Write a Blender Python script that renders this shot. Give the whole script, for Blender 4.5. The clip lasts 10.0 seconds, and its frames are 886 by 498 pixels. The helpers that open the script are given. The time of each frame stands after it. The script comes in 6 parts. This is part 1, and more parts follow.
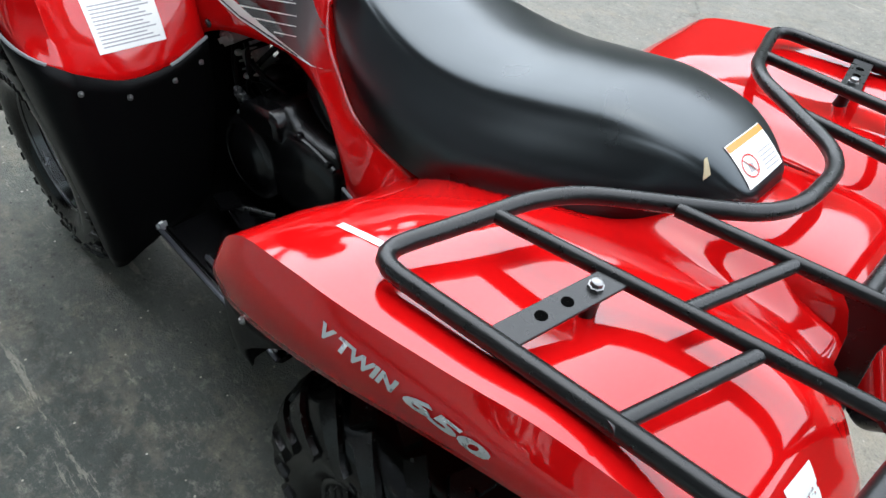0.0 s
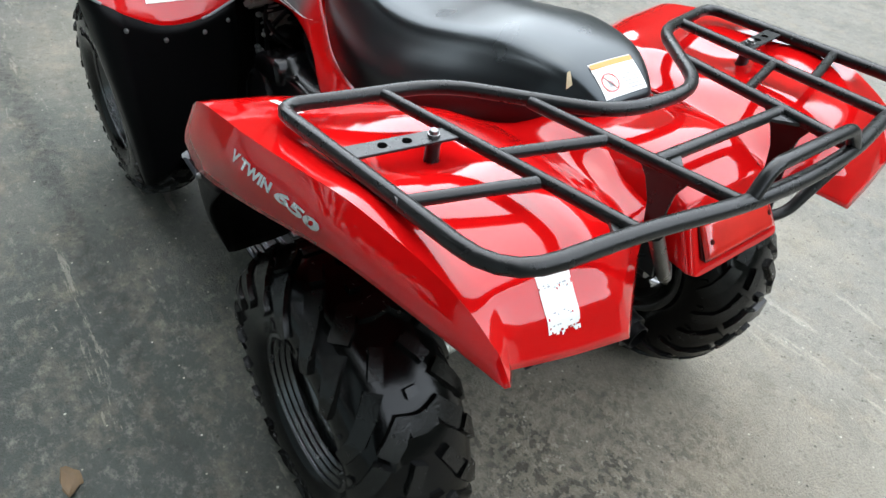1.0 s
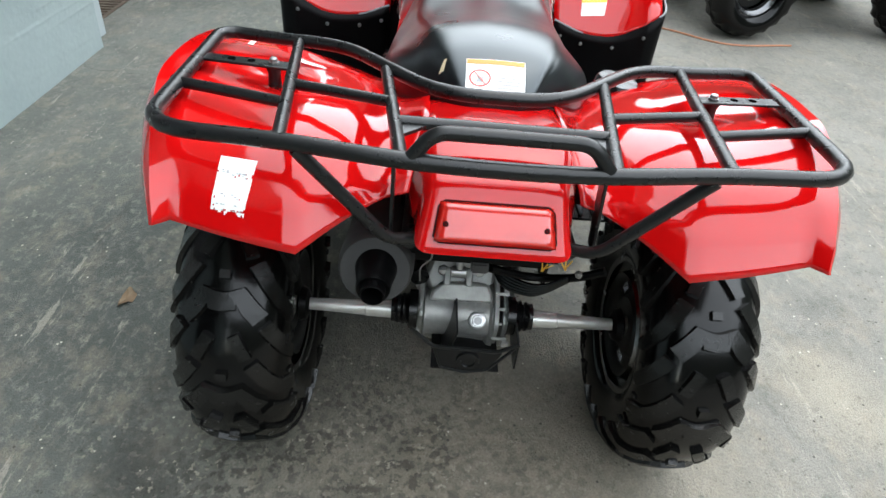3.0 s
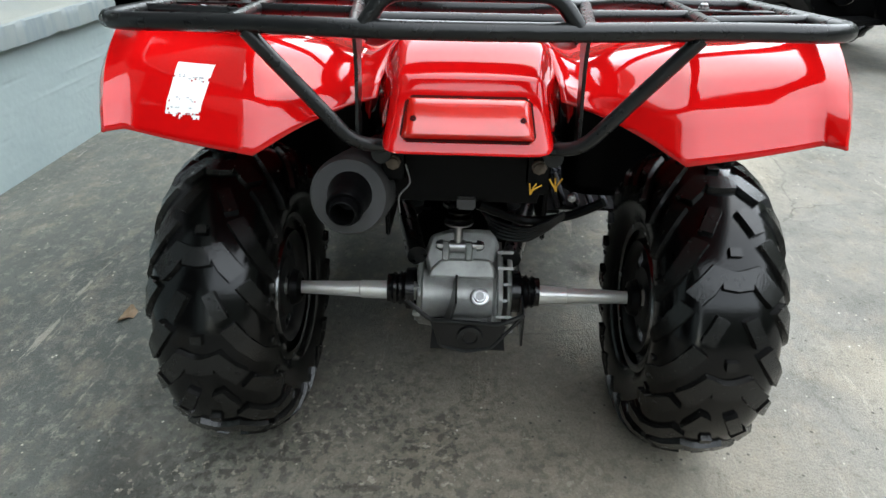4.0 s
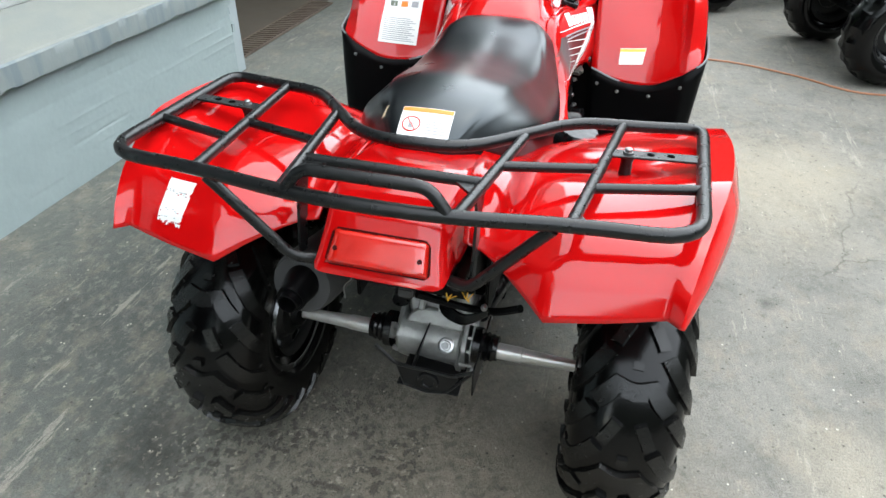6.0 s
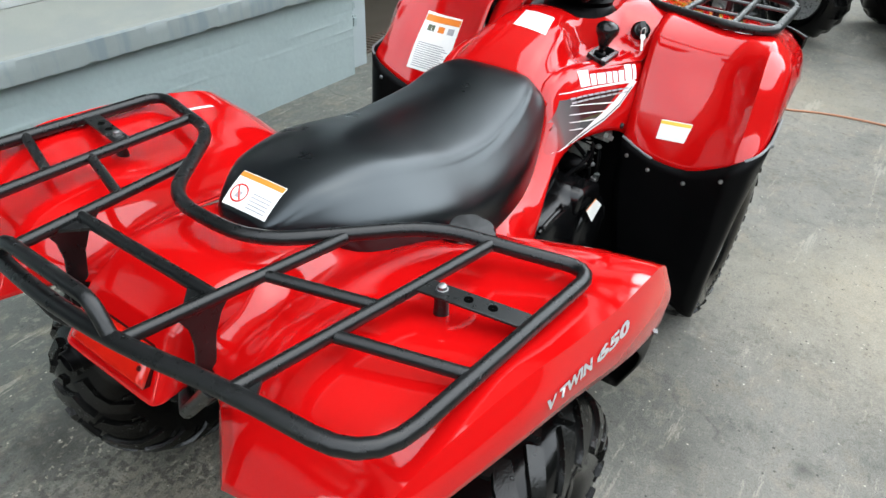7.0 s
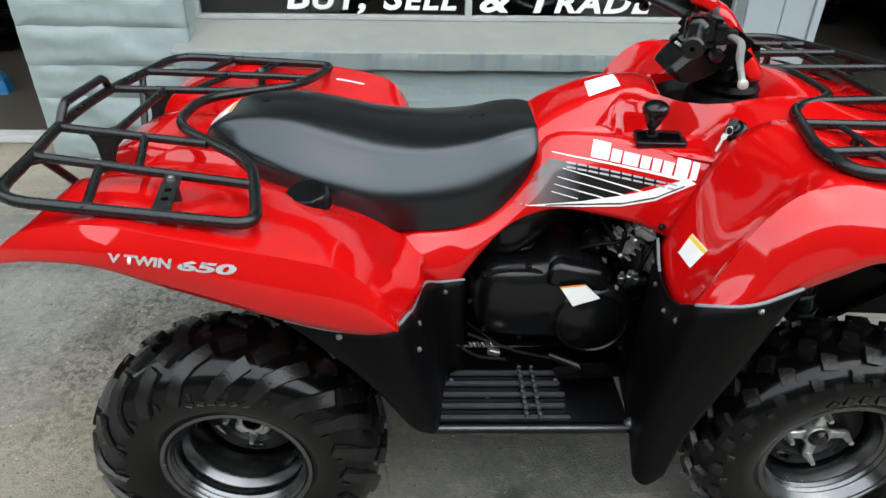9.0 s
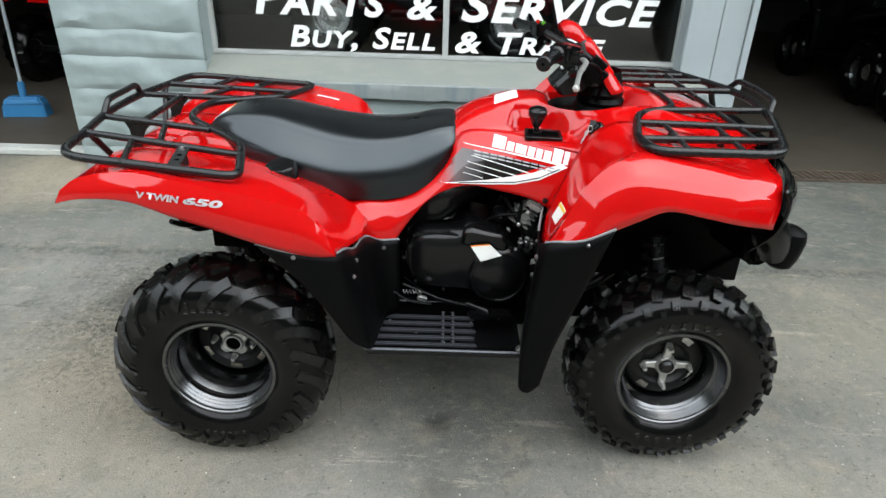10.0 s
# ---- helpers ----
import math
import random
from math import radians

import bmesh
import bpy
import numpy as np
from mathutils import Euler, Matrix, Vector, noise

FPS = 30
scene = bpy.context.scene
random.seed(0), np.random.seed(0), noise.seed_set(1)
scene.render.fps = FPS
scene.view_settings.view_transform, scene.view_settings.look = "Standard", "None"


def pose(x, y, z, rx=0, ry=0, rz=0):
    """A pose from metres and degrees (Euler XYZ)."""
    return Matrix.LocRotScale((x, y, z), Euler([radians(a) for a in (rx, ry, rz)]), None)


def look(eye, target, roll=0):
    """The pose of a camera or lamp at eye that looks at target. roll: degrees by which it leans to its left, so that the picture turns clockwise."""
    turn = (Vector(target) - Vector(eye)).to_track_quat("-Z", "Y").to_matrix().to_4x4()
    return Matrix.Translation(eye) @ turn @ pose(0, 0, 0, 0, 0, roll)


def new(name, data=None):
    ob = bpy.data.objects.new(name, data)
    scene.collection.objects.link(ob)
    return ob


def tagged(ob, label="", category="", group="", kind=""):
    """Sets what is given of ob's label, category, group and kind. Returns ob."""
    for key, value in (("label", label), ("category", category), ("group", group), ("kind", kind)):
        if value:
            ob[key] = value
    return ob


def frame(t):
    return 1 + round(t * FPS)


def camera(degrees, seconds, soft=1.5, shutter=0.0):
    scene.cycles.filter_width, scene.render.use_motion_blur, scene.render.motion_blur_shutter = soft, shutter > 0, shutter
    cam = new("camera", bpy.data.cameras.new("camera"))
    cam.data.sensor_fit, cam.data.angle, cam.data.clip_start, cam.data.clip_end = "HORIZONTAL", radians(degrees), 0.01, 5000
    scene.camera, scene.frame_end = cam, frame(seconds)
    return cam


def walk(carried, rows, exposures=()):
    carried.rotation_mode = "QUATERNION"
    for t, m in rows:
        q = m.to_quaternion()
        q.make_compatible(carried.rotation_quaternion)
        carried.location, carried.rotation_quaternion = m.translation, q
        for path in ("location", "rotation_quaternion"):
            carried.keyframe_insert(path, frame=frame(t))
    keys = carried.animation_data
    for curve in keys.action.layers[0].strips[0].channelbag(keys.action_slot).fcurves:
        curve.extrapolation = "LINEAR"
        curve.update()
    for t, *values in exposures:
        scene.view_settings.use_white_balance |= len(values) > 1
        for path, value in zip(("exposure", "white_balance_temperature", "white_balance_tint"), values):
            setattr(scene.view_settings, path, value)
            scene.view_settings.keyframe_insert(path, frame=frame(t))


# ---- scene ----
cam = camera(69.2, 10.0)
PATH = [
    (0, (-0.235, 0.809, 1.333), (0.679, -0.312, -0.048), 9.4),
    (0.5, (-0.452, 0.793, 1.337), (0.58, -0.196, -0.062), 7.4),
    (1, (-0.639, 0.813, 1.322), (0.502, -0.179, 0.012), 7.8),
    (1.5, (-0.82, 0.722, 1.331), (0.439, -0.135, 0.035), 5.7),
    (2, (-0.973, 0.47, 1.329), (0.428, -0.107, 0.024), 7.3),
    (2.2, (-0.997, 0.389, 1.333), (0.087, 0.018, 0.365), 5.9),
    (3.3, (-1.099, 0.016, 1.233), (0.116, 0.036, 0.353), 6.0),
    (3.5, (-1.116, -0.016, 1.176), (0.52, 0.03, 0.026), 5.6),
    (4, (-1.143, 0.0, 1.039), (0.605, 0.066, 0.07), 0.7),
    (4.5, (-1.161, 0.026, 1.007), (0.639, 0.051, 0.134), 0.6),
    (5, (-1.178, 0.026, 1.046), (0.596, 0.026, 0.123), 1.5),
    (5.2, (-1.181, 0.012, 1.12), (0.127, 0.019, 0.386), 1.6),
    (6.3, (-1.008, -0.458, 1.399), (0.143, -0.022, 0.541), 0.7),
    (6.5, (-0.898, -0.543, 1.399), (0.614, 0.132, 0.278), 0.5),
    (7, (-0.609, -0.72, 1.423), (0.735, 0.179, 0.246), 2.3),
    (7.5, (-0.332, -0.914, 1.402), (0.71, 0.346, 0.25), 3.3),
    (8, (-0.047, -1.033, 1.381), (0.704, 0.437, 0.252), 2.9),
    (8.5, (0.199, -1.14, 1.39), (0.581, 0.481, 0.282), 2.8),
    (9, (0.411, -1.451, 1.396), (0.448, 0.261, 0.363), 0.8),
    (9.5, (0.534, -1.78, 1.398), (0.53, -0.011, 0.464), 1.2),
    (10, (0.618, -1.966, 1.436), (0.62, -0.185, 0.527), 1.8),
]
EXPOSURES = [(0.0, 1.06, 6650, 5), (2.0, 1.18, 6850, 4), (3.5, 1.13, 6850, 4), (5.0, 1.22, 6850, 4), (6.5, 1.04, 6850, 4), (8.5, 0.73, 6900, 4), (10.0, 0.83, 7000, 4)]
walk(cam, [(t, look(eye, target, roll)) for t, eye, target, roll in PATH], EXPOSURES)


# ---- light ----
world = bpy.data.worlds.new("overcast_sky")
scene.world = world
world.use_nodes = True
wn = world.node_tree
sky = wn.nodes.new("ShaderNodeTexSky")
sky.sky_type = "NISHITA"
sky.sun_disc = False
sky.sun_elevation, sky.sun_rotation = radians(70), radians(126)
sky.air_density, sky.dust_density, sky.ozone_density = 1.0, 0.3, 1.0
wn.nodes["Background"].inputs[1].default_value = 0.60
cast = wn.nodes.new("ShaderNodeHueSaturation")
cast.inputs["Saturation"].default_value = 0.35
wn.links.new(sky.outputs[0], cast.inputs["Color"])
wn.links.new(cast.outputs[0], wn.nodes["Background"].inputs[0])
sun_data = bpy.data.lights.new("sun", "SUN")
sun_data.energy, sun_data.angle, sun_data.color = 0.5, radians(120), (1.0, 0.98, 0.96)
sun = new("sun", sun_data)
sun.matrix_world = look((4.4, -3.2, 15), (0, 0, 0))

# ---- materials ----
def material(name, rgb, rough=0.5, metal=0.0, coat=0.0, grain=0.0, scale=40.0, bump=0.0, bump_scale=300.0, tint=None, stain=0.0, stain_scale=3.0, spec=0.5):
    """A surface with a fine grain, wide stains, and fine relief."""
    m = bpy.data.materials.new(name)
    m.use_nodes = True
    nt = m.node_tree
    b = nt.nodes["Principled BSDF"]
    b.inputs["Base Color"].default_value = (*rgb, 1)
    b.inputs["Roughness"].default_value = rough
    b.inputs["Metallic"].default_value = metal
    b.inputs["Coat Weight"].default_value = coat
    b.inputs["Coat Roughness"].default_value = 0.06
    b.inputs["Coat IOR"].default_value = 1.53
    b.inputs["Specular IOR Level"].default_value = spec
    where = nt.nodes.new("ShaderNodeTexCoord").outputs["Object"]
    if grain or stain:
        base = nt.nodes.new("ShaderNodeMixRGB")
        base.inputs[1].default_value = (*[c * (1 - grain) for c in rgb], 1)
        base.inputs[2].default_value = (*[min(1, c * (1 + grain)) for c in rgb], 1)
        n = nt.nodes.new("ShaderNodeTexNoise")
        n.inputs["Scale"].default_value, n.inputs["Detail"].default_value = scale, 6
        nt.links.new(where, n.inputs["Vector"])
        nt.links.new(n.outputs["Fac"], base.inputs[0])
        out = base.outputs[0]
        r = nt.nodes.new("ShaderNodeMapRange")
        r.inputs["To Min"].default_value, r.inputs["To Max"].default_value = max(0.02, rough * 0.8), min(1, rough * 1.25)
        nt.links.new(n.outputs["Fac"], r.inputs["Value"])
        nt.links.new(r.outputs[0], b.inputs["Roughness"])
        if stain:
            w = nt.nodes.new("ShaderNodeTexNoise")
            w.inputs["Scale"].default_value, w.inputs["Detail"].default_value, w.inputs["Roughness"].default_value = stain_scale, 8, 0.65
            nt.links.new(where, w.inputs["Vector"])
            ramp = nt.nodes.new("ShaderNodeMapRange")
            ramp.inputs["From Min"].default_value, ramp.inputs["From Max"].default_value = 0.45, 0.7
            ramp.inputs["To Max"].default_value = stain
            nt.links.new(w.outputs["Fac"], ramp.inputs["Value"])
            mix = nt.nodes.new("ShaderNodeMixRGB")
            mix.inputs[2].default_value = (*(tint or [c * 0.70 for c in rgb]), 1)
            nt.links.new(out, mix.inputs[1])
            nt.links.new(ramp.outputs[0], mix.inputs[0])
            out = mix.outputs[0]
        nt.links.new(out, b.inputs["Base Color"])
    if bump:
        t = nt.nodes.new("ShaderNodeTexNoise")
        t.inputs["Scale"].default_value, t.inputs["Detail"].default_value = bump_scale, 4
        nt.links.new(where, t.inputs["Vector"])
        bp = nt.nodes.new("ShaderNodeBump")
        bp.inputs["Strength"].default_value, bp.inputs["Distance"].default_value = bump, 0.002
        nt.links.new(t.outputs["Fac"], bp.inputs["Height"])
        nt.links.new(bp.outputs[0], b.inputs["Normal"])
    return m


def fade_print():
    """A print that fades along the bike from red through grey to black."""
    m = material("fading_print", (0.02, 0.02, 0.02), 0.4, coat=1.0, spec=0.0)
    nt = m.node_tree
    where = nt.nodes.new("ShaderNodeTexCoord")
    sep = nt.nodes.new("ShaderNodeSeparateXYZ")
    nt.links.new(where.outputs["Object"], sep.inputs[0])
    r = nt.nodes.new("ShaderNodeMapRange")
    r.inputs["From Min"].default_value, r.inputs["From Max"].default_value = 0.59, 0.735
    nt.links.new(sep.outputs["X"], r.inputs["Value"])
    ramp = nt.nodes.new("ShaderNodeValToRGB")
    ramp.color_ramp.elements[0].color = (0.45, 0.003, 0.004, 1)
    ramp.color_ramp.elements[1].color = (0.012, 0.010, 0.010, 1)
    for at, rgb in ((0.18, (0.36, 0.010, 0.012)), (0.42, (0.13, 0.10, 0.10)), (0.72, (0.075, 0.072, 0.075))):
        ramp.color_ramp.elements.new(at).color = (*rgb, 1)
    nt.links.new(r.outputs[0], ramp.inputs[0])
    nt.links.new(ramp.outputs[0], nt.nodes["Principled BSDF"].inputs["Base Color"])
    return m


RED = material("red_plastic", (0.46, 0.003, 0.004), 0.4, coat=1.0, grain=0.05, scale=9, bump=0.006, bump_scale=25, spec=0.0)
BLACK = material("black_plastic", (0.0025, 0.0025, 0.0028), 0.24, spec=0.4, grain=0.25, scale=30, bump=0.05, bump_scale=500)
MATTE = material("matte_black_plastic", (0.0018, 0.0018, 0.002), 0.40, spec=0.09, grain=0.3, scale=20, bump=0.15, bump_scale=350)
STEEL_BLACK = material("black_powder_coat", (0.005, 0.0053, 0.0056), 0.28, spec=0.4, grain=0.25, scale=60, bump=0.12, bump_scale=600)
VINYL = material("black_vinyl", (0.0012, 0.0016, 0.0024), 0.29, spec=0.76, grain=0.05, scale=7)
# The sky's bluish sheen on the seat is put into its specular tint.
VINYL.node_tree.nodes["Principled BSDF"].inputs["Specular Tint"].default_value = (0.86, 0.95, 1.0, 1)
RUBBER = material("tyre_rubber", (0.0016, 0.0016, 0.0017), 0.17, spec=0.26, grain=0.3, scale=30, bump=0.06, bump_scale=200, stain=0.4, stain_scale=12, tint=(0.0045, 0.0045, 0.004))
RIM = material("dark_grey_steel", (0.15, 0.152, 0.155), 0.25, metal=1.0, grain=0.25, scale=30, bump=0.05)
ALLOY = material("cast_aluminium", (0.34, 0.34, 0.32), 0.42, metal=0.45, grain=0.25, scale=60, bump=0.3, bump_scale=260, stain=0.6, stain_scale=14, tint=(0.16, 0.16, 0.15))
STEEL = material("bright_steel", (0.60, 0.60, 0.57), 0.32, metal=0.5, grain=0.2, scale=50, stain=0.5, stain_scale=25, tint=(0.45, 0.40, 0.34))
ZINC = material("zinc_bolt", (0.55, 0.55, 0.55), 0.35, metal=1.0, grain=0.2, scale=90)
BOLT = material("dull_bolt", (0.25, 0.25, 0.25), 0.4, metal=0.9, grain=0.3, scale=90)
WHITE = material("white_label", (0.78, 0.78, 0.75), 0.35, grain=0.05, scale=60)
ORANGE = material("orange_label", (0.75, 0.22, 0.03), 0.4, grain=0.06, scale=60)
YELLOW = material("yellow_label", (0.78, 0.55, 0.06), 0.4, grain=0.06, scale=60)
GREYPRINT = material("grey_print", (0.33, 0.33, 0.34), 0.45, grain=0.2, scale=90)
SILVER = material("silver_print", (0.62, 0.62, 0.62), 0.28, metal=0.6, grain=0.15, scale=80)
DARKPRINT = material("black_print", (0.015, 0.013, 0.013), 0.35, grain=0.1, scale=50)
MUFFLER = material("grey_heat_paint", (0.034, 0.034, 0.034), 0.6, grain=0.2, scale=30, bump=0.1)
LENS = material("red_lens", (0.52, 0.010, 0.005), 0.2, coat=1.0, grain=0.3, scale=22, bump=0.12, bump_scale=120)
FOAM = material("pale_foam", (0.55, 0.47, 0.30), 0.8, grain=0.15, scale=80)
TAPE = material("yellow_tape", (0.65, 0.35, 0.03), 0.5, grain=0.15, scale=60)
WALLPAINT = material("blue_grey_paint", (0.265, 0.315, 0.31), 0.55, grain=0.07, scale=12, bump=0.6, bump_scale=40, stain=0.35, stain_scale=2.5, tint=(0.19, 0.24, 0.245))
FRAMEPAINT = material("pale_grey_paint", (0.32, 0.36, 0.37), 0.45, grain=0.06, scale=20, bump=0.1, bump_scale=120, stain=0.3, stain_scale=5, tint=(0.24, 0.27, 0.27))
FRAMEWHITE = material("weathered_white_paint", (0.40, 0.415, 0.40), 0.5, grain=0.08, scale=25, bump=0.15, bump_scale=120, stain=0.5, stain_scale=8, tint=(0.26, 0.27, 0.26))
SILLPAINT = material("weathered_sill_paint", (0.215, 0.225, 0.20), 0.6, grain=0.1, scale=20, bump=0.3, bump_scale=90)


def streak(mat, rgb, amount, stretch, scale):
    """Adds upright smears of another colour to a paint."""
    nt = mat.node_tree
    bs = nt.nodes["Principled BSDF"]
    src = bs.inputs["Base Color"].links[0].from_socket
    tc = nt.nodes.new("ShaderNodeTexCoord")
    mp = nt.nodes.new("ShaderNodeMapping")
    mp.inputs["Scale"].default_value = stretch
    nz = nt.nodes.new("ShaderNodeTexNoise")
    nz.inputs["Scale"].default_value, nz.inputs["Detail"].default_value, nz.inputs["Roughness"].default_value = scale, 5, 0.6
    rg = nt.nodes.new("ShaderNodeMapRange")
    rg.inputs["From Min"].default_value, rg.inputs["From Max"].default_value, rg.inputs["To Max"].default_value = 0.47, 0.60, amount
    mx = nt.nodes.new("ShaderNodeMixRGB")
    mx.inputs[2].default_value = (*rgb, 1)
    nt.links.new(tc.outputs["Object"], mp.inputs["Vector"])
    nt.links.new(mp.outputs[0], nz.inputs["Vector"])
    nt.links.new(nz.outputs["Fac"], rg.inputs["Value"])
    nt.links.new(rg.outputs[0], mx.inputs[0])
    nt.links.new(src, mx.inputs[1])
    nt.links.new(mx.outputs[0], bs.inputs["Base Color"])


FASCIA = material("smeared_fascia_paint", (0.20, 0.225, 0.22), 0.6, grain=0.1, scale=20, bump=0.3, bump_scale=90)
streak(FASCIA, (0.150, 0.185, 0.20), 0.85, (1, 0.6, 0.12), 14)
streak(SILLPAINT, (0.185, 0.20, 0.19), 0.6, (0.5, 1, 0.3), 7)
# Interior base colours are set dark to carry the deep workshop's shade.
DARKFLOOR = material("dim_brown_interior", (0.080, 0.067, 0.050), 0.6, grain=0.35, scale=6, stain=0.6, stain_scale=2)
DARKWALL = material("shaded_interior_paint", (0.05, 0.05, 0.05), 0.8, grain=0.2, scale=4)
LETTER = material("white_sign_paint", (0.82, 0.82, 0.80), 0.5, grain=0.05, scale=30)
BLUE = material("blue_plastic", (0.03, 0.19, 0.40), 0.4, grain=0.1, scale=30)
HOSE = material("orange_hose", (0.40, 0.17, 0.09), 0.5, grain=0.1, scale=40)
LEAF = material("dry_leaf", (0.13, 0.085, 0.045), 0.7, grain=0.3, scale=60)
GREEN = material("green_plastic", (0.08, 0.35, 0.02), 0.35, grain=0.05, scale=20)
GREYBODY = material("grey_plastic", (0.10, 0.105, 0.11), 0.4, grain=0.1, scale=20)
FADE = fade_print()
BOARD = material("worn_footboard_metal", (0.085, 0.088, 0.10), 0.30, metal=0.6, grain=0.3, scale=40)
TRIM = material("grey_trim", (0.16, 0.165, 0.17), 0.4, grain=0.15, scale=40)
RUST = material("rusty_iron", (0.085, 0.062, 0.045), 0.75, grain=0.4, scale=40, bump=0.4, bump_scale=150, stain=0.6, stain_scale=9, tint=(0.15, 0.12, 0.09))
GASKET = material("dark_red_gasket", (0.035, 0.003, 0.003), 0.6, spec=0.05, grain=0.2, scale=40)
GRASS = material("grass", (0.07, 0.13, 0.025), 0.8, grain=0.4, scale=6)
# For surfaces out of view that only block light and darken reflections.
YARDWALL = material("unseen_wall_green", (0.045, 0.055, 0.04), 0.85, grain=0.4, scale=1.2, stain=0.5, stain_scale=0.6)
# Flat black that stands in for the shade inside holes and slots.
HOLE = material("recess_black", (0.002, 0.002, 0.002), 0.9, spec=0.0)
DISC = material("black_wheel_disc", (0.006, 0.006, 0.006), 0.4, spec=0.3, grain=0.3, scale=30)
HUBSILVER = material("polished_hub_alloy", (0.52, 0.52, 0.50), 0.3, metal=0.75, grain=0.25, scale=70, bump=0.15, bump_scale=300, stain=0.5, stain_scale=30, tint=(0.22, 0.21, 0.20))
LITTER = material("dry_litter", (0.14, 0.12, 0.05), 0.8, grain=0.4, scale=120)
LUG = material("worn_tread_rubber", (0.0055, 0.0054, 0.0050), 0.25, spec=0.38, grain=0.5, scale=70, bump=0.3, bump_scale=240)
GUARD = material("scuffed_black_steel", (0.009, 0.0095, 0.010), 0.3, spec=0.5, metal=0.2, grain=0.5, scale=30, bump=0.1)
THRESHOLD = material("pale_threshold", (0.50, 0.51, 0.48), 0.6, grain=0.12, scale=20, stain=0.4, stain_scale=6)
LAMPGLASS = material("headlamp_glass", (0.05, 0.05, 0.055), 0.08, metal=0.3, coat=1.0, grain=0.3, scale=60)
SCREEN = material("lcd_screen", (0.11, 0.13, 0.09), 0.2, grain=0.1, scale=40)


def glass_material():
    m = bpy.data.materials.new("window_glass")
    m.use_nodes = True
    b = m.node_tree.nodes["Principled BSDF"]
    b.inputs["Base Color"].default_value = (0.9, 0.95, 0.93, 1)
    b.inputs["Transmission Weight"].default_value = 1.0
    b.inputs["Roughness"].default_value = 0.01
    b.inputs["IOR"].default_value = 1.45
    return m


GLASS = glass_material()


def ground_material():
    """Worn concrete: wide grey clouds, a drier paler side, coarse worn aggregate, specks, stains, a seam and cracks."""
    m = bpy.data.materials.new("worn_concrete")
    m.use_nodes = True
    nt = m.node_tree
    b = nt.nodes["Principled BSDF"]
    where = nt.nodes.new("ShaderNodeTexCoord").outputs["Object"]

    HUE = (0.815, 0.790, 0.760)

    def math_node(op, a, c):
        k = nt.nodes.new("ShaderNodeMath")
        k.operation, k.use_clamp = op, True
        for i, v in enumerate((a, c)):
            if isinstance(v, (int, float)):
                k.inputs[i].default_value = v
            else:
                nt.links.new(v, k.inputs[i])
        return k.outputs[0]

    def ranged(value, lo, hi, a=0.0, z=1.0):
        r = nt.nodes.new("ShaderNodeMapRange")
        for key, v in (("From Min", lo), ("From Max", hi), ("To Min", a), ("To Max", z)):
            r.inputs[key].default_value = v
        nt.links.new(value, r.inputs["Value"])
        return r.outputs[0]

    def cloud(scale, detail, rough, lo, hi, stretch=None):
        n = nt.nodes.new("ShaderNodeTexNoise")
        n.inputs["Scale"].default_value, n.inputs["Detail"].default_value, n.inputs["Roughness"].default_value = scale, detail, rough
        src = where
        if stretch:
            mp = nt.nodes.new("ShaderNodeMapping")
            mp.inputs["Scale"].default_value = stretch
            nt.links.new(where, mp.inputs["Vector"])
            src = mp.outputs[0]
        nt.links.new(src, n.inputs["Vector"])
        return ranged(n.outputs["Fac"], lo, hi)

    def over(below, fac, rgb, amount):
        x = nt.nodes.new("ShaderNodeMixRGB")
        x.inputs[2].default_value = (*[c * k for c, k in zip(rgb, HUE)], 1)
        nt.links.new(math_node("MULTIPLY", fac, amount), x.inputs[0])
        if isinstance(below, tuple):
            x.inputs[1].default_value = (*[c * k for c, k in zip(below, HUE)], 1)
        else:
            nt.links.new(below, x.inputs[1])
        return x.outputs[0]

    warp = nt.nodes.new("ShaderNodeTexNoise")
    warp.inputs["Scale"].default_value, warp.inputs["Detail"].default_value = 3.0, 8
    nt.links.new(where, warp.inputs["Vector"])
    add = nt.nodes.new("ShaderNodeVectorMath")
    add.operation = "MULTIPLY_ADD"
    add.inputs[1].default_value = (0.35, 0.35, 0.35)
    nt.links.new(warp.outputs["Color"], add.inputs[0])
    nt.links.new(where, add.inputs[2])
    bent = add.outputs[0]

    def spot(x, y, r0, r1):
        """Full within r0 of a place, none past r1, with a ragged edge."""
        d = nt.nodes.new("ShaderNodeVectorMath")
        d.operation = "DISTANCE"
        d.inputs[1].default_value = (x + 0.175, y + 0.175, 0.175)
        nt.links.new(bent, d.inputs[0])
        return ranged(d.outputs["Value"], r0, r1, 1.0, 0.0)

    def specks(scale, size, share):
        """Scattered dots; share of the cells that hold one."""
        v = nt.nodes.new("ShaderNodeTexVoronoi")
        v.inputs["Scale"].default_value = scale
        nt.links.new(where, v.inputs["Vector"])
        sep = nt.nodes.new("ShaderNodeSeparateColor")
        nt.links.new(v.outputs["Color"], sep.inputs[0])
        near = ranged(v.outputs["Distance"], size * 0.6, size, 1.0, 0.0)
        return math_node("MULTIPLY", near, math_node("LESS_THAN", sep.outputs[0], share))

    col = over((0.134, 0.150, 0.138), cloud(0.9, 8, 0.6, 0.35, 0.65), (0.192, 0.210, 0.193), 1.0)
    col = over(col, cloud(1.7, 6, 0.6, 0.5, 0.7, (0.5, 1.6, 1)), (0.255, 0.250, 0.225), 0.7)
    # drier, paler concrete away from the shop wall, with a ragged edge
    sep = nt.nodes.new("ShaderNodeSeparateXYZ")
    nt.links.new(where, sep.inputs[0])
    ragged = nt.nodes.new("ShaderNodeMath")
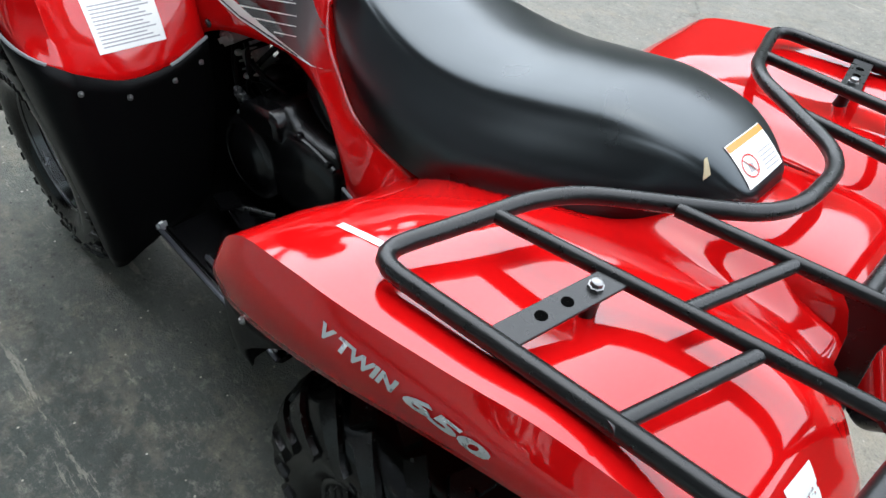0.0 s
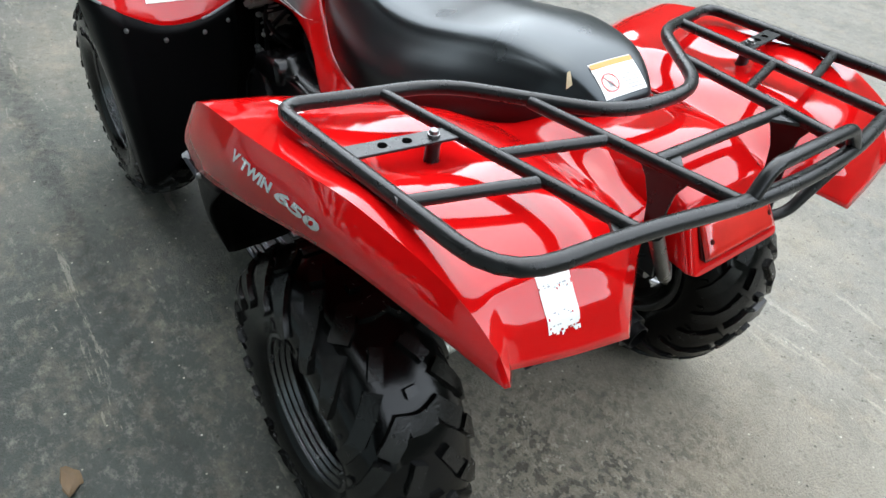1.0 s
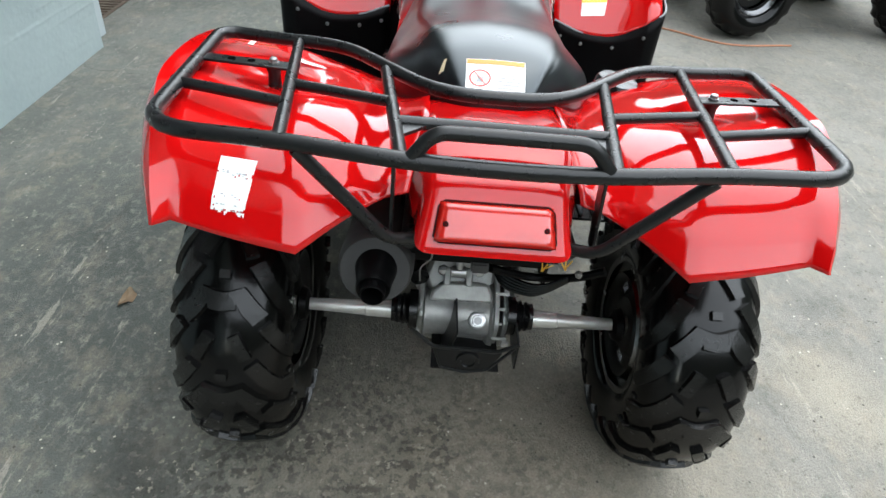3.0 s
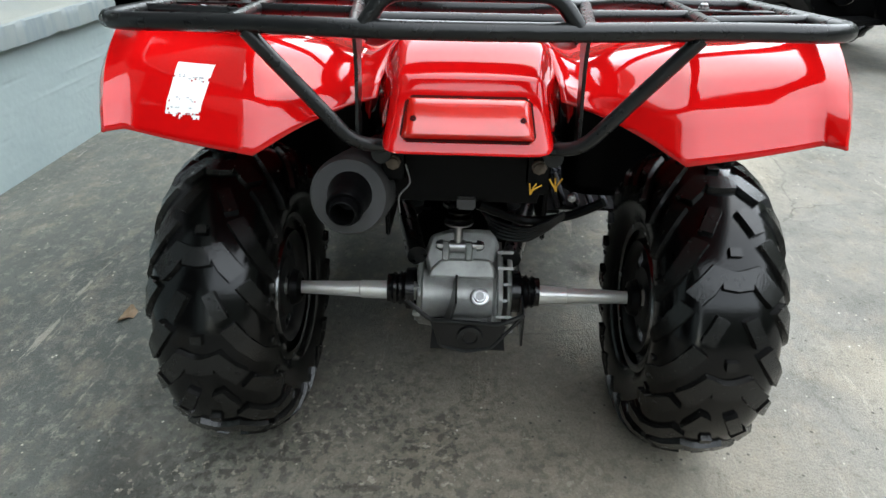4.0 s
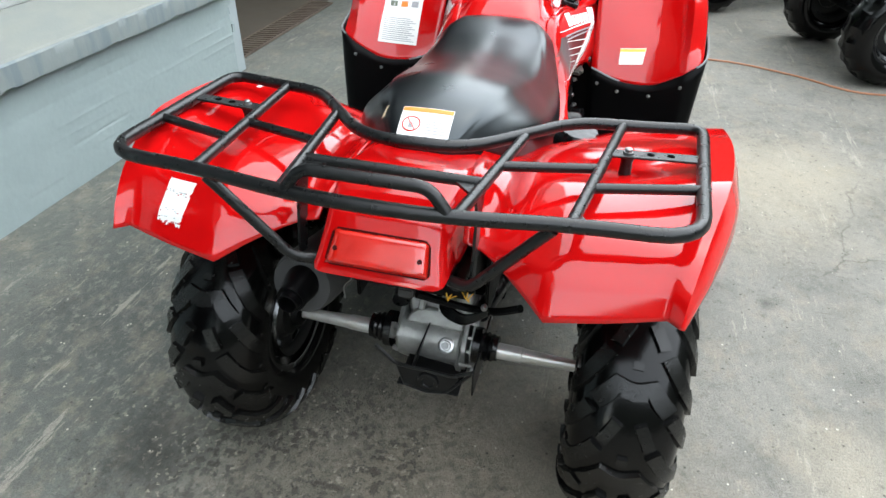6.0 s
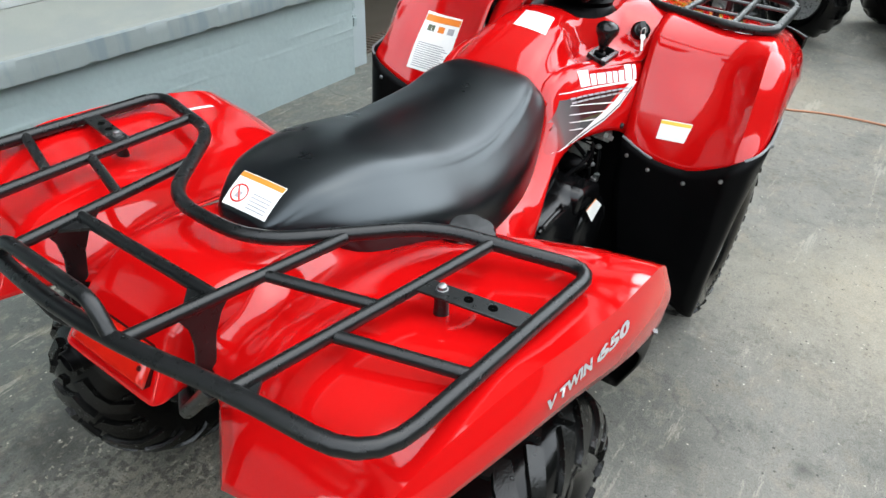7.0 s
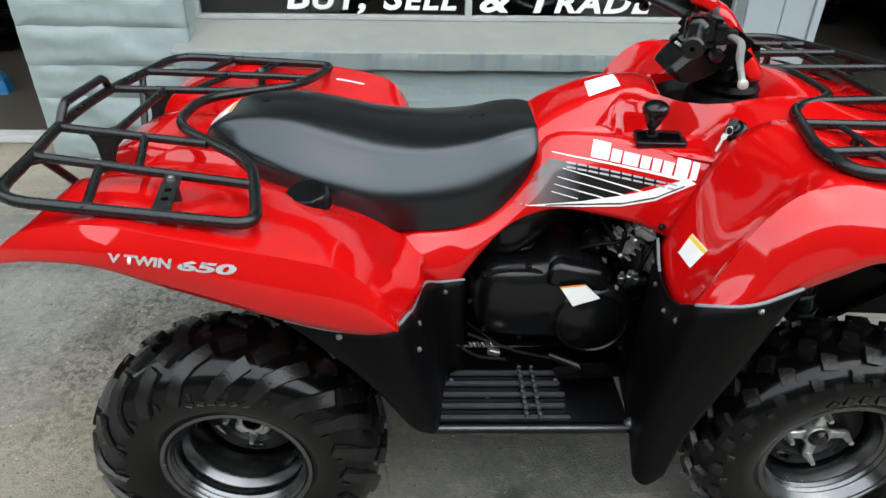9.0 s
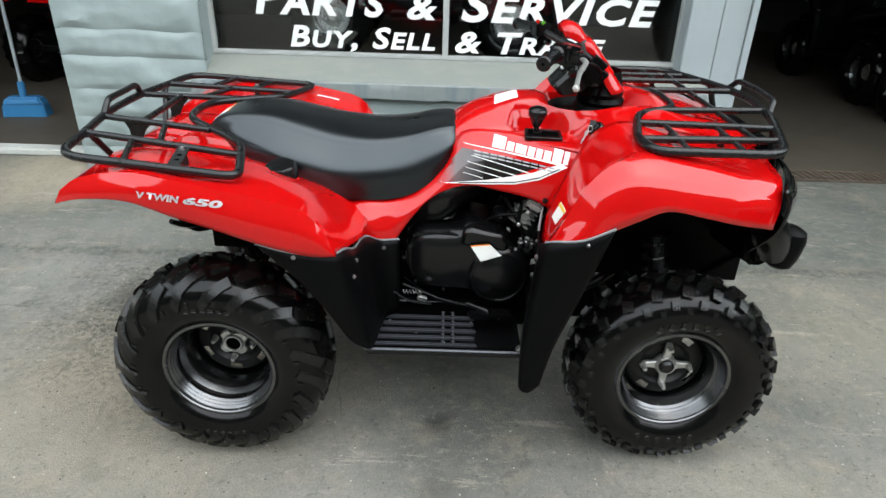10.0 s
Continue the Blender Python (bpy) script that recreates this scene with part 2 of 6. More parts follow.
    ragged.operation = "MULTIPLY_ADD"
    ragged.inputs[1].default_value = 1.3
    nt.links.new(cloud(0.8, 9, 0.65, 0.3, 0.7), ragged.inputs[0])
    nt.links.new(sep.outputs["Y"], ragged.inputs[2])
    dry = ranged(ragged.outputs[0], 0.2, 1.35, 1.0, 0.0)
    col = over(col, dry, (0.315, 0.308, 0.283), 0.88)
    col = over(col, spot(-1.05, 0.45, 0.25, 0.85), (0.36, 0.365, 0.345), 0.75)
    # soft clouds and smears
    col = over(col, cloud(2.3, 9, 0.65, 0.50, 0.70), (0.135, 0.142, 0.132), 0.45)
    col = over(col, cloud(4.5, 8, 0.7, 0.54, 0.72, (1, 0.6, 1)), (0.42, 0.40, 0.34), 0.25)
    col = over(col, cloud(9.0, 7, 0.7, 0.52, 0.70), (0.15, 0.155, 0.145), 0.26)
    # darker, greener ground between the machine and the wall
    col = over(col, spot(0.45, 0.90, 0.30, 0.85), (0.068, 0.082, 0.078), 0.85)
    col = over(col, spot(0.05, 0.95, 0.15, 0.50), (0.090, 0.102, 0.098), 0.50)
    # shade beneath the machine's right side, painted into the concrete
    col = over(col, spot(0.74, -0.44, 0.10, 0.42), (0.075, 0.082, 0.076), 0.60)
    # mottling at hand size, warm and cool
    col = over(col, cloud(6.5, 10, 0.75, 0.50, 0.66, (1, 1.3, 1)), (0.40, 0.345, 0.265), 0.42)
    col = over(col, cloud(5.2, 10, 0.75, 0.52, 0.66, (1.3, 1, 1)), (0.115, 0.125, 0.120), 0.42)
    col = over(col, cloud(26, 8, 0.8, 0.54, 0.64), (0.44, 0.42, 0.37), 0.30)
    # scuffed, scratchy skin
    col = over(col, cloud(17, 12, 0.82, 0.535, 0.60, (1, 1.6, 1)), (0.45, 0.43, 0.38), 0.34)
    col = over(col, cloud(21, 12, 0.82, 0.55, 0.62, (1.7, 1, 1)), (0.085, 0.090, 0.084), 0.34)
    col = over(col, cloud(3.2, 12, 0.8, 0.585, 0.60, (0.35, 2.2, 1)), (0.62, 0.58, 0.50), 0.38)
    # buff, dusty patches
    for x, y, r0, r1, k in ((0.10, -1.05, 0.02, 0.24, 0.32), (-0.05, -1.32, 0.02, 0.26, 0.2), (-0.60, -0.22, 0.0, 0.22, 0.35), (1.9, -1.2, 0.05, 0.5, 0.3), (3.6, -0.4, 0.05, 0.6, 0.3), (-1.75, 1.75, 0.2, 0.7, 0.55), (-0.95, -0.75, 0.2, 1.0, 0.15), (1.55, -0.95, 0.1, 0.6, 0.30), (2.3, 0.2, 0.1, 0.7, 0.22)):
        col = over(col, spot(x, y, r0, r1), (0.68, 0.60, 0.46), k)
    # brown dirt under the machine, its tone raised to offset the shade there
    col = over(col, spot(-0.30, -0.10, 0.20, 0.80), (0.40, 0.345, 0.26), 0.55)
    # dark oil drips, and a broad dark patch at the left rear tyre
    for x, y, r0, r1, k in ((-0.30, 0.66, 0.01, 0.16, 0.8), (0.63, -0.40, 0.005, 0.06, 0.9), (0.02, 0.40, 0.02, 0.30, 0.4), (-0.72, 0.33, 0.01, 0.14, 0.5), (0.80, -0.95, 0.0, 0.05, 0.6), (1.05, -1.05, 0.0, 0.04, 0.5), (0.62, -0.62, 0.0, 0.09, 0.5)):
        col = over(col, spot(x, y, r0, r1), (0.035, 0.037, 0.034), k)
    # coarse worn aggregate, in broad bare places
    bare = math_node("MAXIMUM", math_node("MULTIPLY", cloud(1.1, 5, 0.6, 0.46, 0.64), 0.30), spot(-0.38, 0.25, 0.30, 0.75))
    patchy = cloud(7.0, 5, 0.6, 0.32, 0.54)
    grit = math_node("MULTIPLY", cloud(44, 4, 0.55, 0.47, 0.57), patchy)
    pale = math_node("MULTIPLY", cloud(60, 3, 0.55, 0.56, 0.64), cloud(11.0, 4, 0.6, 0.42, 0.60))
    col = over(col, math_node("MULTIPLY", bare, cloud(16, 4, 0.6, 0.46, 0.60)), (0.085, 0.083, 0.072), 0.32)
    col = over(col, math_node("MULTIPLY", bare, grit), (0.058, 0.058, 0.050), 0.68)
    col = over(col, math_node("MULTIPLY", bare, pale), (0.62, 0.58, 0.48), 0.75)
    # everywhere else a faint grain, pits and pale grit
    fine = cloud(150, 4, 0.7, 0.40, 0.62)
    col = over(col, fine, (0.11, 0.113, 0.105), 0.28)
    col = over(col, cloud(30, 6, 0.75, 0.56, 0.66), (0.06, 0.063, 0.057), 0.42)
    col = over(col, specks(38, 0.16, 0.22), (0.06, 0.06, 0.055), 0.75)
    col = over(col, specks(15, 0.07, 0.30), (0.05, 0.05, 0.047), 0.8)
    col = over(col, specks(19, 0.07, 0.22), (0.9, 0.87, 0.78), 0.7)
    col = over(col, specks(48, 0.17, 0.07), (0.80, 0.76, 0.65), 0.6)
    # a rough, darker seam beside the wall's apron
    seam_y = math_node("MULTIPLY", cloud(14, 6, 0.7, 0.35, 0.65), 0.05)
    off = nt.nodes.new("ShaderNodeMath")
    off.operation = "SUBTRACT"
    nt.links.new(sep.outputs["Y"], off.inputs[0])
    nt.links.new(seam_y, off.inputs[1])
    away = nt.nodes.new("ShaderNodeMath")
    away.operation = "ABSOLUTE"
    mid = nt.nodes.new("ShaderNodeMath")
    mid.operation = "SUBTRACT"
    mid.inputs[1].default_value = 0.70
    nt.links.new(off.outputs[0], mid.inputs[0])
    nt.links.new(mid.outputs[0], away.inputs[0])
    col = over(col, math_node("MULTIPLY", ranged(away.outputs[0], 0.005, 0.06, 1.0, 0.0), cloud(30, 6, 0.75, 0.38, 0.60)), (0.060, 0.063, 0.060), 0.62)
    # hair cracks
    vor = nt.nodes.new("ShaderNodeTexVoronoi")
    vor.feature = "DISTANCE_TO_EDGE"
    vor.inputs["Scale"].default_value = 0.5
    nt.links.new(bent, vor.inputs["Vector"])
    crack = ranged(vor.outputs["Distance"], 0.0, 0.0035, 1.0, 0.0)
    col = over(col, math_node("MULTIPLY", crack, cloud(2.0, 3, 0.5, 0.45, 0.6)), (0.07, 0.07, 0.065), 0.5)
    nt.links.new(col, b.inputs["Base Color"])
    b.inputs["Specular IOR Level"].default_value = 0.15
    nt.links.new(ranged(cloud(1.6, 8, 0.65, 0.4, 0.6), 0.0, 1.0, 0.60, 0.85), b.inputs["Roughness"])
    bp = nt.nodes.new("ShaderNodeBump")
    bp.inputs["Strength"].default_value, bp.inputs["Distance"].default_value = 0.9, 0.006
    nt.links.new(math_node("ADD", math_node("MULTIPLY", fine, 0.35), math_node("MULTIPLY", math_node("SUBTRACT", 1.0, math_node("MULTIPLY", bare, grit)), 0.6)), bp.inputs["Height"])
    nt.links.new(bp.outputs[0], b.inputs["Normal"])
    return m


CONCRETE = ground_material()


# ---- mesh helpers ----
from mathutils.bvhtree import BVHTree


def part(name, bm, mat, parent=None, label="", smooth=True, solid=0.0, bevel=0.0):
    """Links a bmesh as one mesh object under a thing or part."""
    bmesh.ops.recalc_face_normals(bm, faces=bm.faces)
    me = bpy.data.meshes.new(name)
    bm.to_mesh(me)
    bm.free()
    me.materials.append(mat)
    if smooth:
        me.shade_smooth()
        me.set_sharp_from_angle(angle=radians(50 if mat is RED else 38))
    ob = new(name, me)
    if parent:
        ob.parent = parent
        ob.matrix_parent_inverse = parent.matrix_basis.inverted()
    if label:
        ob["label"] = label
    if solid:
        k = ob.modifiers.new("thickness", "SOLIDIFY")
        k.thickness, k.offset = solid, 0.0
    if bevel:
        k = ob.modifiers.new("edges", "BEVEL")
        k.width, k.segments, k.limit_method = bevel, 2, "ANGLE"
    return ob


def thing(name, label, category, at=(0, 0, 0), group="", kind=""):
    ob = new(name)
    ob.location = at
    ob.matrix_basis = Matrix.Translation(at)
    bpy.context.view_layer.update()
    return tagged(ob, label, category, group, kind)


def spline(pts, k, sharp=()):
    """k steps between each two points, smooth but for the sharp ones."""
    p = np.asarray(pts, float)
    if sharp:
        i = sharp[0]
        return np.concatenate([spline(p[: i + 1], k)[:-1], spline(p[i:], k, [j - i for j in sharp[1:]])])
    n = len(p)
    m = np.zeros_like(p)
    m[1:-1] = (p[2:] - p[:-2]) / 2
    m[0], m[-1] = p[1] - p[0], p[-1] - p[-2]
    out = []
    for i in range(n - 1):
        for t in np.arange(k) / k:
            a, b, c, d = 2 * t**3 - 3 * t**2 + 1, t**3 - 2 * t**2 + t, -2 * t**3 + 3 * t**2, t**3 - t**2
            out.append(a * p[i] + b * m[i] + c * p[i + 1] + d * m[i + 1])
    out.append(p[-1])
    return np.array(out)


def patch(rows, ku=4, kv=4, s=1, cols=(), across=()):
    """A smooth grid through rows of points; s = -1 mirrors it to the other side; cols, across: rows and columns of points that are creases."""
    g = np.array([spline(r, kv, list(cols)) for r in rows])
    g = np.stack([spline(g[:, j], ku, list(across)) for j in range(g.shape[1])], axis=1)
    g[..., 1] *= s
    return g


def both(rows):
    """Half sections, from the middle outwards, made whole."""
    return [[(x, -y, z) for x, y, z in reversed(r[1:])] + list(r) for r in rows]


def grid_bm(g, bm=None, caps=False):
    bm = bm or bmesh.new()
    v = [[bm.verts.new(p) for p in row] for row in g]
    for a, b in zip(v, v[1:]):
        for j in range(len(a) - 1):
            bm.faces.new((a[j], a[j + 1], b[j + 1], b[j]))
    return bm


def tree_of(*grids):
    verts, faces = [], []
    for g in grids:
        o = len(verts)
        nu, nv = g.shape[:2]
        verts += [tuple(p) for p in g.reshape(-1, 3)]
        faces += [(o + i * nv + j, o + i * nv + j + 1, o + (i + 1) * nv + j + 1, o + (i + 1) * nv + j) for i in range(nu - 1) for j in range(nv - 1)]
    return BVHTree.FromPolygons(verts, faces)


def rounded(pts, r, closed=False, k=5):
    """A path whose corners are rounded."""
    p = [Vector(q) for q in pts]
    n = len(p)
    out = []
    for i in range(n):
        if not closed and i in (0, n - 1):
            out.append(p[i])
            continue
        a, b, c = p[i - 1], p[i], p[(i + 1) % n]
        u, w = (a - b), (c - b)
        d = min(r, u.length * 0.45, w.length * 0.45)
        a, c = b + u.normalized() * d, b + w.normalized() * d
        for t in np.arange(k + 1) / k:
            out.append(a * (1 - t) ** 2 + b * 2 * t * (1 - t) + c * t * t)
    return out


def tube(pts, r, bend=0.0, closed=False, sides=10, bm=None, flat=1.0):
    """A round bar swept along a path, its ends closed. flat < 1 presses it flat."""
    bm = bm or bmesh.new()
    p = rounded(pts, bend, closed) if bend else [Vector(q) for q in pts]
    n = len(p)
    rings, side = [], None
    for i in range(n):
        if closed:
            d = p[(i + 1) % n] - p[i - 1]
        else:
            d = p[min(i + 1, n - 1)] - p[max(i - 1, 0)]
        d.normalize()
        if side is None:
            side = d.cross(Vector((0, 0, 1)))
            if side.length < 0.1:
                side = d.cross(Vector((1, 0, 0)))
        side = (side - d * side.dot(d)).normalized()
        up = side.cross(d)
        rr = r[i] if isinstance(r, (list, tuple)) else r
        rings.append([bm.verts.new(p[i] + side * rr * math.cos(a) + up * rr * flat * math.sin(a)) for a in np.arange(sides) * 2 * math.pi / sides])
    for i in range(n if closed else n - 1):
        a, b = rings[i], rings[(i + 1) % n]
        for j in range(sides):
            bm.faces.new((a[j], a[(j + 1) % sides], b[(j + 1) % sides], b[j]))
    if not closed:
        bm.faces.new(rings[0][::-1])
        bm.faces.new(rings[-1])
    return bm


def revolve(profile, at, axis, n=32, bm=None, close=False):
    """Turns (distance along the axis, radius) pairs round an axis through a place."""
    bm = bm or bmesh.new()
    q = Vector((0, 0, 1)).rotation_difference(Vector(axis)).to_matrix()
    o = Vector(at)
    rings = []
    for h, r in profile:
        rings.append([bm.verts.new(o + q @ Vector((r * math.cos(a), r * math.sin(a), h))) for a in np.arange(n) * 2 * math.pi / n])
    for a, b in zip(rings, rings[1:]):
        for j in range(n):
            bm.faces.new((a[j], a[(j + 1) % n], b[(j + 1) % n], b[j]))
    if close:
        bm.faces.new(rings[0][::-1])
        bm.faces.new(rings[-1])
    return bm


def box(size, at, rot=(0, 0, 0), bm=None, bevel=0.0, taper=1.0, steps=2):
    bm = bm or bmesh.new()
    got = bmesh.ops.create_cube(bm, size=1.0)["verts"]
    m = pose(*at, *rot)
    for v in got:
        k = taper if v.co.z > 0 else 1.0
        v.co = m @ Vector((v.co.x * size[0] * k, v.co.y * size[1] * k, v.co.z * size[2]))
    if bevel:
        edges = list({e for v in got for e in v.link_edges})
        bmesh.ops.bevel(bm, geom=edges, offset=bevel, segments=steps, affect="EDGES")
    return bm


def slab(outline, thick, m, bm=None):
    """A flat plate with a given outline in its own plane."""
    bm = bm or bmesh.new()
    lo = [bm.verts.new(m @ Vector((x, y, -thick / 2))) for x, y in outline]
    hi = [bm.verts.new(m @ Vector((x, y, thick / 2))) for x, y in outline]
    n = len(lo)
    bm.faces.new(lo[::-1])
    bm.faces.new(hi)
    for i in range(n):
        bm.faces.new((lo[i], lo[(i + 1) % n], hi[(i + 1) % n], hi[i]))
    return bm


def bolt(at, axis, r=0.007, h=0.005, bm=None):
    return revolve([(-h, r * 1.25), (h * 0.2, r * 1.25), (h * 0.25, r), (h * 0.8, r * 0.92), (h, r * 0.6), (h, 0.0005)], at, axis, 8, bm)


def stick_on(tree, corners, n, m, lift=0.0012, aim=None):
    """A thin sheet between four corners laid onto a surface, as a bmesh."""
    a, b, c, d = [Vector(q) for q in corners]
    if aim is None:
        aim = (b - a).cross(d - a).normalized()
    bm = bmesh.new()
    g = []
    for i in range(m + 1):
        row = []
        for j in range(n + 1):
            u, w = j / n, i / m
            p = a * (1 - u) * (1 - w) + b * u * (1 - w) + c * u * w + d * (1 - u) * w
            hit = tree.ray_cast(p + aim * 0.12, -aim, 0.3)
            if hit[0] is None:
                hit = tree.find_nearest(p)
            nn = hit[1] if hit[1].dot(aim) > 0 else -hit[1]
            row.append(hit[0] + nn * lift)
        g.append(row)
    return grid_bm(g, bm)


def writing(words, m, depth=0.0, shear=0.0, small=False, spread=1.0, bold=0.0):
    """The built-in font's letters as a bmesh, at a pose; one unit is the letters' size."""
    cu = bpy.data.curves.new("letters", "FONT")
    cu.body = words
    cu.offset = bold
    cu.extrude, cu.shear, cu.space_character, cu.resolution_u = depth, shear, spread, 3
    if small:
        cu.small_caps_scale = 0.78
        for f in cu.body_format:
            f.use_small_caps = True
    tmp = new("letters", cu)
    bpy.context.view_layer.update()
    me = bpy.data.meshes.new_from_object(tmp)
    bm = bmesh.new()
    bm.from_mesh(me)
    bm.transform(m)
    bpy.data.objects.remove(tmp)
    bpy.data.curves.remove(cu)
    bpy.data.meshes.remove(me)
    return bm


# ---- wheels ----
def tyre_skin(R, W, rim):
    """The outside of a tyre's section, from the inner bead round to the outer one: (across, radius)."""
    h = W / 2
    half = [(0, R), (h * 0.40, R - 0.004), (h * 0.68, R - 0.015), (h * 0.88, R - 0.034), (h * 0.98, R - 0.060), (h * 1.0, R - 0.085), (h * 0.93, rim + 0.026), (h * 0.80, rim + 0.008), (h * 0.72, rim)]
    return [(-w, r) for w, r in reversed(half[1:])] + half


def wheel(parent, at, s, R, W, rim, out, disc, rear):
    """A wheel at its axle's place; s: the side it faces; out, disc: how far the rim's edge and its disc stand from the middle."""
    ax = (0, s, 0)
    deep = out - (disc + 0.012)
    edge = [(-out, rim - 0.012), (-out, rim + 0.004), (-out + 0.008, rim + 0.006), (-out + 0.016, rim - 0.004), (-out + 0.03, rim - 0.022), (disc - 0.012, rim - 0.034), (disc + 0.014, rim - 0.034)]
    if rear:
        ledge = disc + 0.012 + deep * 0.50
        edge += [(ledge - 0.012, rim - 0.033), (ledge, rim - 0.030), (ledge + 0.012, rim - 0.019), (ledge + 0.016, rim - 0.0175)]
    else:
        ledge = disc + 0.012 + deep * 0.30
        edge += [(ledge - 0.004, rim - 0.033), (ledge + 0.008, rim - 0.024), (ledge + 0.012, rim - 0.0235)]
    for k in range(3 if rear else 2):
        w = out - 0.040 + 0.011 * k
        edge += [(w, rim - 0.0165 + 0.0028 * k), (w + 0.004, rim - 0.0185 + 0.0028 * k), (w + 0.008, rim - 0.0160 + 0.0028 * k)]
    edge += [(out - 0.006, rim - 0.006), (out - 0.003, rim + 0.004), (out, rim + 0.004), (out + 0.001, rim - 0.002), (out - 0.004, rim - 0.008)]
    base = part("wheel", revolve(edge, at, ax, 64), RIM, parent, "dark grey painted steel wheel", solid=0.003)
    # the disc, pierced by slots
    slots = 6 if rear else 4
    bm = revolve([(disc - 0.012, rim - 0.035), (disc + 0.008, rim - 0.046), (disc + 0.011, 0.103), (disc + 0.012, 0.084), (disc + 0.012, 0.074), (disc, 0.062), (disc, 0.03), (disc + 0.004, 0.02)], at, ax, 48)
    bm.faces.ensure_lookup_table()
    first_slot = 6 if not rear else 2
    gone = [bm.faces[2 * 48 + (first_slot + i * 48 // slots + k) % 48] for i in range(slots) for k in range(3)]
    bmesh.ops.delete(bm, geom=gone, context="FACES")
    part("wheel_disc", bm, DISC, base, "black wheel disc with slots", solid=0.003)
    # the tyre
    skin = tyre_skin(R, W, rim)
    bm = revolve([(w, r) for w, r in spline(skin, 3)], at, ax, 80)
    q = Vector((0, 0, 1)).rotation_difference(Vector(ax)).to_matrix()
    o = Vector(at)
    curve = spline([(w, r) for w, r in skin if r > rim + 0.05], 6)
    run = np.concatenate([[0], np.cumsum(np.hypot(*np.diff(curve, axis=0).T))])
    run -= run[-1] / 2

    def skin_at(d, lift):
        w, r = np.interp(d, run, curve[:, 0]), np.interp(d, run, curve[:, 1])
        e = 0.004
        t = Vector((np.interp(d + e, run, curve[:, 0]) - np.interp(d - e, run, curve[:, 0]), np.interp(d + e, run, curve[:, 1]) - np.interp(d - e, run, curve[:, 1]), 0)).normalized()
        return w - t.y * lift, r + t.x * lift

    turn = 1 if (q @ Vector((0, 1, 0))).z < 0 else -1
    treads = []

    def lug(way, wide, lift=0.012):
        """A raised block along a way of (across, turn) pairs."""
        bm = bmesh.new() if rear else treads[0]
        way = [(d, a * turn) for d, a in way]
        lo, hi = [], []
        for i, (d, a) in enumerate(way):
            j, k = way[max(0, i - 1)], way[min(len(way) - 1, i + 1)]
            dd, da = k[0] - j[0], (k[1] - j[1]) * R
            length = math.hypot(dd, da) or 1
            nd, na = -da / length, dd / length / R
            for side in (-1, 1):
                for lift_now, store, ww in ((-0.002, lo, wide * 0.55), (lift, hi, wide * 0.44)):
                    w, r = skin_at(d + nd * side * ww, lift_now)
                    a2 = a + na * side * ww
                    store.append(bm.verts.new(o + q @ Vector((r * math.cos(a2), r * math.sin(a2), w))))
        n = len(way)
        for i in range(n - 1):
            a, b, c, d = 2 * i, 2 * i + 1, 2 * i + 3, 2 * i + 2
            for f in ((hi[a], hi[b], hi[c], hi[d]), (lo[a], hi[a], hi[d], lo[d]), (hi[b], lo[b], lo[c], hi[c])):
                bm.faces.new(f)
        bm.faces.new((lo[0], lo[1], hi[1], hi[0]))
        bm.faces.new((hi[2 * n - 2], hi[2 * n - 1], lo[2 * n - 1], lo[2 * n - 2]))
        if rear:
            for v in bm.verts:
                v.co.z = max(v.co.z, 0.0005)
            part("tread_lug", bm, LUG, base)

    h = run[-1]
    if rear:
        n = 10
        p = 2 * math.pi / n
        for i in range(n):
            a = math.radians(218.8 if s < 0 else 221.2) + i * p
            # a notched bar across the middle, with a stud above its notch
            lug([(d, a + k * p) for d, k in ((-.066, -.17), (-.048, -.075), (-.030, .045), (-.017, -.005), (0, -.02), (.017, -.005), (.030, .045), (.048, -.075), (.066, -.17))], 0.036, 0.010)
            lug([(d, a + .24 * p) for d in (-.0095, .0095)], 0.017, 0.0085)
            for side in (1, -1):
                lug([(side * d, a + k * p) for d, k in ((.075, -.24), (.094, -.36), (.114, -.49), (h * .84, -.58), (h * .95, -.66))], 0.031, 0.009)
                lug([(side * d, a + k * p) for d, k in ((.021, -.335), (.029, -.42), (.038, -.51), (.043, -.57))], 0.024, 0.010)
                lug([(side * d, a + k * p) for d, k in ((.052, -.64), (.076, -.82), (.100, -.98), (h * .84, -1.10), (h * .93, -1.16))], 0.031, 0.009)
                for k0 in (-.42, -.92):
                    lug([(side * d, a + k * p) for d, k in ((h * .86, k0), (h * .96, k0 - .02))], 0.010, 0.004)
    else:
        treads.append(bmesh.new())
        n = 22
        p = 2 * math.pi / n
        for i in range(n):
            for side, shift in ((1, 0.0), (-1, 0.5)):
                b = (i + shift) * p
                lug([(side * d, b + k * p) for d, k in ((0.004, 0.20), (0.018, 0.10), (0.034, -0.06))], 0.030, 0.012)
                lug([(side * d, b + k * p) for d, k in ((0.046, 0.42), (0.060, 0.34), (0.074, 0.30))], 0.030, 0.012)
                lug([(side * d, b + k * p) for d, k in ((0.082, -0.10), (0.092, -0.12), (0.102, -0.13))], 0.026, 0.010)
                lug([(side * d, b + k * p) for d, k in ((h * 0.84, 0.40), (h * 0.90, 0.40), (h * 0.96, 0.40))], 0.020, 0.004)
    # the weight presses the tread flat on the ground
    for b2 in [bm] + treads:
        for v in b2.verts:
            v.co.z = max(v.co.z, 0.001)
    part("tyre", bm, RUBBER, base, "black rubber off-road tyre")
    if treads:
        tagged(part("tread", treads[0], LUG, base, "blocky off-road tread"), kind="stuff")
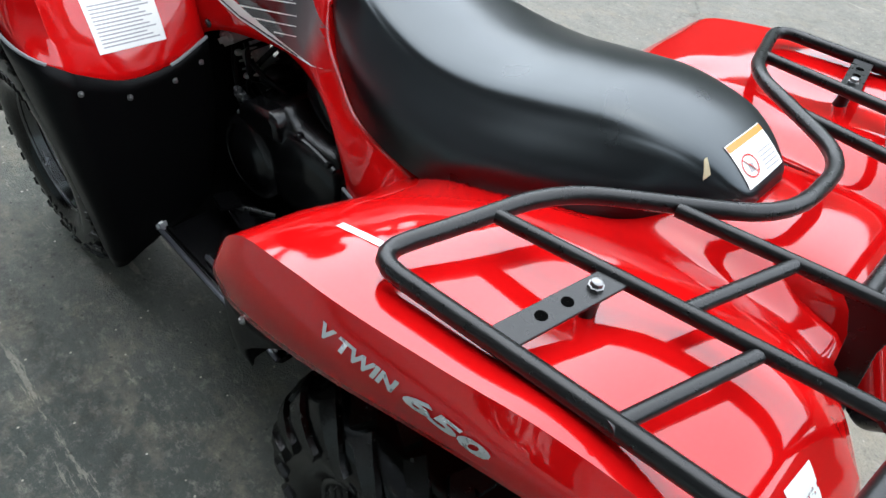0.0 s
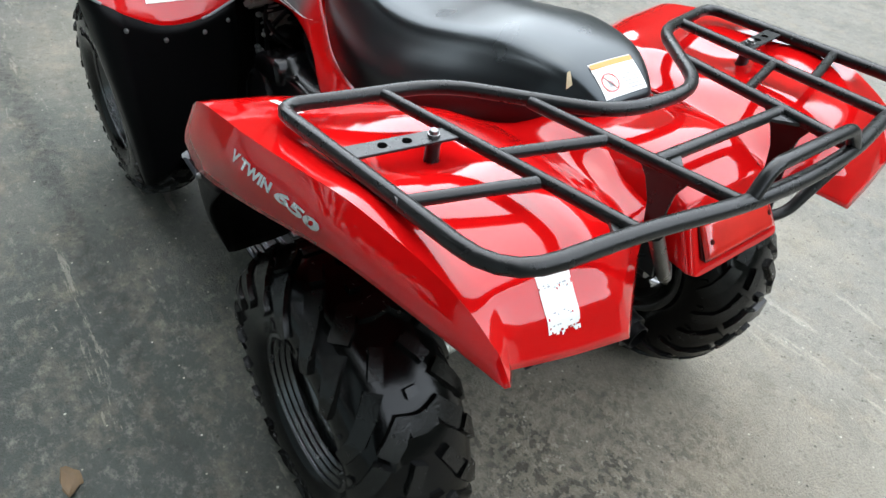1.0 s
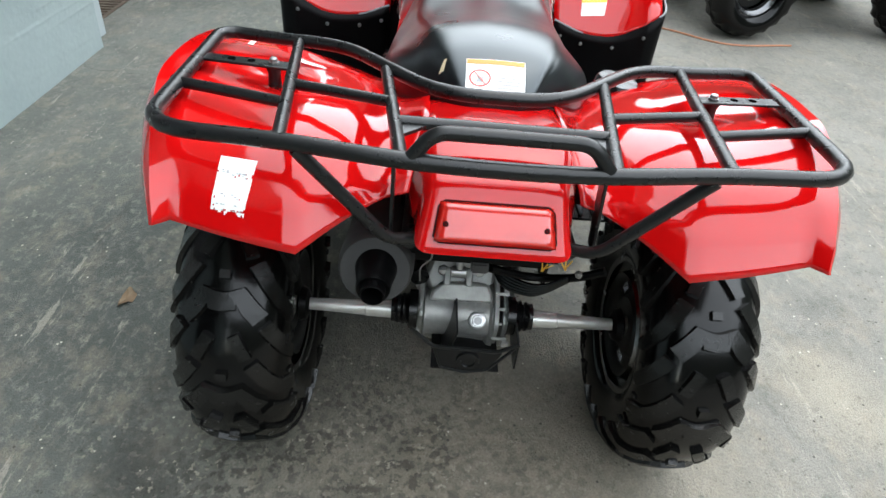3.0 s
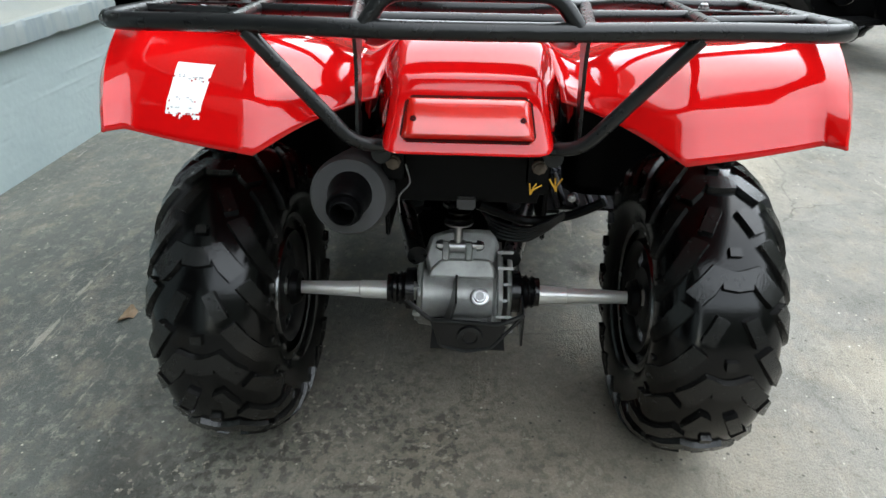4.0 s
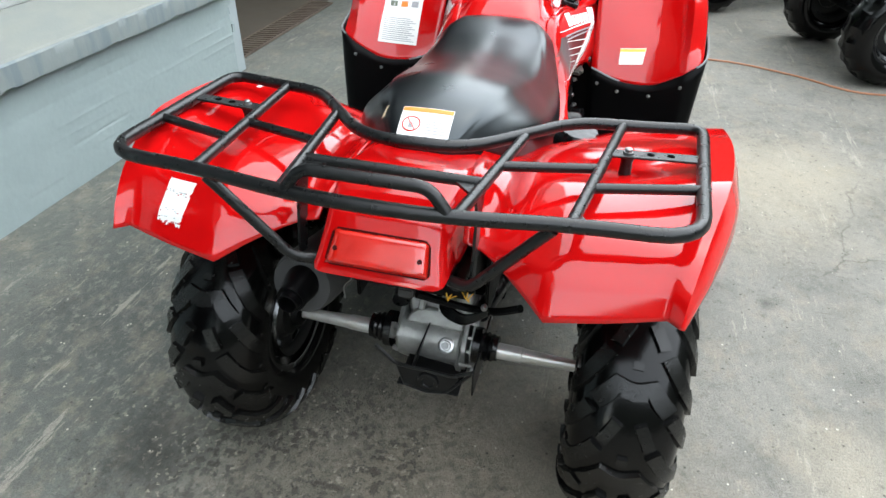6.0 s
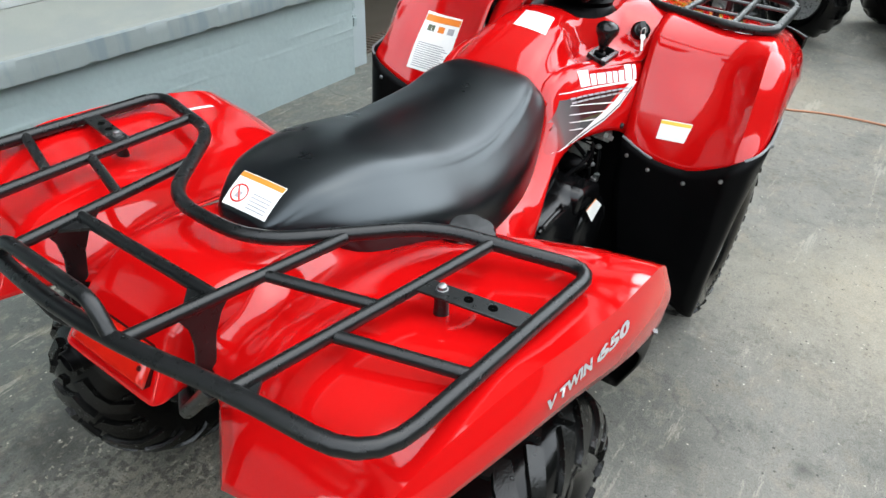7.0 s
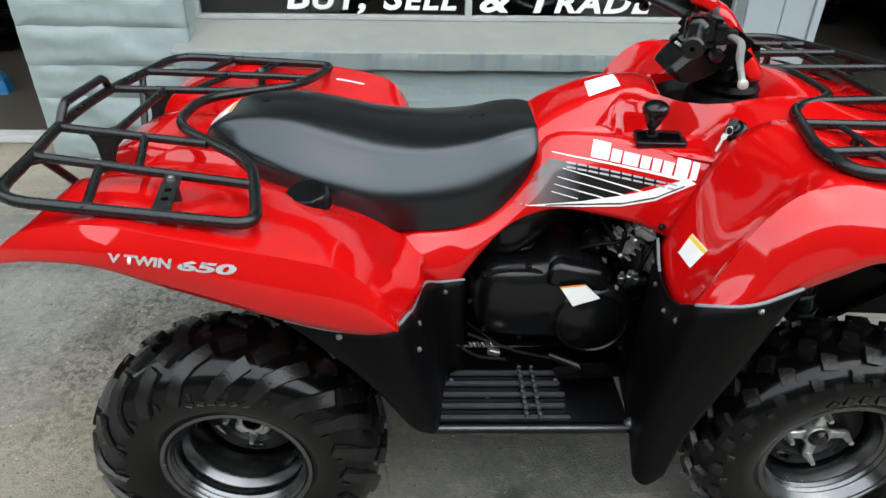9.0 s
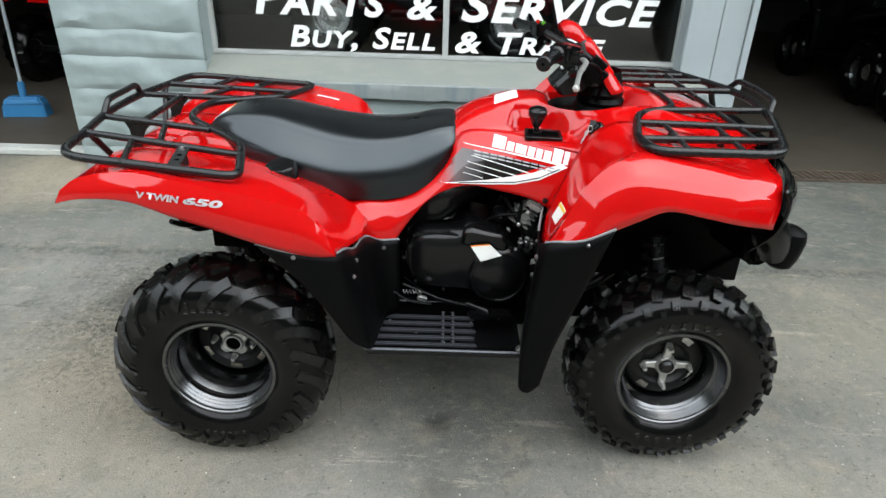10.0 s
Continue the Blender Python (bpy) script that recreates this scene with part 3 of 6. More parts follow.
    # raised side lettering stands as plain bars
    for a0 in (1.57, 4.71):
        for i in range(6):
            a = a0 + (i - 2.5) * (0.155 if not rear else 0.10)
            rr = R - 0.088
            c = o + q @ Vector((rr * math.cos(a), rr * math.sin(a), W / 2 - 0.0005))
            tall = .020 if not rear else .012
            part("side_bar", box((0.014, 0.0036, tall), c, (0, math.degrees(-a * s) + 90, 0), bevel=.001, steps=1), LUG, base)
    # hub
    hub_y = disc + 0.006
    first = 0 if not rear else 38
    flat = Matrix(((1, 0, 0, at[0]), (0, 0, s, at[1] + s * (hub_y + 0.012)), (0, 1, 0, at[2]), (0, 0, 0, 1)))
    arm = ((-42, .027), (-24, .032), (-13, .046), (-9.5, .062), (-6, .074), (6, .074), (9.5, .062), (13, .046), (24, .032), (42, .027))
    if rear:
        arm = ((-45, .033), (-31, .034), (-25, .039), (-21, .045), (-8, .047), (8, .047), (21, .045), (25, .039), (31, .034), (45, .033))
    star = [(r * math.cos(math.radians(first + 90 * i + k)), r * math.sin(math.radians(first + 90 * i + k))) for i in range(4) for k, r in arm]
    part("hub", slab(star, 0.014, flat), HUBSILVER, base, "four-armed silver hub", bevel=0.004)
    part("hub_ring", revolve([(hub_y, .032), (hub_y + .022, .030), (hub_y + .026, .027), (hub_y + .024, .022), (hub_y + .006, .020)], at, ax, 28), HUBSILVER, base)
    for i in range(4):
        a = math.radians(first + 90 * i + (45 if rear else 0))
        far = 0.057 if rear else 0.066
        c = o + Vector((far * math.cos(a), s * (hub_y + (0.019 if not rear else .006)), far * math.sin(a)))
        part("wheel_nut", revolve([(-0.004, 0.0105), (0.002, 0.0105), (0.003, 0.0085), (0.013, 0.008), (0.017, 0.006), (0.024, 0.0055), (0.024, 0.0005)], c, ax, 6), HUBSILVER, base)
    if rear:
        # black disc in place of the dark, open hub bore
        part("hub_cap", revolve([(hub_y + .0195, .0222), (hub_y + .0200, .020), (hub_y + .0200, .0005)], at, ax, 16), HOLE, base)
    else:
        part("hub_cap", revolve([(hub_y + 0.004, 0.022), (hub_y + 0.030, 0.021), (hub_y + 0.036, 0.014), (hub_y + 0.036, 0.0005)], at, ax, 16), BLACK, base)
    return base


# ---- red bodywork of the quad bike, as sections ----
def guides(*curves):
    """The rows across a moulded panel, from the curves that run along it, inner or middle one first."""
    return [list(row) for row in zip(*curves)]


REAR_FENDER = guides(
    [(-.285, .125, .795), (-.265, .122, .812), (-.215, .118, .822), (-.15, .105, .85), (-.04, .105, .84), (.08, .105, .81), (.18, .105, .77), (.26, .105, .738), (.325, .105, .705), (.385, .105, .668)],  # inner edge
    [(-.295, .165, .785), (-.275, .165, .8), (-.225, .165, .814), (-.15, .16, .822), (-.04, .16, .815), (.08, .16, .785), (.18, .16, .748), (.26, .16, .724), (.325, .16, .694), (.388, .16, .656)],  # gutter
    [(-.338, .22, .768), (-.312, .22, .806), (-.245, .22, .838), (-.15, .22, .842), (-.04, .22, .83), (.08, .22, .808), (.18, .22, .768), (.262, .22, .735), (.328, .22, .694), (.392, .22, .645)],  # inner slope
    [(-.384, .272, .745), (-.352, .272, .795), (-.275, .28, .85), (-.15, .28, .855), (-.04, .28, .836), (.08, .28, .826), (.18, .28, .788), (.264, .28, .752), (.330, .28, .702), (.394, .28, .640)],  # inner crease
    [(-.372, .36, .755), (-.345, .36, .799), (-.275, .36, .852), (-.15, .36, .858), (-.04, .36, .838), (.08, .36, .832), (.18, .36, .812), (.264, .36, .774), (.332, .36, .716), (.394, .36, .648)],  # crown
    [(-.356, .446, .767), (-.336, .443, .802), (-.28, .438, .849), (-.15, .446, .866), (-.04, .45, .852), (.08, .45, .842), (.18, .45, .824), (.268, .45, .794), (.332, .45, .738), (.378, .45, .668)],  # outer crease
    [(-.374, .462, .769), (-.352, .467, .803), (-.284, .484, .846), (-.15, .518, .876), (-.04, .538, .868), (.08, .552, .851), (.18, .555, .833), (.270, .555, .808), (.320, .555, .758), (.353, .54, .688)],  # shoulder
    [(-.372, .467, .767), (-.349, .477, .776), (-.276, .507, .799), (-.15, .543, .812), (-.04, .553, .780), (.08, .571, .752), (.18, .577, .722), (.268, .576, .699), (.320, .568, .690), (.352, .552, .685)],  # lower lip
)
FRONT_FENDER = guides(
    [(.912, .25, .675), (.945, .245, .76), (.985, .24, .86), (1.03, .235, .93), (1.1, .23, .96), (1.2, .23, .95), (1.32, .23, .932), (1.46, .23, .91)],
    [(.896, .34, .655), (.945, .33, .76), (1, .32, .853), (1.05, .32, .925), (1.12, .32, .955), (1.22, .32, .945), (1.32, .32, .93), (1.46, .32, .905)],
    [(.886, .43, .655), (.943, .42, .762), (1.01, .42, .847), (1.06, .42, .92), (1.12, .42, .95), (1.22, .42, .942), (1.32, .42, .925), (1.455, .4, .9)],
    [(.878, .5, .69), (.93, .49, .775), (.985, .49, .862), (1.04, .48, .927), (1.11, .47, .95), (1.22, .47, .94), (1.32, .47, .921), (1.45, .46, .893)],
    [(.876, .53, .712), (.918, .525, .79), (.958, .52, .872), (1.02, .51, .932), (1.1, .505, .948), (1.21, .505, .933), (1.32, .505, .912), (1.44, .495, .882)],
    [(.895, .565, .735), (.955, .565, .79), (1, .56, .86), (1.06, .555, .9), (1.13, .55, .905), (1.225, .55, .89), (1.33, .545, .87), (1.435, .52, .84)],
    [(.96, .578, .748), (1, .577, .774), (1.035, .576, .792), (1.085, .575, .816), (1.15, .573, .842), (1.24, .57, .826), (1.33, .56, .806), (1.425, .53, .784)],
)
SIDE_COVER = guides(
    [(.3, .11, .66), (.37, .14, .685), (.45, .145, .682), (.52, .145, .697), (.575, .142, .737), (.625, .136, .796), (.664, .122, .884), (.78, .14, .898), (.88, .165, .888), (.97, .185, .88), (1.05, .205, .885)],
    [(.302, .185, .66), (.37, .2, .685), (.45, .195, .683), (.52, .182, .701), (.575, .172, .739), (.628, .163, .796), (.673, .149, .877), (.78, .164, .884), (.88, .193, .871), (.97, .222, .858), (1.05, .24, .85)],
    [(.33, .222, .62), (.375, .245, .63), (.45, .23, .62), (.515, .222, .665), (.57, .206, .706), (.622, .196, .757), (.69, .19, .808), (.78, .202, .805), (.88, .224, .79), (.97, .246, .77), (1.05, .26, .76)],
    [(.345, .236, .565), (.38, .25, .572), (.452, .238, .555), (.51, .224, .63), (.56, .212, .690), (.615, .205, .728), (.69, .206, .75), (.78, .216, .74), (.88, .232, .72), (.97, .25, .675), (1.05, .265, .655)],
)
TANK_COVER = guides(
    [(.64, 0, .895), (.69, 0, .93), (.75, 0, .954), (.81, 0, .973), (.838, 0, .979), (.914, 0, .975), (.935, 0, .93), (1.0, 0, .902), (1.05, 0, .898), (1.1, 0, .902), (1.16, 0, .95), (1.22, 0, .982), (1.32, 0, .955), (1.48, 0, .925)],  # middle
    [(.64, .07, .893), (.69, .062, .926), (.75, .064, .95), (.81, .066, .967), (.838, .058, .972), (.9, .05, .973), (.945, .086, .93), (1.0, .1, .905), (1.05, .104, .9), (1.1, .104, .905), (1.16, .1, .945), (1.22, .1, .976), (1.32, .12, .952), (1.48, .12, .922)],  # inside the rim
    [(.64, .1, .882), (.69, .096, .914), (.75, .092, .939), (.81, .086, .955), (.838, .076, .957), (.892, .072, .964), (.945, .104, .957), (1.0, .117, .954), (1.05, .121, .959), (1.1, .12, .968), (1.16, .125, .976), (1.22, .14, .972), (1.32, .17, .945), (1.48, .17, .918)],  # crest and rim
    [(.64, .121, .864), (.69, .122, .89), (.75, .124, .895), (.81, .122, .894), (.838, .112, .888), (.892, .112, .892), (.945, .124, .893), (.997, .146, .893), (1.05, .142, .94), (1.1, .145, .964), (1.16, .18, .966), (1.22, .195, .960), (1.32, .2, .938), (1.48, .2, .912)],  # foot of the scoop
    [(.64, .145, .84), (.69, .15, .884), (.75, .158, .884), (.81, .17, .88), (.838, .18, .878), (.892, .194, .876), (.945, .212, .872), (.997, .23, .868), (1.05, .24, .905), (1.1, .24, .935), (1.16, .24, .953), (1.22, .24, .948), (1.32, .24, .93), (1.48, .24, .905)],  # shelf edge
)
TAIL = guides(
    [(-.357, 0, .743), (-.352, 0, .752), (-.308, 0, .818), (-.29, 0, .834), (-.215, 0, .862), (-.1, 0, .85), (.02, 0, .82)],
    [(-.357, .08, .743), (-.352, .08, .752), (-.308, .078, .818), (-.29, .078, .833), (-.215, .08, .86), (-.1, .08, .848), (.02, .08, .82)],
    [(-.355, .1, .745), (-.35, .101, .753), (-.304, .097, .812), (-.285, .098, .826), (-.215, .104, .851), (-.1, .11, .84), (.02, .11, .812)],
    [(-.35, .107, .746), (-.34, .109, .753), (-.295, .108, .785), (-.28, .112, .79), (-.215, .122, .815), (-.1, .132, .815), (.02, .132, .795)],
    [(-.345, .109, .747), (-.33, .112, .75), (-.29, .114, .752), (-.275, .12, .756), (-.215, .13, .78), (-.1, .14, .79), (.02, .142, .78)],
)
SEAT = guides(
    [(-.104, 0, .858), (-.092, 0, .876), (-.045, 0, .906), (.01, 0, .922), (.1, 0, .926), (.2, 0, .910), (.3, 0, .891), (.4, 0, .881), (.5, 0, .886), (.58, 0, .899), (.636, 0, .902), (.664, 0, .888)],  # middle
    [(-.104, .034, .859), (-.092, .051, .873), (-.045, .070, .901), (.01, .082, .914), (.1, .099, .913), (.2, .114, .891), (.3, .124, .869), (.4, .126, .862), (.5, .114, .872), (.58, .100, .892), (.636, .084, .898), (.664, .068, .886)],  # top edge
    [(-.103, .044, .852), (-.088, .066, .864), (-.042, .092, .886), (.01, .114, .896), (.1, .136, .886), (.2, .150, .863), (.3, .158, .842), (.4, .157, .840), (.5, .144, .855), (.58, .130, .880), (.636, .111, .886), (.663, .088, .875)],  # rolled edge
    [(-.1, .05, .842), (-.082, .078, .848), (-.04, .113, .851), (.01, .152, .845), (.1, .188, .829), (.2, .204, .804), (.3, .206, .778), (.4, .201, .774), (.5, .186, .784), (.58, .166, .812), (.636, .143, .852), (.661, .111, .862)],  # side
    [(-.098, .048, .832), (-.08, .078, .828), (-.04, .114, .815), (.01, .154, .790), (.1, .190, .757), (.2, .206, .728), (.3, .210, .700), (.4, .204, .693), (.5, .190, .702), (.58, .170, .745), (.632, .145, .812), (.658, .112, .850)],  # bottom edge
)
FRONT_FLAP = guides(
    [(.904, .25, .7), (.905, .255, .56), (.885, .29, .41), (.878, .32, .335)],
    [(.886, .34, .672), (.888, .34, .555), (.868, .37, .405), (.863, .39, .322)],
    [(.877, .43, .672), (.872, .43, .552), (.854, .45, .402), (.852, .455, .312)],
    [(.869, .5, .706), (.857, .5, .55), (.846, .5, .4), (.846, .51, .29)],
    [(.866, .532, .728), (.851, .535, .55), (.843, .53, .4), (.845, .535, .28)],
    [(.886, .57, .752), (.87, .562, .56), (.855, .552, .41), (.855, .548, .275)],
    [(.955, .584, .764), (.92, .567, .58), (.88, .556, .42), (.87, .551, .275)],
    [(1.03, .581, .796), (.975, .566, .602), (.922, .556, .432), (.897, .551, .302)],
)
REAR_FLAP = guides(
    [(.16, .570, .722), (.285, .560, .585), (.368, .515, .415)],
    [(.25, .574, .702), (.318, .556, .555), (.385, .508, .392)],
    [(.338, .555, .69), (.366, .538, .532), (.402, .498, .374)],
    [(.368, .5, .68), (.401, .490, .518), (.422, .48, .355)],
    [(.378, .42, .642), (.416, .42, .502), (.432, .42, .345)],
    [(.396, .33, .634), (.424, .34, .485), (.438, .35, .342)],
    [(.43, .252, .585), (.446, .272, .482), (.452, .29, .342)],
    [(.488, .236, .582), (.488, .245, .482), (.488, .262, .342)],
)


def bulged(rows, k):
    """The rows with one more point before the last, set outwards by k: a rounded lower side."""
    return [r[:-1] + [tuple((a + b) / 2 + (k * min(1, n / 4) if i == 1 else 0) for i, (a, b) in enumerate(zip(r[-2], r[-1])))] + r[-1:] for n, r in enumerate(rows)]


def rear_rack(quad):
    loop = [(-.392, 0, .903), (-.385, .134, .903), (-.356, .290, .902), (-.338, .466, .898), (.116, .498, .866), (.090, .395, .868), (.055, .262, .877), (-.154, .092, .893)]
    loop = loop + [(x, -y, z) for x, y, z in reversed(loop[1:])]
    rack = part("rear_rack", tube(loop, 0.0112, 0.07, True, 12), STEEL_BLACK, quad, "black powder-coated tubular cargo rack")
    for s in (1, -1):
        part("rack_bar", tube([(-.358, s * .290, .902), (.072, s * .348, .871)], 0.0095), STEEL_BLACK, rack)
        part("rack_bar", tube([(-.384, s * .134, .902), (-.058, s * .180, .884)], 0.0095), STEEL_BLACK, rack)
        part("rack_bar", tube([(-.222, s * .310, .890), (-.171, s * .486, .887)], 0.0085), STEEL_BLACK, rack)
        part("rack_bar", tube([(-.192, s * .164, .891), (-.145, s * .320, .886)], 0.0085), STEEL_BLACK, rack)
        # flat plate, black discs for holes, on a bolt that stands on the fender
        m = Matrix.Translation((-.062, s * .410, .881)) @ pose(0, 0, 0, -1.5 * s, 4, -9.5 * s)
        bm = slab([(-.016, -.085), (.016, -.085), (.016, .085), (-.016, .085)], 0.004, m)
        plate = part("mounting_plate", bm, STEEL_BLACK, rack, bevel=0.001)
        for k in (0.0, 0.034):
            part("hole_disc", revolve([(.0004, 0.0005), (.0004, 0.0066), (-.001, .0067)], m @ Vector((0, s * (-.012 + k), .0024)), (0, 0, 1), 14), HOLE, plate)
        part("bolt", bolt(m @ Vector((0, -s * .050, .004)), (0, 0, 1), 0.007, 0.008), BOLT, rack)
        post = part("mounting_post", revolve([(-.047, .012), (-.030, .0105), (-.012, .010), (-.004, .013), (-.002, .013)], m @ Vector((0, -s * .050, 0)), (0, 0, 1), 16), STEEL_BLACK, rack)
        part("washer", revolve([(-.053, .0245), (-.048, .0265), (-.045, .025), (-.044, .010)], m @ Vector((0, -s * .050, 0)), (0, 0, 1), 22), RUST, post, "rusty washer")
        # bracket from the rack down to the frame
        m = Matrix(((1, 0, 0, -.272), (0, 0, s, s * .148), (0, 1, 0, 0), (0, 0, 0, 1)))
        part("bracket", slab([(-.045, .892), (.038, .892), (.014, .868), (.000, .84), (-.022, .738), (-.050, .738), (-.032, .84), (-.034, .87)], 0.005, m), STEEL_BLACK, rack, bevel=0.001)
        part("gusset", slab([(0, 0), (.05, 0), (0, .05)], 0.005, Matrix(((0, -1, 0, -.26), (-s, 0, 0, s * .146), (0, 0, 1, .8935), (0, 0, 0, 1)))), STEEL_BLACK, rack)
        part("brace", tube([(-.362, s * .268, .895), (-.340, s * .150, .750), (-.315, s * .112, .738)], 0.0095, 0.03), STEEL_BLACK, rack)
        part("end_gusset", slab([(0, 0), (.045, 0), (0, .03)], 0.006, Matrix(((1, 0, 0, -.352), (0, s, 0, s * .292), (0, 0, 1, .897), (0, 0, 0, 1)))), STEEL_BLACK, rack)
    part("rack_bar", tube([(-.262, .150, .894), (-.262, -.150, .894)], 0.0095), STEEL_BLACK, rack)
    part("grab_handle", tube([(-.384, .122, .908), (-.380, .096, .942), (-.380, -.096, .942), (-.384, -.122, .908)], 0.0095, 0.03, sides=12), STEEL_BLACK, rack)
    return rack


def front_rack(quad):
    loop = [(1.545, 0, .978), (1.530, .180, .972), (1.432, .490, .962), (1.118, .490, .962), (1.100, .390, .964), (1.160, .160, .966), (1.285, .105, .968)]
    loop = loop + [(x, -y, z) for x, y, z in reversed(loop[1:])]
    rack = part("front_rack", tube(loop, 0.0115, 0.06, True, 12), STEEL_BLACK, quad, "black tubular front cargo rack")
    for s in (1, -1):
        part("rack_bar", tube([(1.100, s * .395, .962), (1.465, s * .385, .965)], 0.0095), STEEL_BLACK, rack)
        part("rack_bar", tube([(1.135, s * .265, .968), (1.497, s * .285, .968)], 0.0095), STEEL_BLACK, rack)
        part("rack_bar", tube([(1.205, s * .490, .962), (1.205, s * .262, .966)], 0.0085, flat=0.5), STEEL_BLACK, rack)
        part("rack_bar", tube([(1.340, s * .490, .962), (1.340, s * .272, .966)], 0.0085, flat=0.5), STEEL_BLACK, rack)
        part("rack_bar", tube([(1.235, s * .128, .968), (1.534, s * .120, .974)], 0.0095), STEEL_BLACK, rack)
        part("rack_leg", tube([(1.205, s * .33, .962), (1.205, s * .33, .925)], 0.009), STEEL_BLACK, rack)
        part("rack_leg", tube([(1.34, s * .33, .966), (1.34, s * .33, .91)], 0.009), STEEL_BLACK, rack)
        part("rack_brace", tube([(1.510, s * .24, .968), (1.555, s * .22, .80), (1.52, s * .20, .62)], 0.0105, 0.05), STEEL_BLACK, rack)
    part("front_rail", tube([(1.534, .155, .974), (1.552, .128, 1.006), (1.558, 0, 1.008), (1.552, -.128, 1.006), (1.534, -.155, .974)], 0.0090, 0.02), STEEL_BLACK, rack)
    part("rack_bar", tube([(1.40, .385, .965), (1.40, -.385, .965)], 0.0085), STEEL_BLACK, rack)
    return rack


def handlebars(quad):
    bar = part("handlebar", tube([(.856, -.345, 1.130), (.905, -.225, 1.135), (1.000, -.085, 1.100), (1.020, 0, 1.085), (1.000, .085, 1.100), (.905, .225, 1.135), (.856, .345, 1.130)], 0.011, 0.06), STEEL_BLACK, quad)
    for s in (1, -1):
        a, b = Vector((.851, s * .355, 1.130)), Vector((.900, s * .238, 1.135))
        d = (b - a).normalized()
        L = (b - a).length
        part("grip", revolve([(0, .004), (0, .016), (.004, .0195), (.008, .0165), (.02, .0155), (.04, .0165), (.06, .0155), (.08, .0165), (L - .006, .016), (L, .021), (L + .004, .021), (L + .004, .010)], a, d, 18), BLACK, bar, "black ribbed rubber grip")
        part("switch_housing", box((.052, .050, .050), (.915, s * .208, 1.132), (0, 0, 20 * s), bevel=0.008), BLACK, bar)
        part("lever_clamp", box((.034, .040, .034), (.962, s * .200, 1.120), (0, 0, 16 * s), bevel=0.007), BLACK, bar)
        lev = [(.972, s * .215, 1.122), (.974, s * .265, 1.119), (.950, s * .325, 1.107), (.931, s * .394, 1.086)]
        part("brake_lever", tube([tuple(p) for p in spline(lev, 5)], [.0080] * 5 + [.0072] * 6 + [.0060] * 5, flat=0.75), HUBSILVER, bar, "silver brake lever with a ball end")
        part("lever_ball", revolve([(-.009, .001), (-.007, .0066), (0, .0092), (.007, .0066), (.009, .001)], (.930, s * .400, 1.084), (0, s, 0), 14), STEEL, bar)
        part("lever_perch", revolve([(-.012, .001), (-.010, .012), (.010, .012), (.013, .006), (.013, .001)], (.974, s * .216, 1.121), (.1, 0, 1), 14), STEEL_BLACK, bar)
        part("mirror_boss", revolve([(-.014, .006), (.0, .013), (.012, .012), (.016, .005), (.016, .001)], (.945, s * .236, 1.092), (0, s, -.2), 14), BLACK, bar)
        part("cable", tube([tuple(p) for p in spline([(.962, s * .205, 1.11), (1.03, s * .16, 1.09), (1.06, s * .10, 1.02), (1.05, s * .06, .95)], 6)], 0.0045, sides=6), MATTE, bar)
    part("throttle_box", box((.066, .056, .056), (.952, -.150, 1.118), (0, 10, -16), bevel=0.010), BLACK, bar)
    part("control_block", box((.080, .070, .075), (1.030, -.105, 1.070), (0, 35, -10), bevel=0.018), MATTE, bar)
    part("banjo_bolt", bolt((.990, -.150, 1.085), (-.5, -.8, .2), .0075, .008), ZINC, bar)
    part("stop_switch", box((.012, .014, .012), (.900, .190, 1.160), bevel=0.003), LENS, bar)
    part("light_switch", box((.012, .014, .010), (.915, .175, 1.158), bevel=0.003), GREEN, bar)
    # instrument housing: a deep pod with a sloping face
    face = [[(.925, 0, 1.012), (.925, .040, 1.012), (.934, .058, 1.004), (.950, .062, .990)],
            [(.932, 0, 1.022), (.932, .046, 1.022), (.940, .066, 1.010), (.962, .070, .988)],
            [(.958, 0, 1.050), (.958, .050, 1.049), (.964, .070, 1.035), (.990, .074, .995)],
            [(.990, 0, 1.084), (.990, .050, 1.083), (.997, .070, 1.066), (1.020, .074, 1.010)],
            [(1.016, 0, 1.122), (1.016, .048, 1.120), (1.024, .066, 1.100), (1.045, .070, 1.030)],
            [(1.040, 0, 1.130), (1.040, .046, 1.126), (1.050, .062, 1.104), (1.075, .066, 1.040)],
            [(1.110, 0, 1.050), (1.110, .046, 1.048), (1.110, .060, 1.040), (1.105, .060, 1.000)]]
    pod = patch(both(face), 4, 4, 1, (1, 5), (1,))
    bm = grid_bm(pod)
    bm.verts.ensure_lookup_table()
    nv = pod.shape[1]
    for i in range(pod.shape[0] - 1):
        bm.faces.new((bm.verts[i * nv], bm.verts[(i + 1) * nv], bm.verts[(i + 1) * nv + nv - 1], bm.verts[i * nv + nv - 1]))
    p = part("instrument_pod", bm, BLACK, quad, "black instrument housing with a small screen")
    t = tree_of(pod)
    aim = Vector((-.71, 0, .71)).normalized()
    part("bezel", stick_on(t, [(.956, .038, 1.05), (.956, -.038, 1.05), (.996, -.038, 1.09), (.996, .038, 1.09)], 5, 5, .0012, aim), HOLE, p)
    part("screen", stick_on(t, [(.968, .030, 1.06), (.968, -.030, 1.06), (.990, -.030, 1.08), (.990, .030, 1.08)], 4, 4, .0022, aim), SCREEN, p)
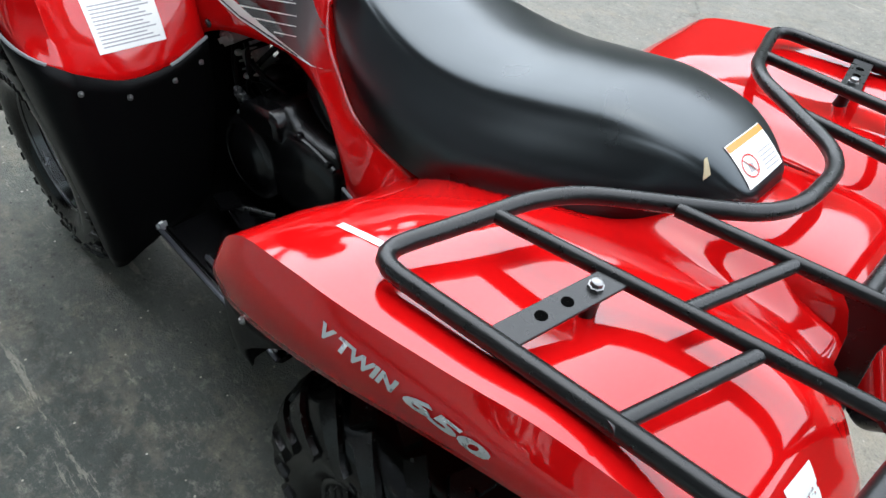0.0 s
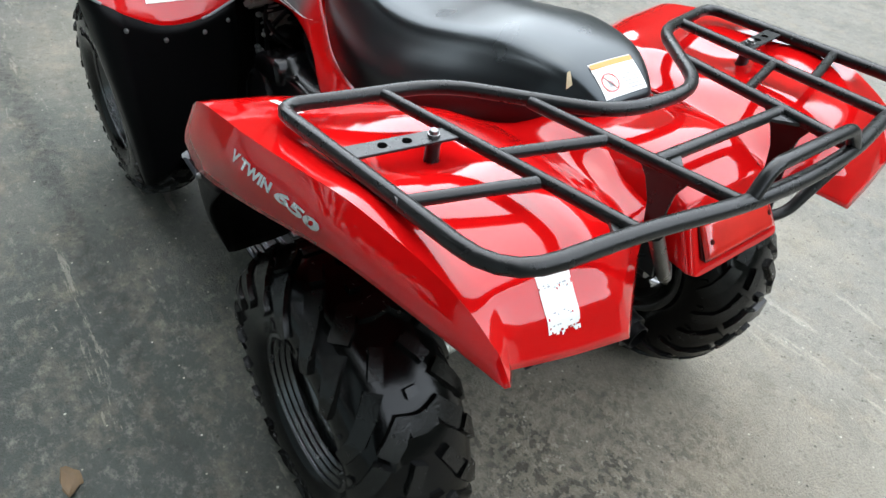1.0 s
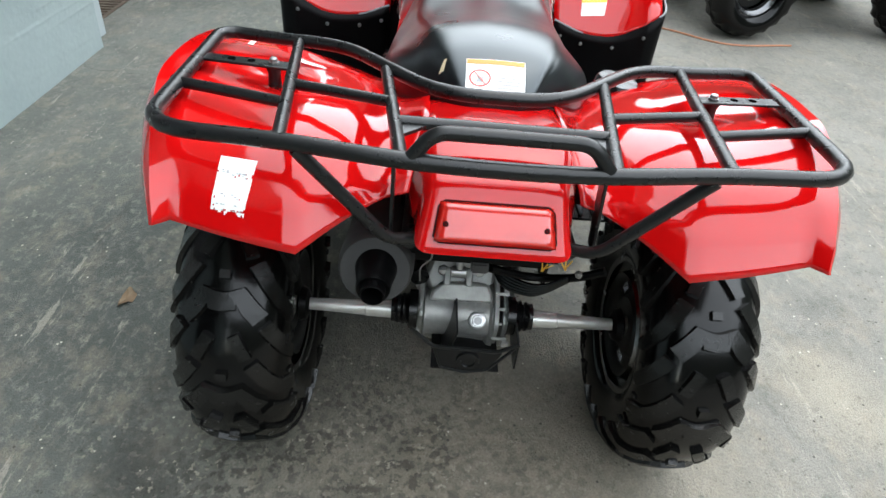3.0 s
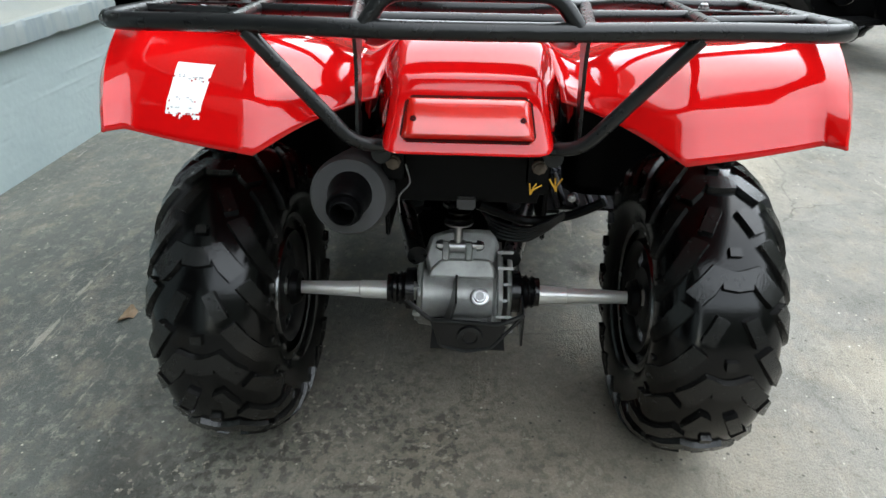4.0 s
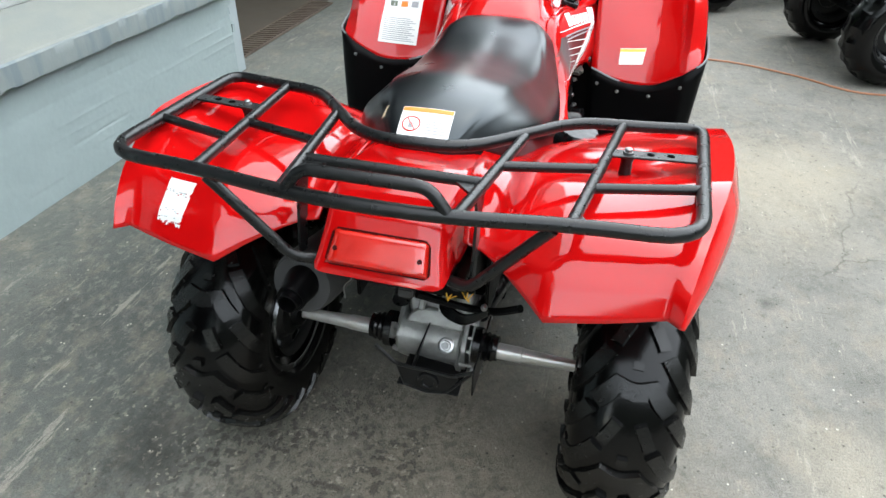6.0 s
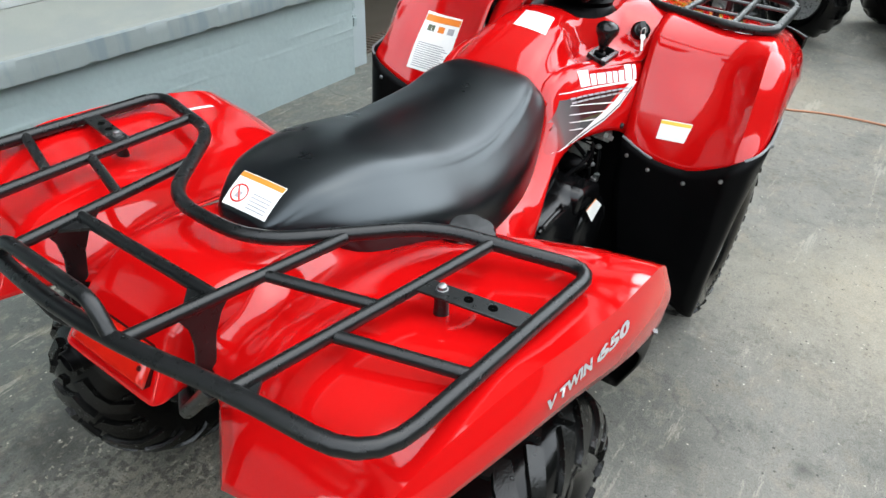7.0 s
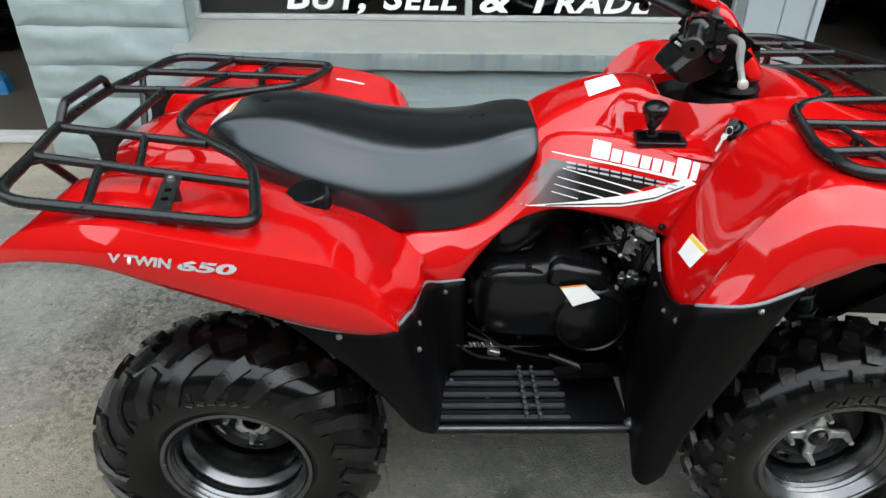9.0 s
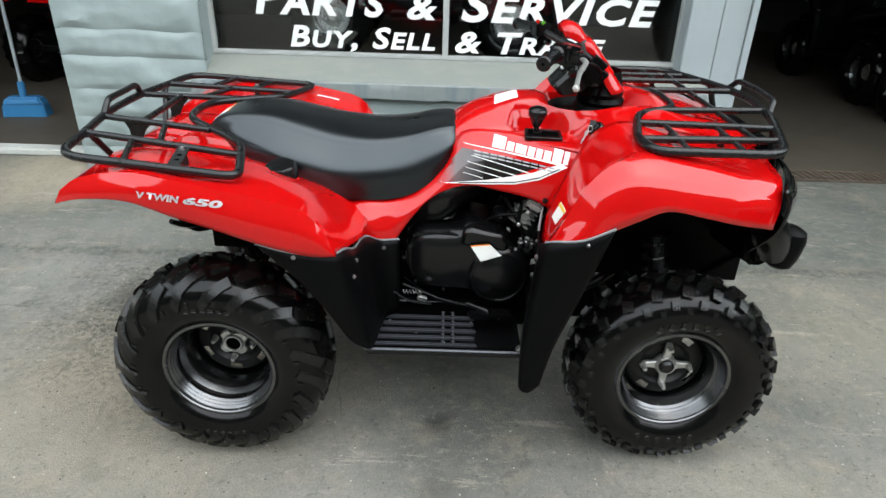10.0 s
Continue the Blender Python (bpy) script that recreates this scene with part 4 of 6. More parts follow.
    for k in range(3):
        part("button", stick_on(t, [(.9605, .020 - .016 * k, 1.05), (.9605, .010 - .016 * k, 1.05), (.9635, .010 - .016 * k, 1.056), (.9635, .020 - .016 * k, 1.056)], 2, 2, .0024, aim), WHITE if k < 2 else GREYPRINT, p)
    # red covers: a small visor over the screen, and a nose that runs down to the rack
    visor = patch(both([
        [(.938, 0, 1.176), (.938, .030, 1.174), (.944, .048, 1.164), (.950, .050, 1.152)],
        [(.958, 0, 1.190), (.958, .036, 1.186), (.962, .056, 1.170), (.968, .060, 1.146)],
        [(.990, 0, 1.182), (.990, .036, 1.178), (.992, .056, 1.160), (.996, .060, 1.134)],
        [(1.016, 0, 1.152), (1.016, .034, 1.148), (1.016, .050, 1.138), (1.016, .054, 1.122)],
    ]), 4, 4)
    part("visor", grid_bm(visor), RED, quad, "glossy red visor over the instrument screen", solid=0.003)
    nose = patch(both([
        [(1.002, 0, 1.150), (1.002, .046, 1.146), (1.006, .066, 1.134), (1.012, .070, 1.116)],
        [(1.030, 0, 1.146), (1.030, .052, 1.140), (1.032, .076, 1.124), (1.036, .080, 1.100)],
        [(1.062, 0, 1.112), (1.062, .052, 1.106), (1.058, .078, 1.092), (1.052, .084, 1.066)],
        [(1.100, 0, 1.062), (1.100, .052, 1.058), (1.088, .078, 1.046), (1.070, .086, 1.032)],
        [(1.138, 0, 1.010), (1.138, .056, 1.006), (1.120, .084, 1.002), (1.096, .090, .998)],
    ]), 4, 4)
    part("headlamp_cowl", grid_bm(nose), RED, quad, "glossy red cowl over the handlebar", solid=0.003)
    part("bar_mount", box((.060, .110, .060), (1.000, 0, 1.088), (0, 35, 0), bevel=0.012), BLACK, quad)
    part("visor_stay", tube([(1.000, -.052, 1.140), (1.030, -.070, 1.085), (1.050, -.072, 1.020)], .012, .02), MUFFLER, quad)
    for s in (1, -1):
        part("cowl_screw", bolt((1.075, s * .083, 1.050), (-.3, s, .1), .004, .003), STEEL_BLACK, quad)


def power_unit(quad):
    """Engine, belt cover, pipes and frame between the wheels."""
    eng = part("engine", box((.34, .26, .20), (.62, 0, .42), bevel=0.03), MATTE, quad, "dark engine block behind black covers")
    for s in (1, -1):
        hull = [(p.x, p.z) for p in rounded([(.500, 0, .470), (.530, 0, .410), (.600, 0, .398), (.740, 0, .392), (.850, 0, .410), (.856, 0, .540), (.806, 0, .617), (.690, 0, .642), (.668, 0, .616), (.540, 0, .612), (.503, 0, .560)], .035, True, 3)]
        m = Matrix(((1, 0, 0, 0), (0, 0, s, s * .145), (0, 1, 0, 0), (0, 0, 0, 1)))
        mid = (.68, .500)
        g = [[(mid[0] + (x - mid[0]) * k, s * yy, mid[1] + (z - mid[1]) * k) for x, z in hull + hull[:1]] for k, yy in ((1, .06), (1, .170), (.985, .192), (.95, .210), (.88, .226), (.76, .236), (.5, .243), (.01, .246))]
        part("belt_cover", grid_bm(g), BLACK, eng, "black plastic belt cover")
        part("cover_step", slab([(.672, .572), (.812, .552), (.820, .585), (.798, .611), (.698, .632), (.678, .618)], .20, Matrix(((1, 0, 0, 0), (0, 0, s, s * .152), (0, 1, 0, 0), (0, 0, 0, 1)))), BLACK, eng, bevel=0.012)
        bm = revolve([(.06, .100), (.228, .100), (.246, .094), (.255, .084), (.256, .080), (.252, .077), (.253, .072), (.262, .060), (.266, .03), (.267, .0005)], (.792, 0, .470), (0, s, 0), 40)
        part("clutch_cover", bm, BLACK, eng, "round glossy black clutch cover")
        part("cover_lip", tube([tuple(p) for p in spline([(.53, s * .222, .588), (.60, s * .226, .604), (.66, s * .226, .596), (.71, s * .226, .566)], 5)], .006, sides=8), BLACK, eng)
        part("intake_duct", tube([tuple(p) for p in spline([(.53, s * .10, .60), (.58, s * .13, .66), (.64, s * .13, .71), (.72, s * .10, .74)], 5)], [.062] * 5 + [.070] * 5 + [.062] * 6, sides=20), BLACK, eng)
        part("duct_clamp", tube([(.60 + .058 * math.cos(a), s * .13 + .062 * math.sin(a) * .8, .675 + .04 * math.sin(a) - .03 * math.cos(a)) for a in np.arange(16) * math.pi / 8], 0.004, closed=True, sides=6), STEEL_BLACK, eng)
        part("cylinder", revolve([(0, .05)] + [(h, r) for i in range(6) for h, r in ((.01 + i * .014, .05), (.011 + i * .014, .062), (.018 + i * .014, .062), (.019 + i * .014, .05))] + [(.11, .045), (.12, .0005)], (.80, s * .06, .56), (.35, s * .35, .85), 20), MATTE, eng)
        head = part("cylinder_head", box((.060, .050, .070), (.862, s * .165, .650), (0, 32, 0), bevel=0.012), ALLOY, eng)
        for k in range(4):
            part("fin", box((.070, .056, .0045), Vector((.862, s * .165, .650)) + Vector((.53, 0, .85)) * (-.030 + .017 * k), (0, 32, 0), bevel=0.001), ALLOY, head)
        part("head_cover", box((.052, .070, .026), (.892, s * .190, .694), (0, 32, 8 * s), bevel=0.007), ALLOY, eng)
        part("head_band", tube([(.845, s * .128, .690), (.850, s * .196, .682), (.842, s * .200, .622), (.836, s * .15, .602)], .0060, .01, sides=8), MATTE, eng)
        for x, y, z, r in ((.815, .172, .590, .0095), (.846, .205, .628, .0055), (.872, .205, .668, .0055), (.902, .215, .700, .0060), (.878, .214, .585, .0050), (.895, .200, .560, .0065), (.840, .232, .556, .0045)):
            part("head_bolt", bolt((x, s * y, z), (-.15, s, .1), r, .006), ZINC if r > .0052 else BOLT, eng)
        for k, (x, z) in enumerate(((.856, .566), (.874, .570), (.890, .564))):
            part("hose_fitting", revolve([(-.018, .006), (-.004, .006), (-.003, .0085), (.006, .0085), (.007, .005), (.020, .0045), (.020, .0005)], (x, s * .205, z), (-.1, s * .3, 1), 10), (BOLT, ZINC, BOLT)[k], eng)
        part("starter", revolve([(-.04, .001), (-.04, .026), (.03, .028), (.036, .022), (.036, .001)], (.905, s * .16, .52), (1, 0, .3), 18), MATTE, eng)
        part("carburettor", revolve([(0, .022), (.03, .026), (.05, .02), (.06, .012), (.07, .0005)], (.79, s * .14, .64), (0, s, 0.1), 14), MATTE, eng)
        for k in range(7):
            a = k * 0.9 + 0.4
            part("cover_bolt", bolt((.605 + .104 * math.cos(a), s * .226, .510 + .104 * math.sin(a)), (0, s, 0), .006, .006), BLACK, eng)
        hoses = [[(.90, .15, .52), (.87, .19, .58), (.84, .19, .64), (.80, .16, .70)], [(.93, .18, .66), (.90, .2, .60), (.89, .19, .50), (.87, .2, .40)], [(.74, .17, .62), (.79, .2, .655), (.85, .19, .66), (.90, .17, .70)], [(.50, .20, .43), (.58, .25, .40), (.66, .255, .37), (.72, .22, .36)]]
        for k, h in enumerate(hoses):
            part("hose", tube([tuple(p) for p in spline([(x, s * y, z) for x, y, z in h], 6)], 0.006 if k < 3 else 0.0028, sides=8), MATTE, eng)
        part("linkage", tube([(.50, s * .245, .432), (.62, s * .262, .392), (.70, s * .262, .372)], 0.0035, sides=6), STEEL_BLACK, eng)
        part("linkage_joint", box((.030, .016, .016), (.560, s * .275, .402), (0, 18, 0), bevel=0.003), ZINC, eng)
        part("return_spring", tube([(.500 + .0014 * k, s * .270 + .006 * math.cos(k * .9), .420 + .006 * math.sin(k * .9)) for k in range(42)], .0014, sides=5), BOLT, eng)
        part("brake_rod", tube([(.470, s * .262, .415), (.520, s * .285, .395), (.590, s * .282, .385)], .0035, .02, sides=6), STEEL_BLACK, eng)
        part("pedal", box((.13, .040, .018), (.765, s * .300, .362), (0, 8, -14 * s), bevel=0.007), BLACK, eng)
        part("pedal_pad", box((.070, .046, .010), (.800, s * .310, .376), (0, 10, -14 * s), bevel=0.003), MATTE, eng)
        part("pedal_arm", tube([(.70, s * .25, .37), (.76, s * .29, .372), (.80, s * .315, .365)], 0.008, 0.02), STEEL_BLACK, eng)
        # frame rails
        part("frame_rail", tube([(.20, s * .11, .42), (.40, s * .13, .30), (.95, s * .13, .29), (1.15, s * .11, .40), (1.35, s * .11, .60)], 0.016, 0.06), STEEL_BLACK, quad)
        part("upper_rail", tube([(-.30, s * .12, .72), (.10, s * .12, .68), (.42, s * .11, .66), (.90, s * .11, .83), (1.20, s * .11, .80)], 0.014, 0.06), STEEL_BLACK, quad)
        part("inner_panel", box((.56, .008, .40), (1.27, s * .165, .645), (0, 0, 3 * s), bevel=0.003), MATTE, quad)
        part("inner_panel", box((.10, .20, .20), (1.475, s * .28, .70), (0, -12, -14 * s), bevel=0.02), MATTE, quad)
        part("inner_panel", box((.44, .008, .22), (.11, s * .14, .60), bevel=0.003), MATTE, quad)
    # Black plates, added to hide the bright ground below the engine.
    for s in (1, -1):
        part("floor_pan", box((.50, .16, .008), (.655, s * .17, .302), bevel=0.003), MATTE, quad)
        part("side_web", box((.52, .006, .10), (.64, s * .125, .35), bevel=0.002), MATTE, quad)
    # Black backdrop, added so that the footwell's depth reads dark.
    for s in (1, -1):
        part("footwell_backdrop", box((.008, .30, .50), (.935, s * .27, .48), (0, 8, 6 * s), bevel=0.003), MATTE, quad)
    part("skid_plate", box((.95, .26, .01), (.72, 0, .262), bevel=0.004), MATTE, quad)
    part("battery_box", box((.34, .26, .13), (-.04, .0, .668), bevel=0.015), MATTE, quad)
    part("air_box", box((.26, .34, .22), (.22, 0, .60), bevel=0.03), MATTE, quad)
    part("radiator", box((.06, .34, .30), (1.34, 0, .70), (0, -10, 0), bevel=0.01), MATTE, quad)
    part("wiring", tube([tuple(p) for p in spline([(-.20, -.02, .60), (-.16, -.10, .555), (-.18, -.17, .575), (-.20, -.22, .61)], 6)], 0.008, sides=8), MATTE, quad)
    for k, (yy, zz, lean) in enumerate(((-.096, .656, .35), (-.134, .662, -.12))):
        for q in range(3):
            a = lean + (q - 1) * .45
            part("cable_tie", tube([(-.258, yy, zz - .010), (-.262, yy - .010 * math.sin(a) + .002 * q, zz), (-.260, yy - .022 * math.sin(a), zz + .009 * math.cos(a) * (1 + .4 * k))], .0011, .004, sides=6), TAPE, quad)


def rear_axle(quad):
    gear = part("gear_housing", revolve([(-.104, .055), (-.098, .062), (-.07, .066), (-.02, .078), (.03, .082), (.055, .086), (.062, .100), (.074, .102), (.076, .090)], (.01, 0, .352), (0, -1, 0), 36, close=True), ALLOY, quad, "cast aluminium differential housing")
    part("casting", revolve([(-.084, .036), (-.080, .054), (-.072, .050), (.066, .050), (.072, .056)], (-.052, .004, .356), (0, -1, 0), 28, close=True), ALLOY, gear)
    part("gear_nose", revolve([(0, .07), (.10, .06), (.14, .045), (.16, .0005)], (.03, -.01, .365), (.82, 0, .65), 24), ALLOY, gear)
    m = Matrix(((0, 0, 1, -.050), (1, 0, 0, 0), (0, 1, 0, 0), (0, 0, 0, 1)))
    part("top_boss", slab([(-.068, .388), (.076, .388), (.070, .408), (.050, .428), (.034, .430), (-.034, .432), (-.056, .430), (-.066, .410)], .09, m), ALLOY, gear, bevel=0.006)
    m = Matrix(((0, 0, 1, -.030), (1, 0, 0, 0), (0, 1, 0, 0), (0, 0, 0, 1)))
    part("rear_cover", slab([(-.070, .40), (.076, .40), (.088, .440), (.074, .485), (.030, .50), (-.060, .50), (-.078, .465)], .05, m), ALLOY, gear, bevel=0.010)
    for yy in (.039, -.010):
        part("shock_lug", slab([(-.010, .425), (.012, .425), (.010, .452), (.006, .466), (-.004, .466), (-.009, .455)], .015, Matrix(((1, 0, 0, -.100), (0, 0, 1, yy), (0, 1, 0, 0), (0, 0, 0, 1)))), ALLOY, gear, bevel=0.003)
    part("pivot_bolt", tube([(-.100, .054, .458), (-.100, -.036, .458)], 0.006, sides=10), ZINC, gear)
    part("pivot_bolt", bolt((-.100, -.034, .458), (0, -1, 0), .009, .008), ZINC, gear)
    part("pivot_bolt", bolt((-.100, .052, .458), (0, 1, 0), .009, .008), ZINC, gear)
    # two bolted flanges on one side, one on the other
    for yy, k in ((-.078, 1.0), (-.098, .96), (.092, .80)):
        lobes = []
        for q in range(48):
            a = q * math.pi / 24
            r = (.094 + .012 * max(0, math.cos(3.5 * a + .6)) ** 3) * k
            lobes.append((r * math.cos(a), r * math.sin(a)))
        part("flange", slab(lobes, .011, Matrix(((1, 0, 0, -.010), (0, 0, -1, yy), (0, 1, 0, .372), (0, 0, 0, 1)))), ALLOY, gear, bevel=0.002)
    for q in range(5):
        part("rib", box((.016, .034, .006), (-.094 + .004 * abs(q - 2), -.088, .310 + .034 * q), (0, 0, 0), bevel=0.0015), ALLOY, gear)
    for q in range(7):
        a = .5 + q * .9
        part("case_bolt", bolt((-.010 + .094 * math.cos(a), -.106, .372 + .094 * math.sin(a)), (0, -1, 0), .0065, .008), ZINC, gear)
        part("case_bolt", bolt((-.010 + .072 * math.cos(a), .100, .372 + .072 * math.sin(a)), (0, 1, 0), .0065, .008), ZINC, gear)
    part("drain_plug", revolve([(-.01, .020), (.006, .020), (.008, .017), (.008, .013), (.010, .012), (.017, .011), (.017, .0005)], (-.100, -.035, .350), (-1, 0, .1), 20), ZINC, gear)
    part("plug_head", revolve([(0, .0095), (.009, .009), (.009, .0005)], (-.116, -.035, .3515), (-1, 0, .1), 6), BOLT, gear)
    # the housing leans forward on the axle
    gear.matrix_basis = Matrix.Translation((-.026, 0, .310)) @ Matrix.Rotation(radians(35), 4, "Y") @ Matrix.Translation((.112, 0, -.351)) @ gear.matrix_basis
    # dark guard folded round the housing from below
    m = Matrix(((0, 0, 1, -.104), (1, 0, 0, 0), (0, 1, 0, 0), (0, 0, 0, 1)))
    guard = part("axle_guard", slab([(.062, .304), (-.074, .298), (-.088, .292), (-.070, .252), (-.056, .240), (-.012, .230), (.036, .238), (.046, .250)], .004, m), GUARD, quad, "black folded steel guard under the differential", bevel=0.001)
    part("guard_edge", tube([(-.106, .110, .350), (-.108, .062, .305), (-.108, -.076, .299), (-.104, -.122, .322)], .0045, .012, sides=8), GUARD, guard)
    part("guard_edge", tube([(-.104, .060, .300), (-.106, .042, .240), (-.107, -.012, .230), (-.106, -.060, .240), (-.104, -.118, .316)], .0035, .008, sides=8), GUARD, guard)
    part("guard_plate", slab([(-.10, .352), (.10, .344), (.10, .262), (.02, .238), (-.10, .240)], .004, Matrix(((1, 0, 0, -.002), (0, 0, 1, .098), (0, 1, 0, 0), (0, 0, 0, 1))) @ pose(0, 0, 0, -14, 0, 0)), GUARD, guard)
    part("guard_plate", slab([(-.10, .322), (.10, .322), (.10, .245), (-.10, .245)], .004, Matrix(((1, 0, 0, -.002), (0, 0, 1, -.120), (0, 1, 0, 0), (0, 0, 0, 1)))), GUARD, guard)
    part("guard_plate", box((.22, .15, .004), (.008, -.012, .233)), GUARD, guard)
    part("guard_boss", revolve([(0, .026), (.006, .024), (.007, .016), (.003, .014), (.003, .0005)], (-.106, -.016, .268), (-1, 0, 0), 24), GUARD, guard)
    for s in (1, -1):
        part("axle_shaft", revolve([(.10, .0200), (.215, .0190), (.217, .0172), (.25, .0160), (.33, .0135), (.36, .0135), (.362, .016), (.40, .017)], (0, 0, .303), (0, s, 0), 24), STEEL, quad, "bare turned steel axle")
        part("axle_boot", revolve([(.100, .044), (.118, .044), (.121, .036), (.126, .033), (.132, .036), (.138, .031), (.144, .034), (.150, .030), (.158, .030), (.158, .012)], (0, 0, .303 + .006), (0, s, 0), 24), BLACK, quad)
        part("brake_hub", revolve([(.340, .020), (.346, .034), (.360, .040), (.366, .03)], (0, 0, .303), (0, s, 0), 24), MATTE, quad)
        part("swing_arm", tube([(.05, s * .10, .36), (.35, s * .16, .36)], 0.022), STEEL_BLACK, quad)
    can = part("muffler", revolve([(-.012, .030), (-.010, .055), (.0, .0595), (.02, .061), (.40, .061), (.42, .04), (.42, .001)], (-.278, .172, .645), (1, 0, -.26), 36), MUFFLER, quad, "matt grey exhaust muffler")
    part("muffler_end", revolve([(.0, .0588), (.006, .055), (.010, .044), (.014, .030)], (-.276, .172, .645), (-1, 0, .26), 36), MUFFLER, can)
    part("tail_pipe", revolve([(-.012, .034), (.006, .033), (.026, .029), (.040, .0265), (.052, .0265), (.054, .0255), (.052, .0200), (.056, .0190), (.066, .0190), (.067, .0170), (.020, .0165), (.012, .001)], (-.284, .170, .651), (-1, 0, -.02), 32), MATTE, can, "dark cone-shaped exhaust outlet")
    part("exhaust_pipe", tube([tuple(p) for p in spline([(.10, .17, .55), (.22, .16, .53), (.40, .15, .50), (.60, .15, .45)], 5)], .022, sides=12), MUFFLER, quad)
    part("shock_absorber", tube([(.045, .013, .382), (.050, .013, .440)], 0.0085, sides=14), ZINC, quad, "bare rod of the rear shock absorber")
    part("shock_eye", revolve([(-.016, .006), (-.016, .013), (.016, .013), (.016, .006)], (.045, .014, .388), (0, 1, 0), 18, close=True), ZINC, quad)
    for k in range(3):
        part("spring_seat", revolve([(0, .016), (.002, .030 - .003 * k), (.006, .031 - .003 * k), (.008, .014)], (.050 + .004 * k, .013, .438 + .011 * k), (.1, 0, 1), 24), ZINC if k == 0 else BLACK, quad)
    coil = [(.056 + .05 * q / 40 + .028 * math.cos(q * .8), .013 + .028 * math.sin(q * .8), .472 + .0036 * q) for q in range(41)]
    part("rear_spring", tube(coil, .006, sides=6), BLACK, quad)
    for k in range(5):
        dz = .006 * k
        part("cable", tube([tuple(p) for p in spline([(-.08 + .01 * k, .000 - .008 * k, .560 - dz * .5), (-.13, -.050, .540 - dz), (-.17, -.095, .545 - dz), (-.19, -.125, .562 - dz * .7), (-.20, -.160, .590 - dz * .3)], 6)], .0036, sides=8), BLACK, quad)
    for yy, zz in ((.108, .693), (-.106, .691)):
        part("frame_bolt", bolt((-.262, yy, zz), (-1, 0, 0), .009, .007), RUST, quad)
        part("frame_tab", box((.006, .036, .050), (-.254, yy, zz - .006), bevel=.003), MATTE, quad)
    part("frame_bolt", bolt((-.250, -.160, .638), (-1, 0, 0), .005, .005), BOLT, quad)
    part("relay_box", box((.03, .030, .022), (-.200, -.001, .607), bevel=.003), MUFFLER, quad)
    part("clip_wire", tube([tuple(p) for p in spline([(-.26, .090, .690), (-.262, .084, .662), (-.262, .100, .640), (-.262, .100, .612)], 5)], .0014, sides=6), BOLT, quad)


def front_end(quad):
    for s in (1, -1):
        part("lower_arm", tube([(1.14, s * .10, .34), (1.28, s * .38, .27), (1.38, s * .10, .34)], 0.014, 0.03), STEEL_BLACK, quad)
        part("upper_arm", tube([(1.18, s * .12, .46), (1.28, s * .36, .40), (1.36, s * .12, .46)], 0.012, 0.03), STEEL_BLACK, quad)
        part("front_strut", tube([(1.28, s * .33, .36), (1.25, s * .24, .62)], 0.024, sides=14), STEEL_BLACK, quad)
        spring = [(1.275 - .0008 * a + .036 * math.cos(a * .8), s * (.30 - .0016 * a) + .036 * math.sin(a * .8), .42 + .005 * a) for a in range(40)]
        part("coil_spring", tube(spring, 0.0055, sides=6), STEEL_BLACK, quad)
        part("drive_shaft", tube([(1.28, s * .12, .34), (1.28, s * .40, .303)], 0.014), STEEL_BLACK, quad)
        part("brake_drum", revolve([(.28, .06), (.36, .075), (.398, .06)], (1.28, 0, .303), (0, s, 0), 24), MATTE, quad)
        # headlamp set in a black surround
        sur = patch([
            [(1.43, .535, .885), (1.465, .47, .895), (1.51, .36, .890), (1.535, .24, .885)],
            [(1.45, .530, .845), (1.500, .46, .845), (1.550, .35, .835), (1.575, .24, .830)],
            [(1.445, .515, .765), (1.500, .44, .755), (1.560, .34, .740), (1.590, .24, .735)],
            [(1.40, .480, .690), (1.480, .40, .680), (1.560, .32, .660), (1.590, .24, .655)],
        ], 4, 4, s)
        surround = part("headlamp_surround", grid_bm(sur), BLACK, quad, "black plastic lamp surround", solid=0.006)
        part("headlamp_lens", stick_on(tree_of(sur), [(1.44, s * .50, .87), (1.53, s * .36, .87), (1.55, s * .36, .78), (1.45, s * .49, .79)], 6, 4, .004, Vector((.6, s * .75, .1)).normalized()), LAMPGLASS, surround, "dark glossy headlamp glass")
        part("bumper_end", revolve([(-.064, .001), (-.060, .028), (-.050, .040), (-.02, .046), (.03, .046), (.052, .038), (.060, .022), (.062, .001)], (1.556, s * .380, .668), (.12, s * .1, 1), 24), MATTE, quad)
        part("lamp_cowl", tube([tuple(p) for p in spline([(1.430, s * .445, .800), (1.470, s * .425, .745), (1.510, s * .395, .690), (1.530, s * .380, .650)], 4)], [.030, .036, .041, .045, .048, .050, .051, .051, .050, .049, .047, .045, .043], sides=20), BLACK, quad)
    part("front_bumper", tube([(1.50, .34, .62), (1.57, .26, .64), (1.60, 0, .65), (1.57, -.26, .64), (1.50, -.34, .62)], 0.036, 0.08, sides=14), BLACK, quad, "black plastic front bumper")
    part("front_skid", box((.30, .40, .012), (1.45, 0, .48), (0, -35, 0), bevel=0.004), MATTE, quad)
    part("gearcase", box((.16, .16, .16), (1.28, 0, .36), bevel=0.03), MATTE, quad)
    part("nose", box((.10, .46, .22), (1.52, 0, .79), (0, 8, 0), bevel=0.02), BLACK, quad)


